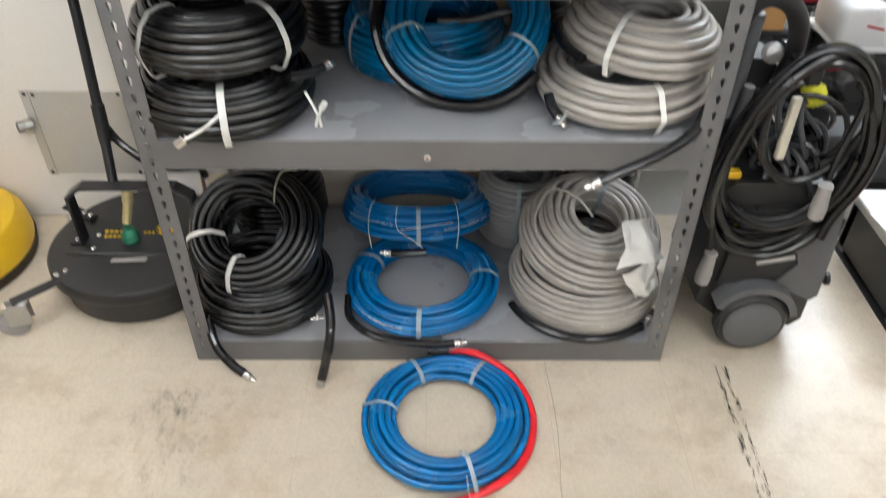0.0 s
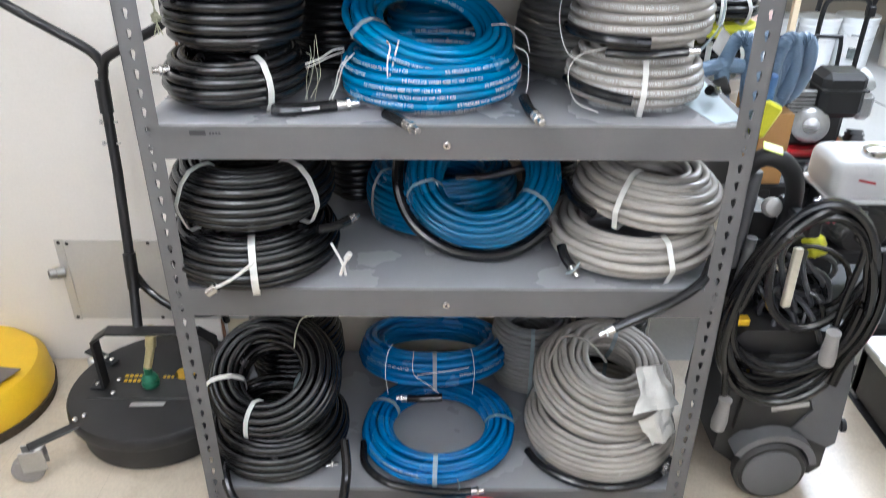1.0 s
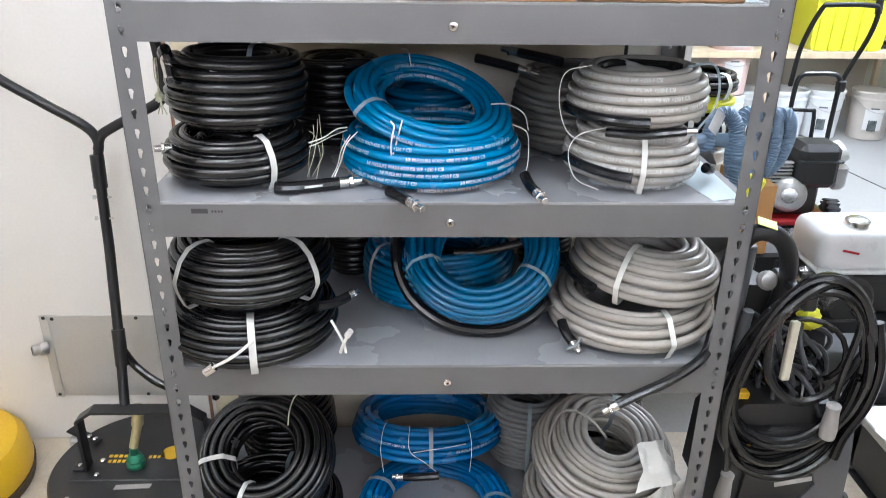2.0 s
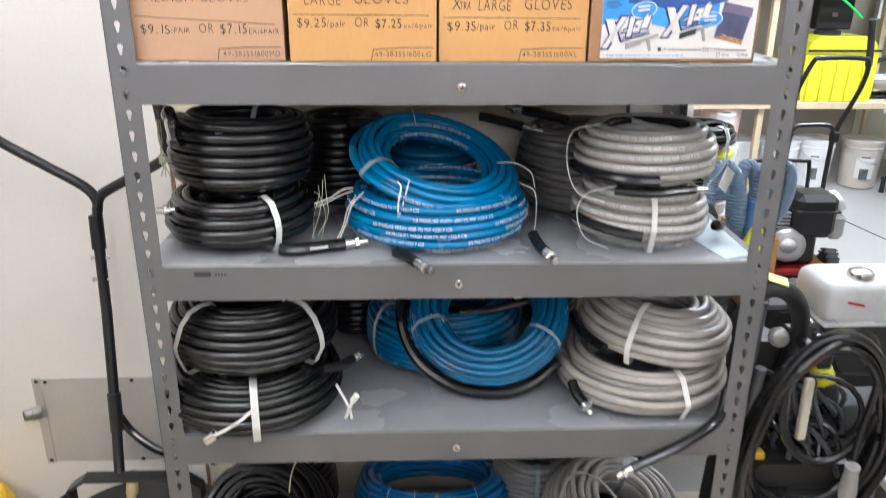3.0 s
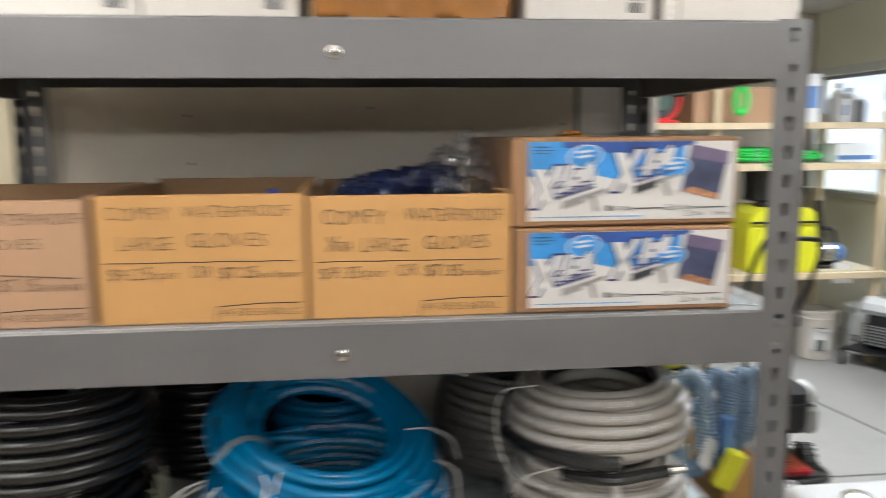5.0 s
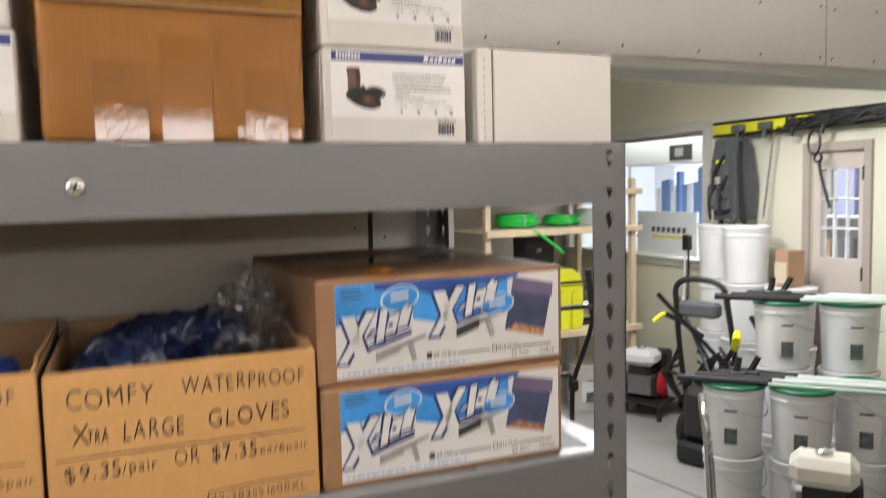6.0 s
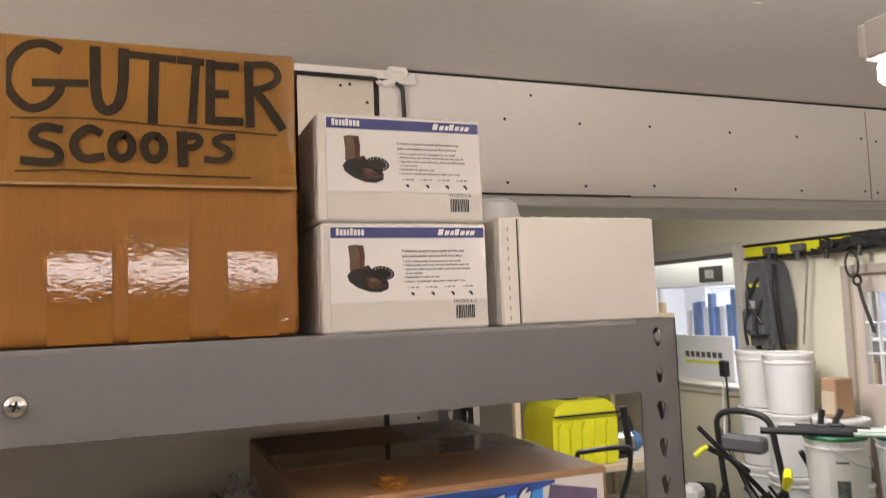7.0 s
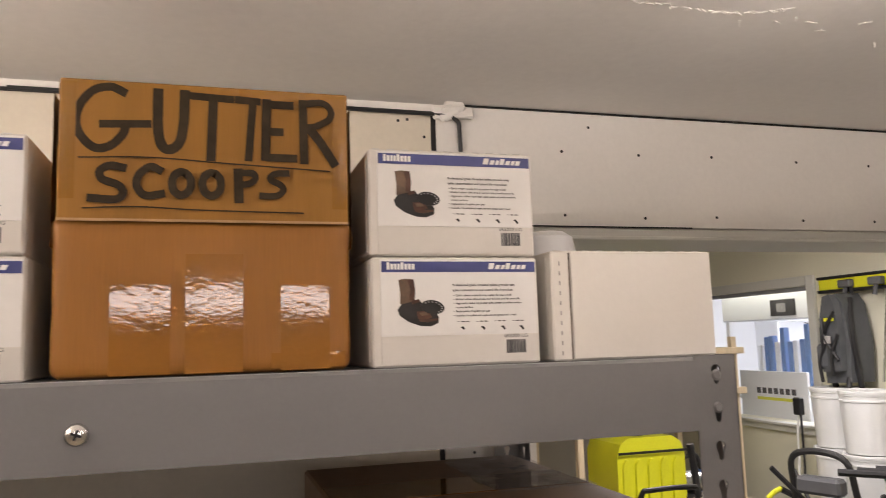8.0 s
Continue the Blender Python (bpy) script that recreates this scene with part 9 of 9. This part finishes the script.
def squeegee(x, y, z, yaw, label, n):
    t = thing("pole_bundle", pose(x, y, z, 0, 0, yaw), label, "poles")
    rp = random.Random(n)
    for k in range(n):
        o, d, up_ = 0.032 * k - 0.06, rp.uniform(-0.05, 0.05), 0.012 + 0.012 * (k % 2)
        end = 0.86 + rp.uniform(0.0, 0.22)
        part("pole", G().tube([(0.20 + 0.03 * k, o, up_), (end, o + d, up_)], 0.0105, 8), PAIL if k % 3 else mat("pale_green_pole", (0.5, 0.66, 0.55), 0.4), t, "pale pole")
        part("end_cap", G().cyl((end, o + d, up_), (end + 0.07, o + d * 1.08, up_), 0.0135, 0.012, 8), BLACK_PLASTIC, t)
        if k % 2 == 0:
            part("grip", G().tube([(-0.22 + 0.04 * k, o * 1.3, up_ + 0.008), (0.21 + 0.03 * k, o, up_ + 0.004)], 0.018, 8), BLACK_PLASTIC, t, "black rubber grip")
    for u, v, lean in ((0.06, 0.02, 0.015), (0.12, 0.05, 0.045)):
        part("trigger", G().tube([(u, v, 0.03), (u + lean, v + 0.01, 0.12)], 0.016, 8).box(u - 0.03, u + 0.05, v - 0.02, v + 0.02, 0.015, 0.05, 0.008), BLACK_PLASTIC, t, "black trigger grip")
    return t


squeegee(3.47, 2.24, 0.7365, -46, "bundle of pale poles with black grips across the pails", 7)
squeegee(3.88, 2.42, 1.104, -48, "bundle of pale poles with black grips on green lids", 6)

# wheeled machines in the back room
engine_machine(4.36, 4.02, 30, "small washer with a white tank and red engine by the window", TANK_WHITE, 0.50, 5, red=True, handle=False)
mf = thing("electric_washer", pose(4.05, 2.95, 0, 0, 0, 200), "black-framed pressure washer with folded handle and lance", "pressure washer")
part("frame", G().tube(curve([(-0.2, -0.17, 0.10), (0.0, -0.17, 0.35), (0.12, -0.16, 0.80), (0.16, -0.12, 0.98), (0.16, 0.12, 0.98), (0.12, 0.16, 0.80), (0.0, 0.17, 0.35), (-0.2, 0.17, 0.10)], 7), 0.016, 10), DARK_PLASTIC, mf, "dark tube frame")
part("console", G().box(0.08, 0.17, -0.13, 0.10, 0.80, 0.88, 0.015), MID_PLASTIC, mf, "grey control head")
part("motor", G().box(-0.16, 0.14, -0.13, 0.13, 0.12, 0.42, 0.04), DARK_PLASTIC, mf)
part("lance", G().tube([(0.30, 0.28, 0.70), (0.0, 0.05, 0.52), (-0.30, -0.20, 0.22)], 0.014, 8), BLACK_PLASTIC, mf)
part("gun", G().tube(curve([(0.30, 0.28, 0.70), (0.38, 0.33, 0.78), (0.45, 0.36, 0.76)], 6), 0.022, 8), LEMON, mf, "yellow trigger grip")
for k in range(4):
    part("hose", G().tube(curve([(0.10, -0.16, 0.62 - 0.05 * k), (0.02, -0.26 - 0.02 * k, 0.45), (-0.05, -0.20, 0.28), (0.05, -0.05, 0.42 + 0.03 * k), (0.12, 0.10, 0.62)], 8), 0.009, 7), BLACK_PLASTIC, mf)
for s in (-1, 1):
    part("wheel", G().lathe([(0.03, -0.025), (0.10, -0.028), (0.118, -0.012), (0.118, 0.012), (0.10, 0.028), (0.03, 0.025)], 26, pose(-0.10, s * 0.21, 0.1185, 90)), RUBBER, mf, "black wheel")
part("foot", G().box(-0.22, 0.16, -0.15, 0.15, 0.0, 0.12, 0.02), BLACK_PLASTIC, mf)
for p0, p1, r_, m_, lb in (((-0.22, 0.16, 0.30), (0.26, -0.20, 0.92), 0.013, BLACK_PLASTIC, "black lance"), ((0.24, 0.22, 0.28), (-0.10, -0.28, 0.86), 0.011, DARK_PLASTIC, "dark tube"), ((-0.28, -0.22, 0.62), (0.02, -0.30, 0.78), 0.016, BLACK_PLASTIC, "black trigger gun"), ((0.02, -0.30, 0.78), (0.10, -0.33, 0.74), 0.013, LEMON, "yellow trigger"), ((-0.20, 0.25, 0.55), (-0.05, 0.20, 0.80), 0.014, BLACK_PLASTIC, "black grip")):
    part("lance", G().tube([p0, [(a + b) / 2 + 0.012 for a, b in zip(p0, p1)], p1], r_, 8), m_, mf, lb)
for k in range(3):
    part("hose", G().tube(curve([(-0.15, -0.18, 0.50 + 0.06 * k), (-0.25, -0.05, 0.38), (-0.18, 0.18, 0.30 + 0.05 * k), (0.05, 0.24, 0.45), (0.16, 0.12, 0.66 - 0.04 * k)], 8), 0.008, 7), BLACK_PLASTIC, mf)
mf.matrix_world = pose(4.02, 2.92, 0, 0, 0, 200) @ Matrix.Diagonal((1.08, 1.08, 1.17, 1))
engine_machine(3.35, 1.52, 40, "engine machine with a cream fuel tank and black filter box", mat("cream_tank", (0.72, 0.70, 0.60), 0.35, 0, 5, 0.04, 100, 0.02), 0.62, 6, red=True, handle=False)
ch = thing("hand_truck", pose(2.98, 1.80, 0, 0, 0, -40), "bent chrome handle of a wheeled cart", "cart")
part("handle", G().tube(curve([(0.02, -0.17, 0.10), (0.0, -0.17, 0.55), (-0.02, -0.15, 0.74), (-0.03, -0.08, 0.80), (-0.03, 0.08, 0.80), (-0.02, 0.15, 0.74), (0.0, 0.17, 0.55), (0.02, 0.17, 0.10)], 8), 0.017, 12), STEEL, ch, "bright bent tube handle")
part("plate", G().box(-0.18, 0.03, -0.2, 0.2, 0.0, 0.02, 0.004), ZINC, ch)
part("post", G().box(-0.02, 0.03, -0.18, 0.18, 0.02, 0.12, 0.006), BLACK_PAINT, ch)
engine_machine(4.20, 1.45, 100, "red engine machine with a white tank", TANK_WHITE, 0.74, 7, red=True, handle=False)
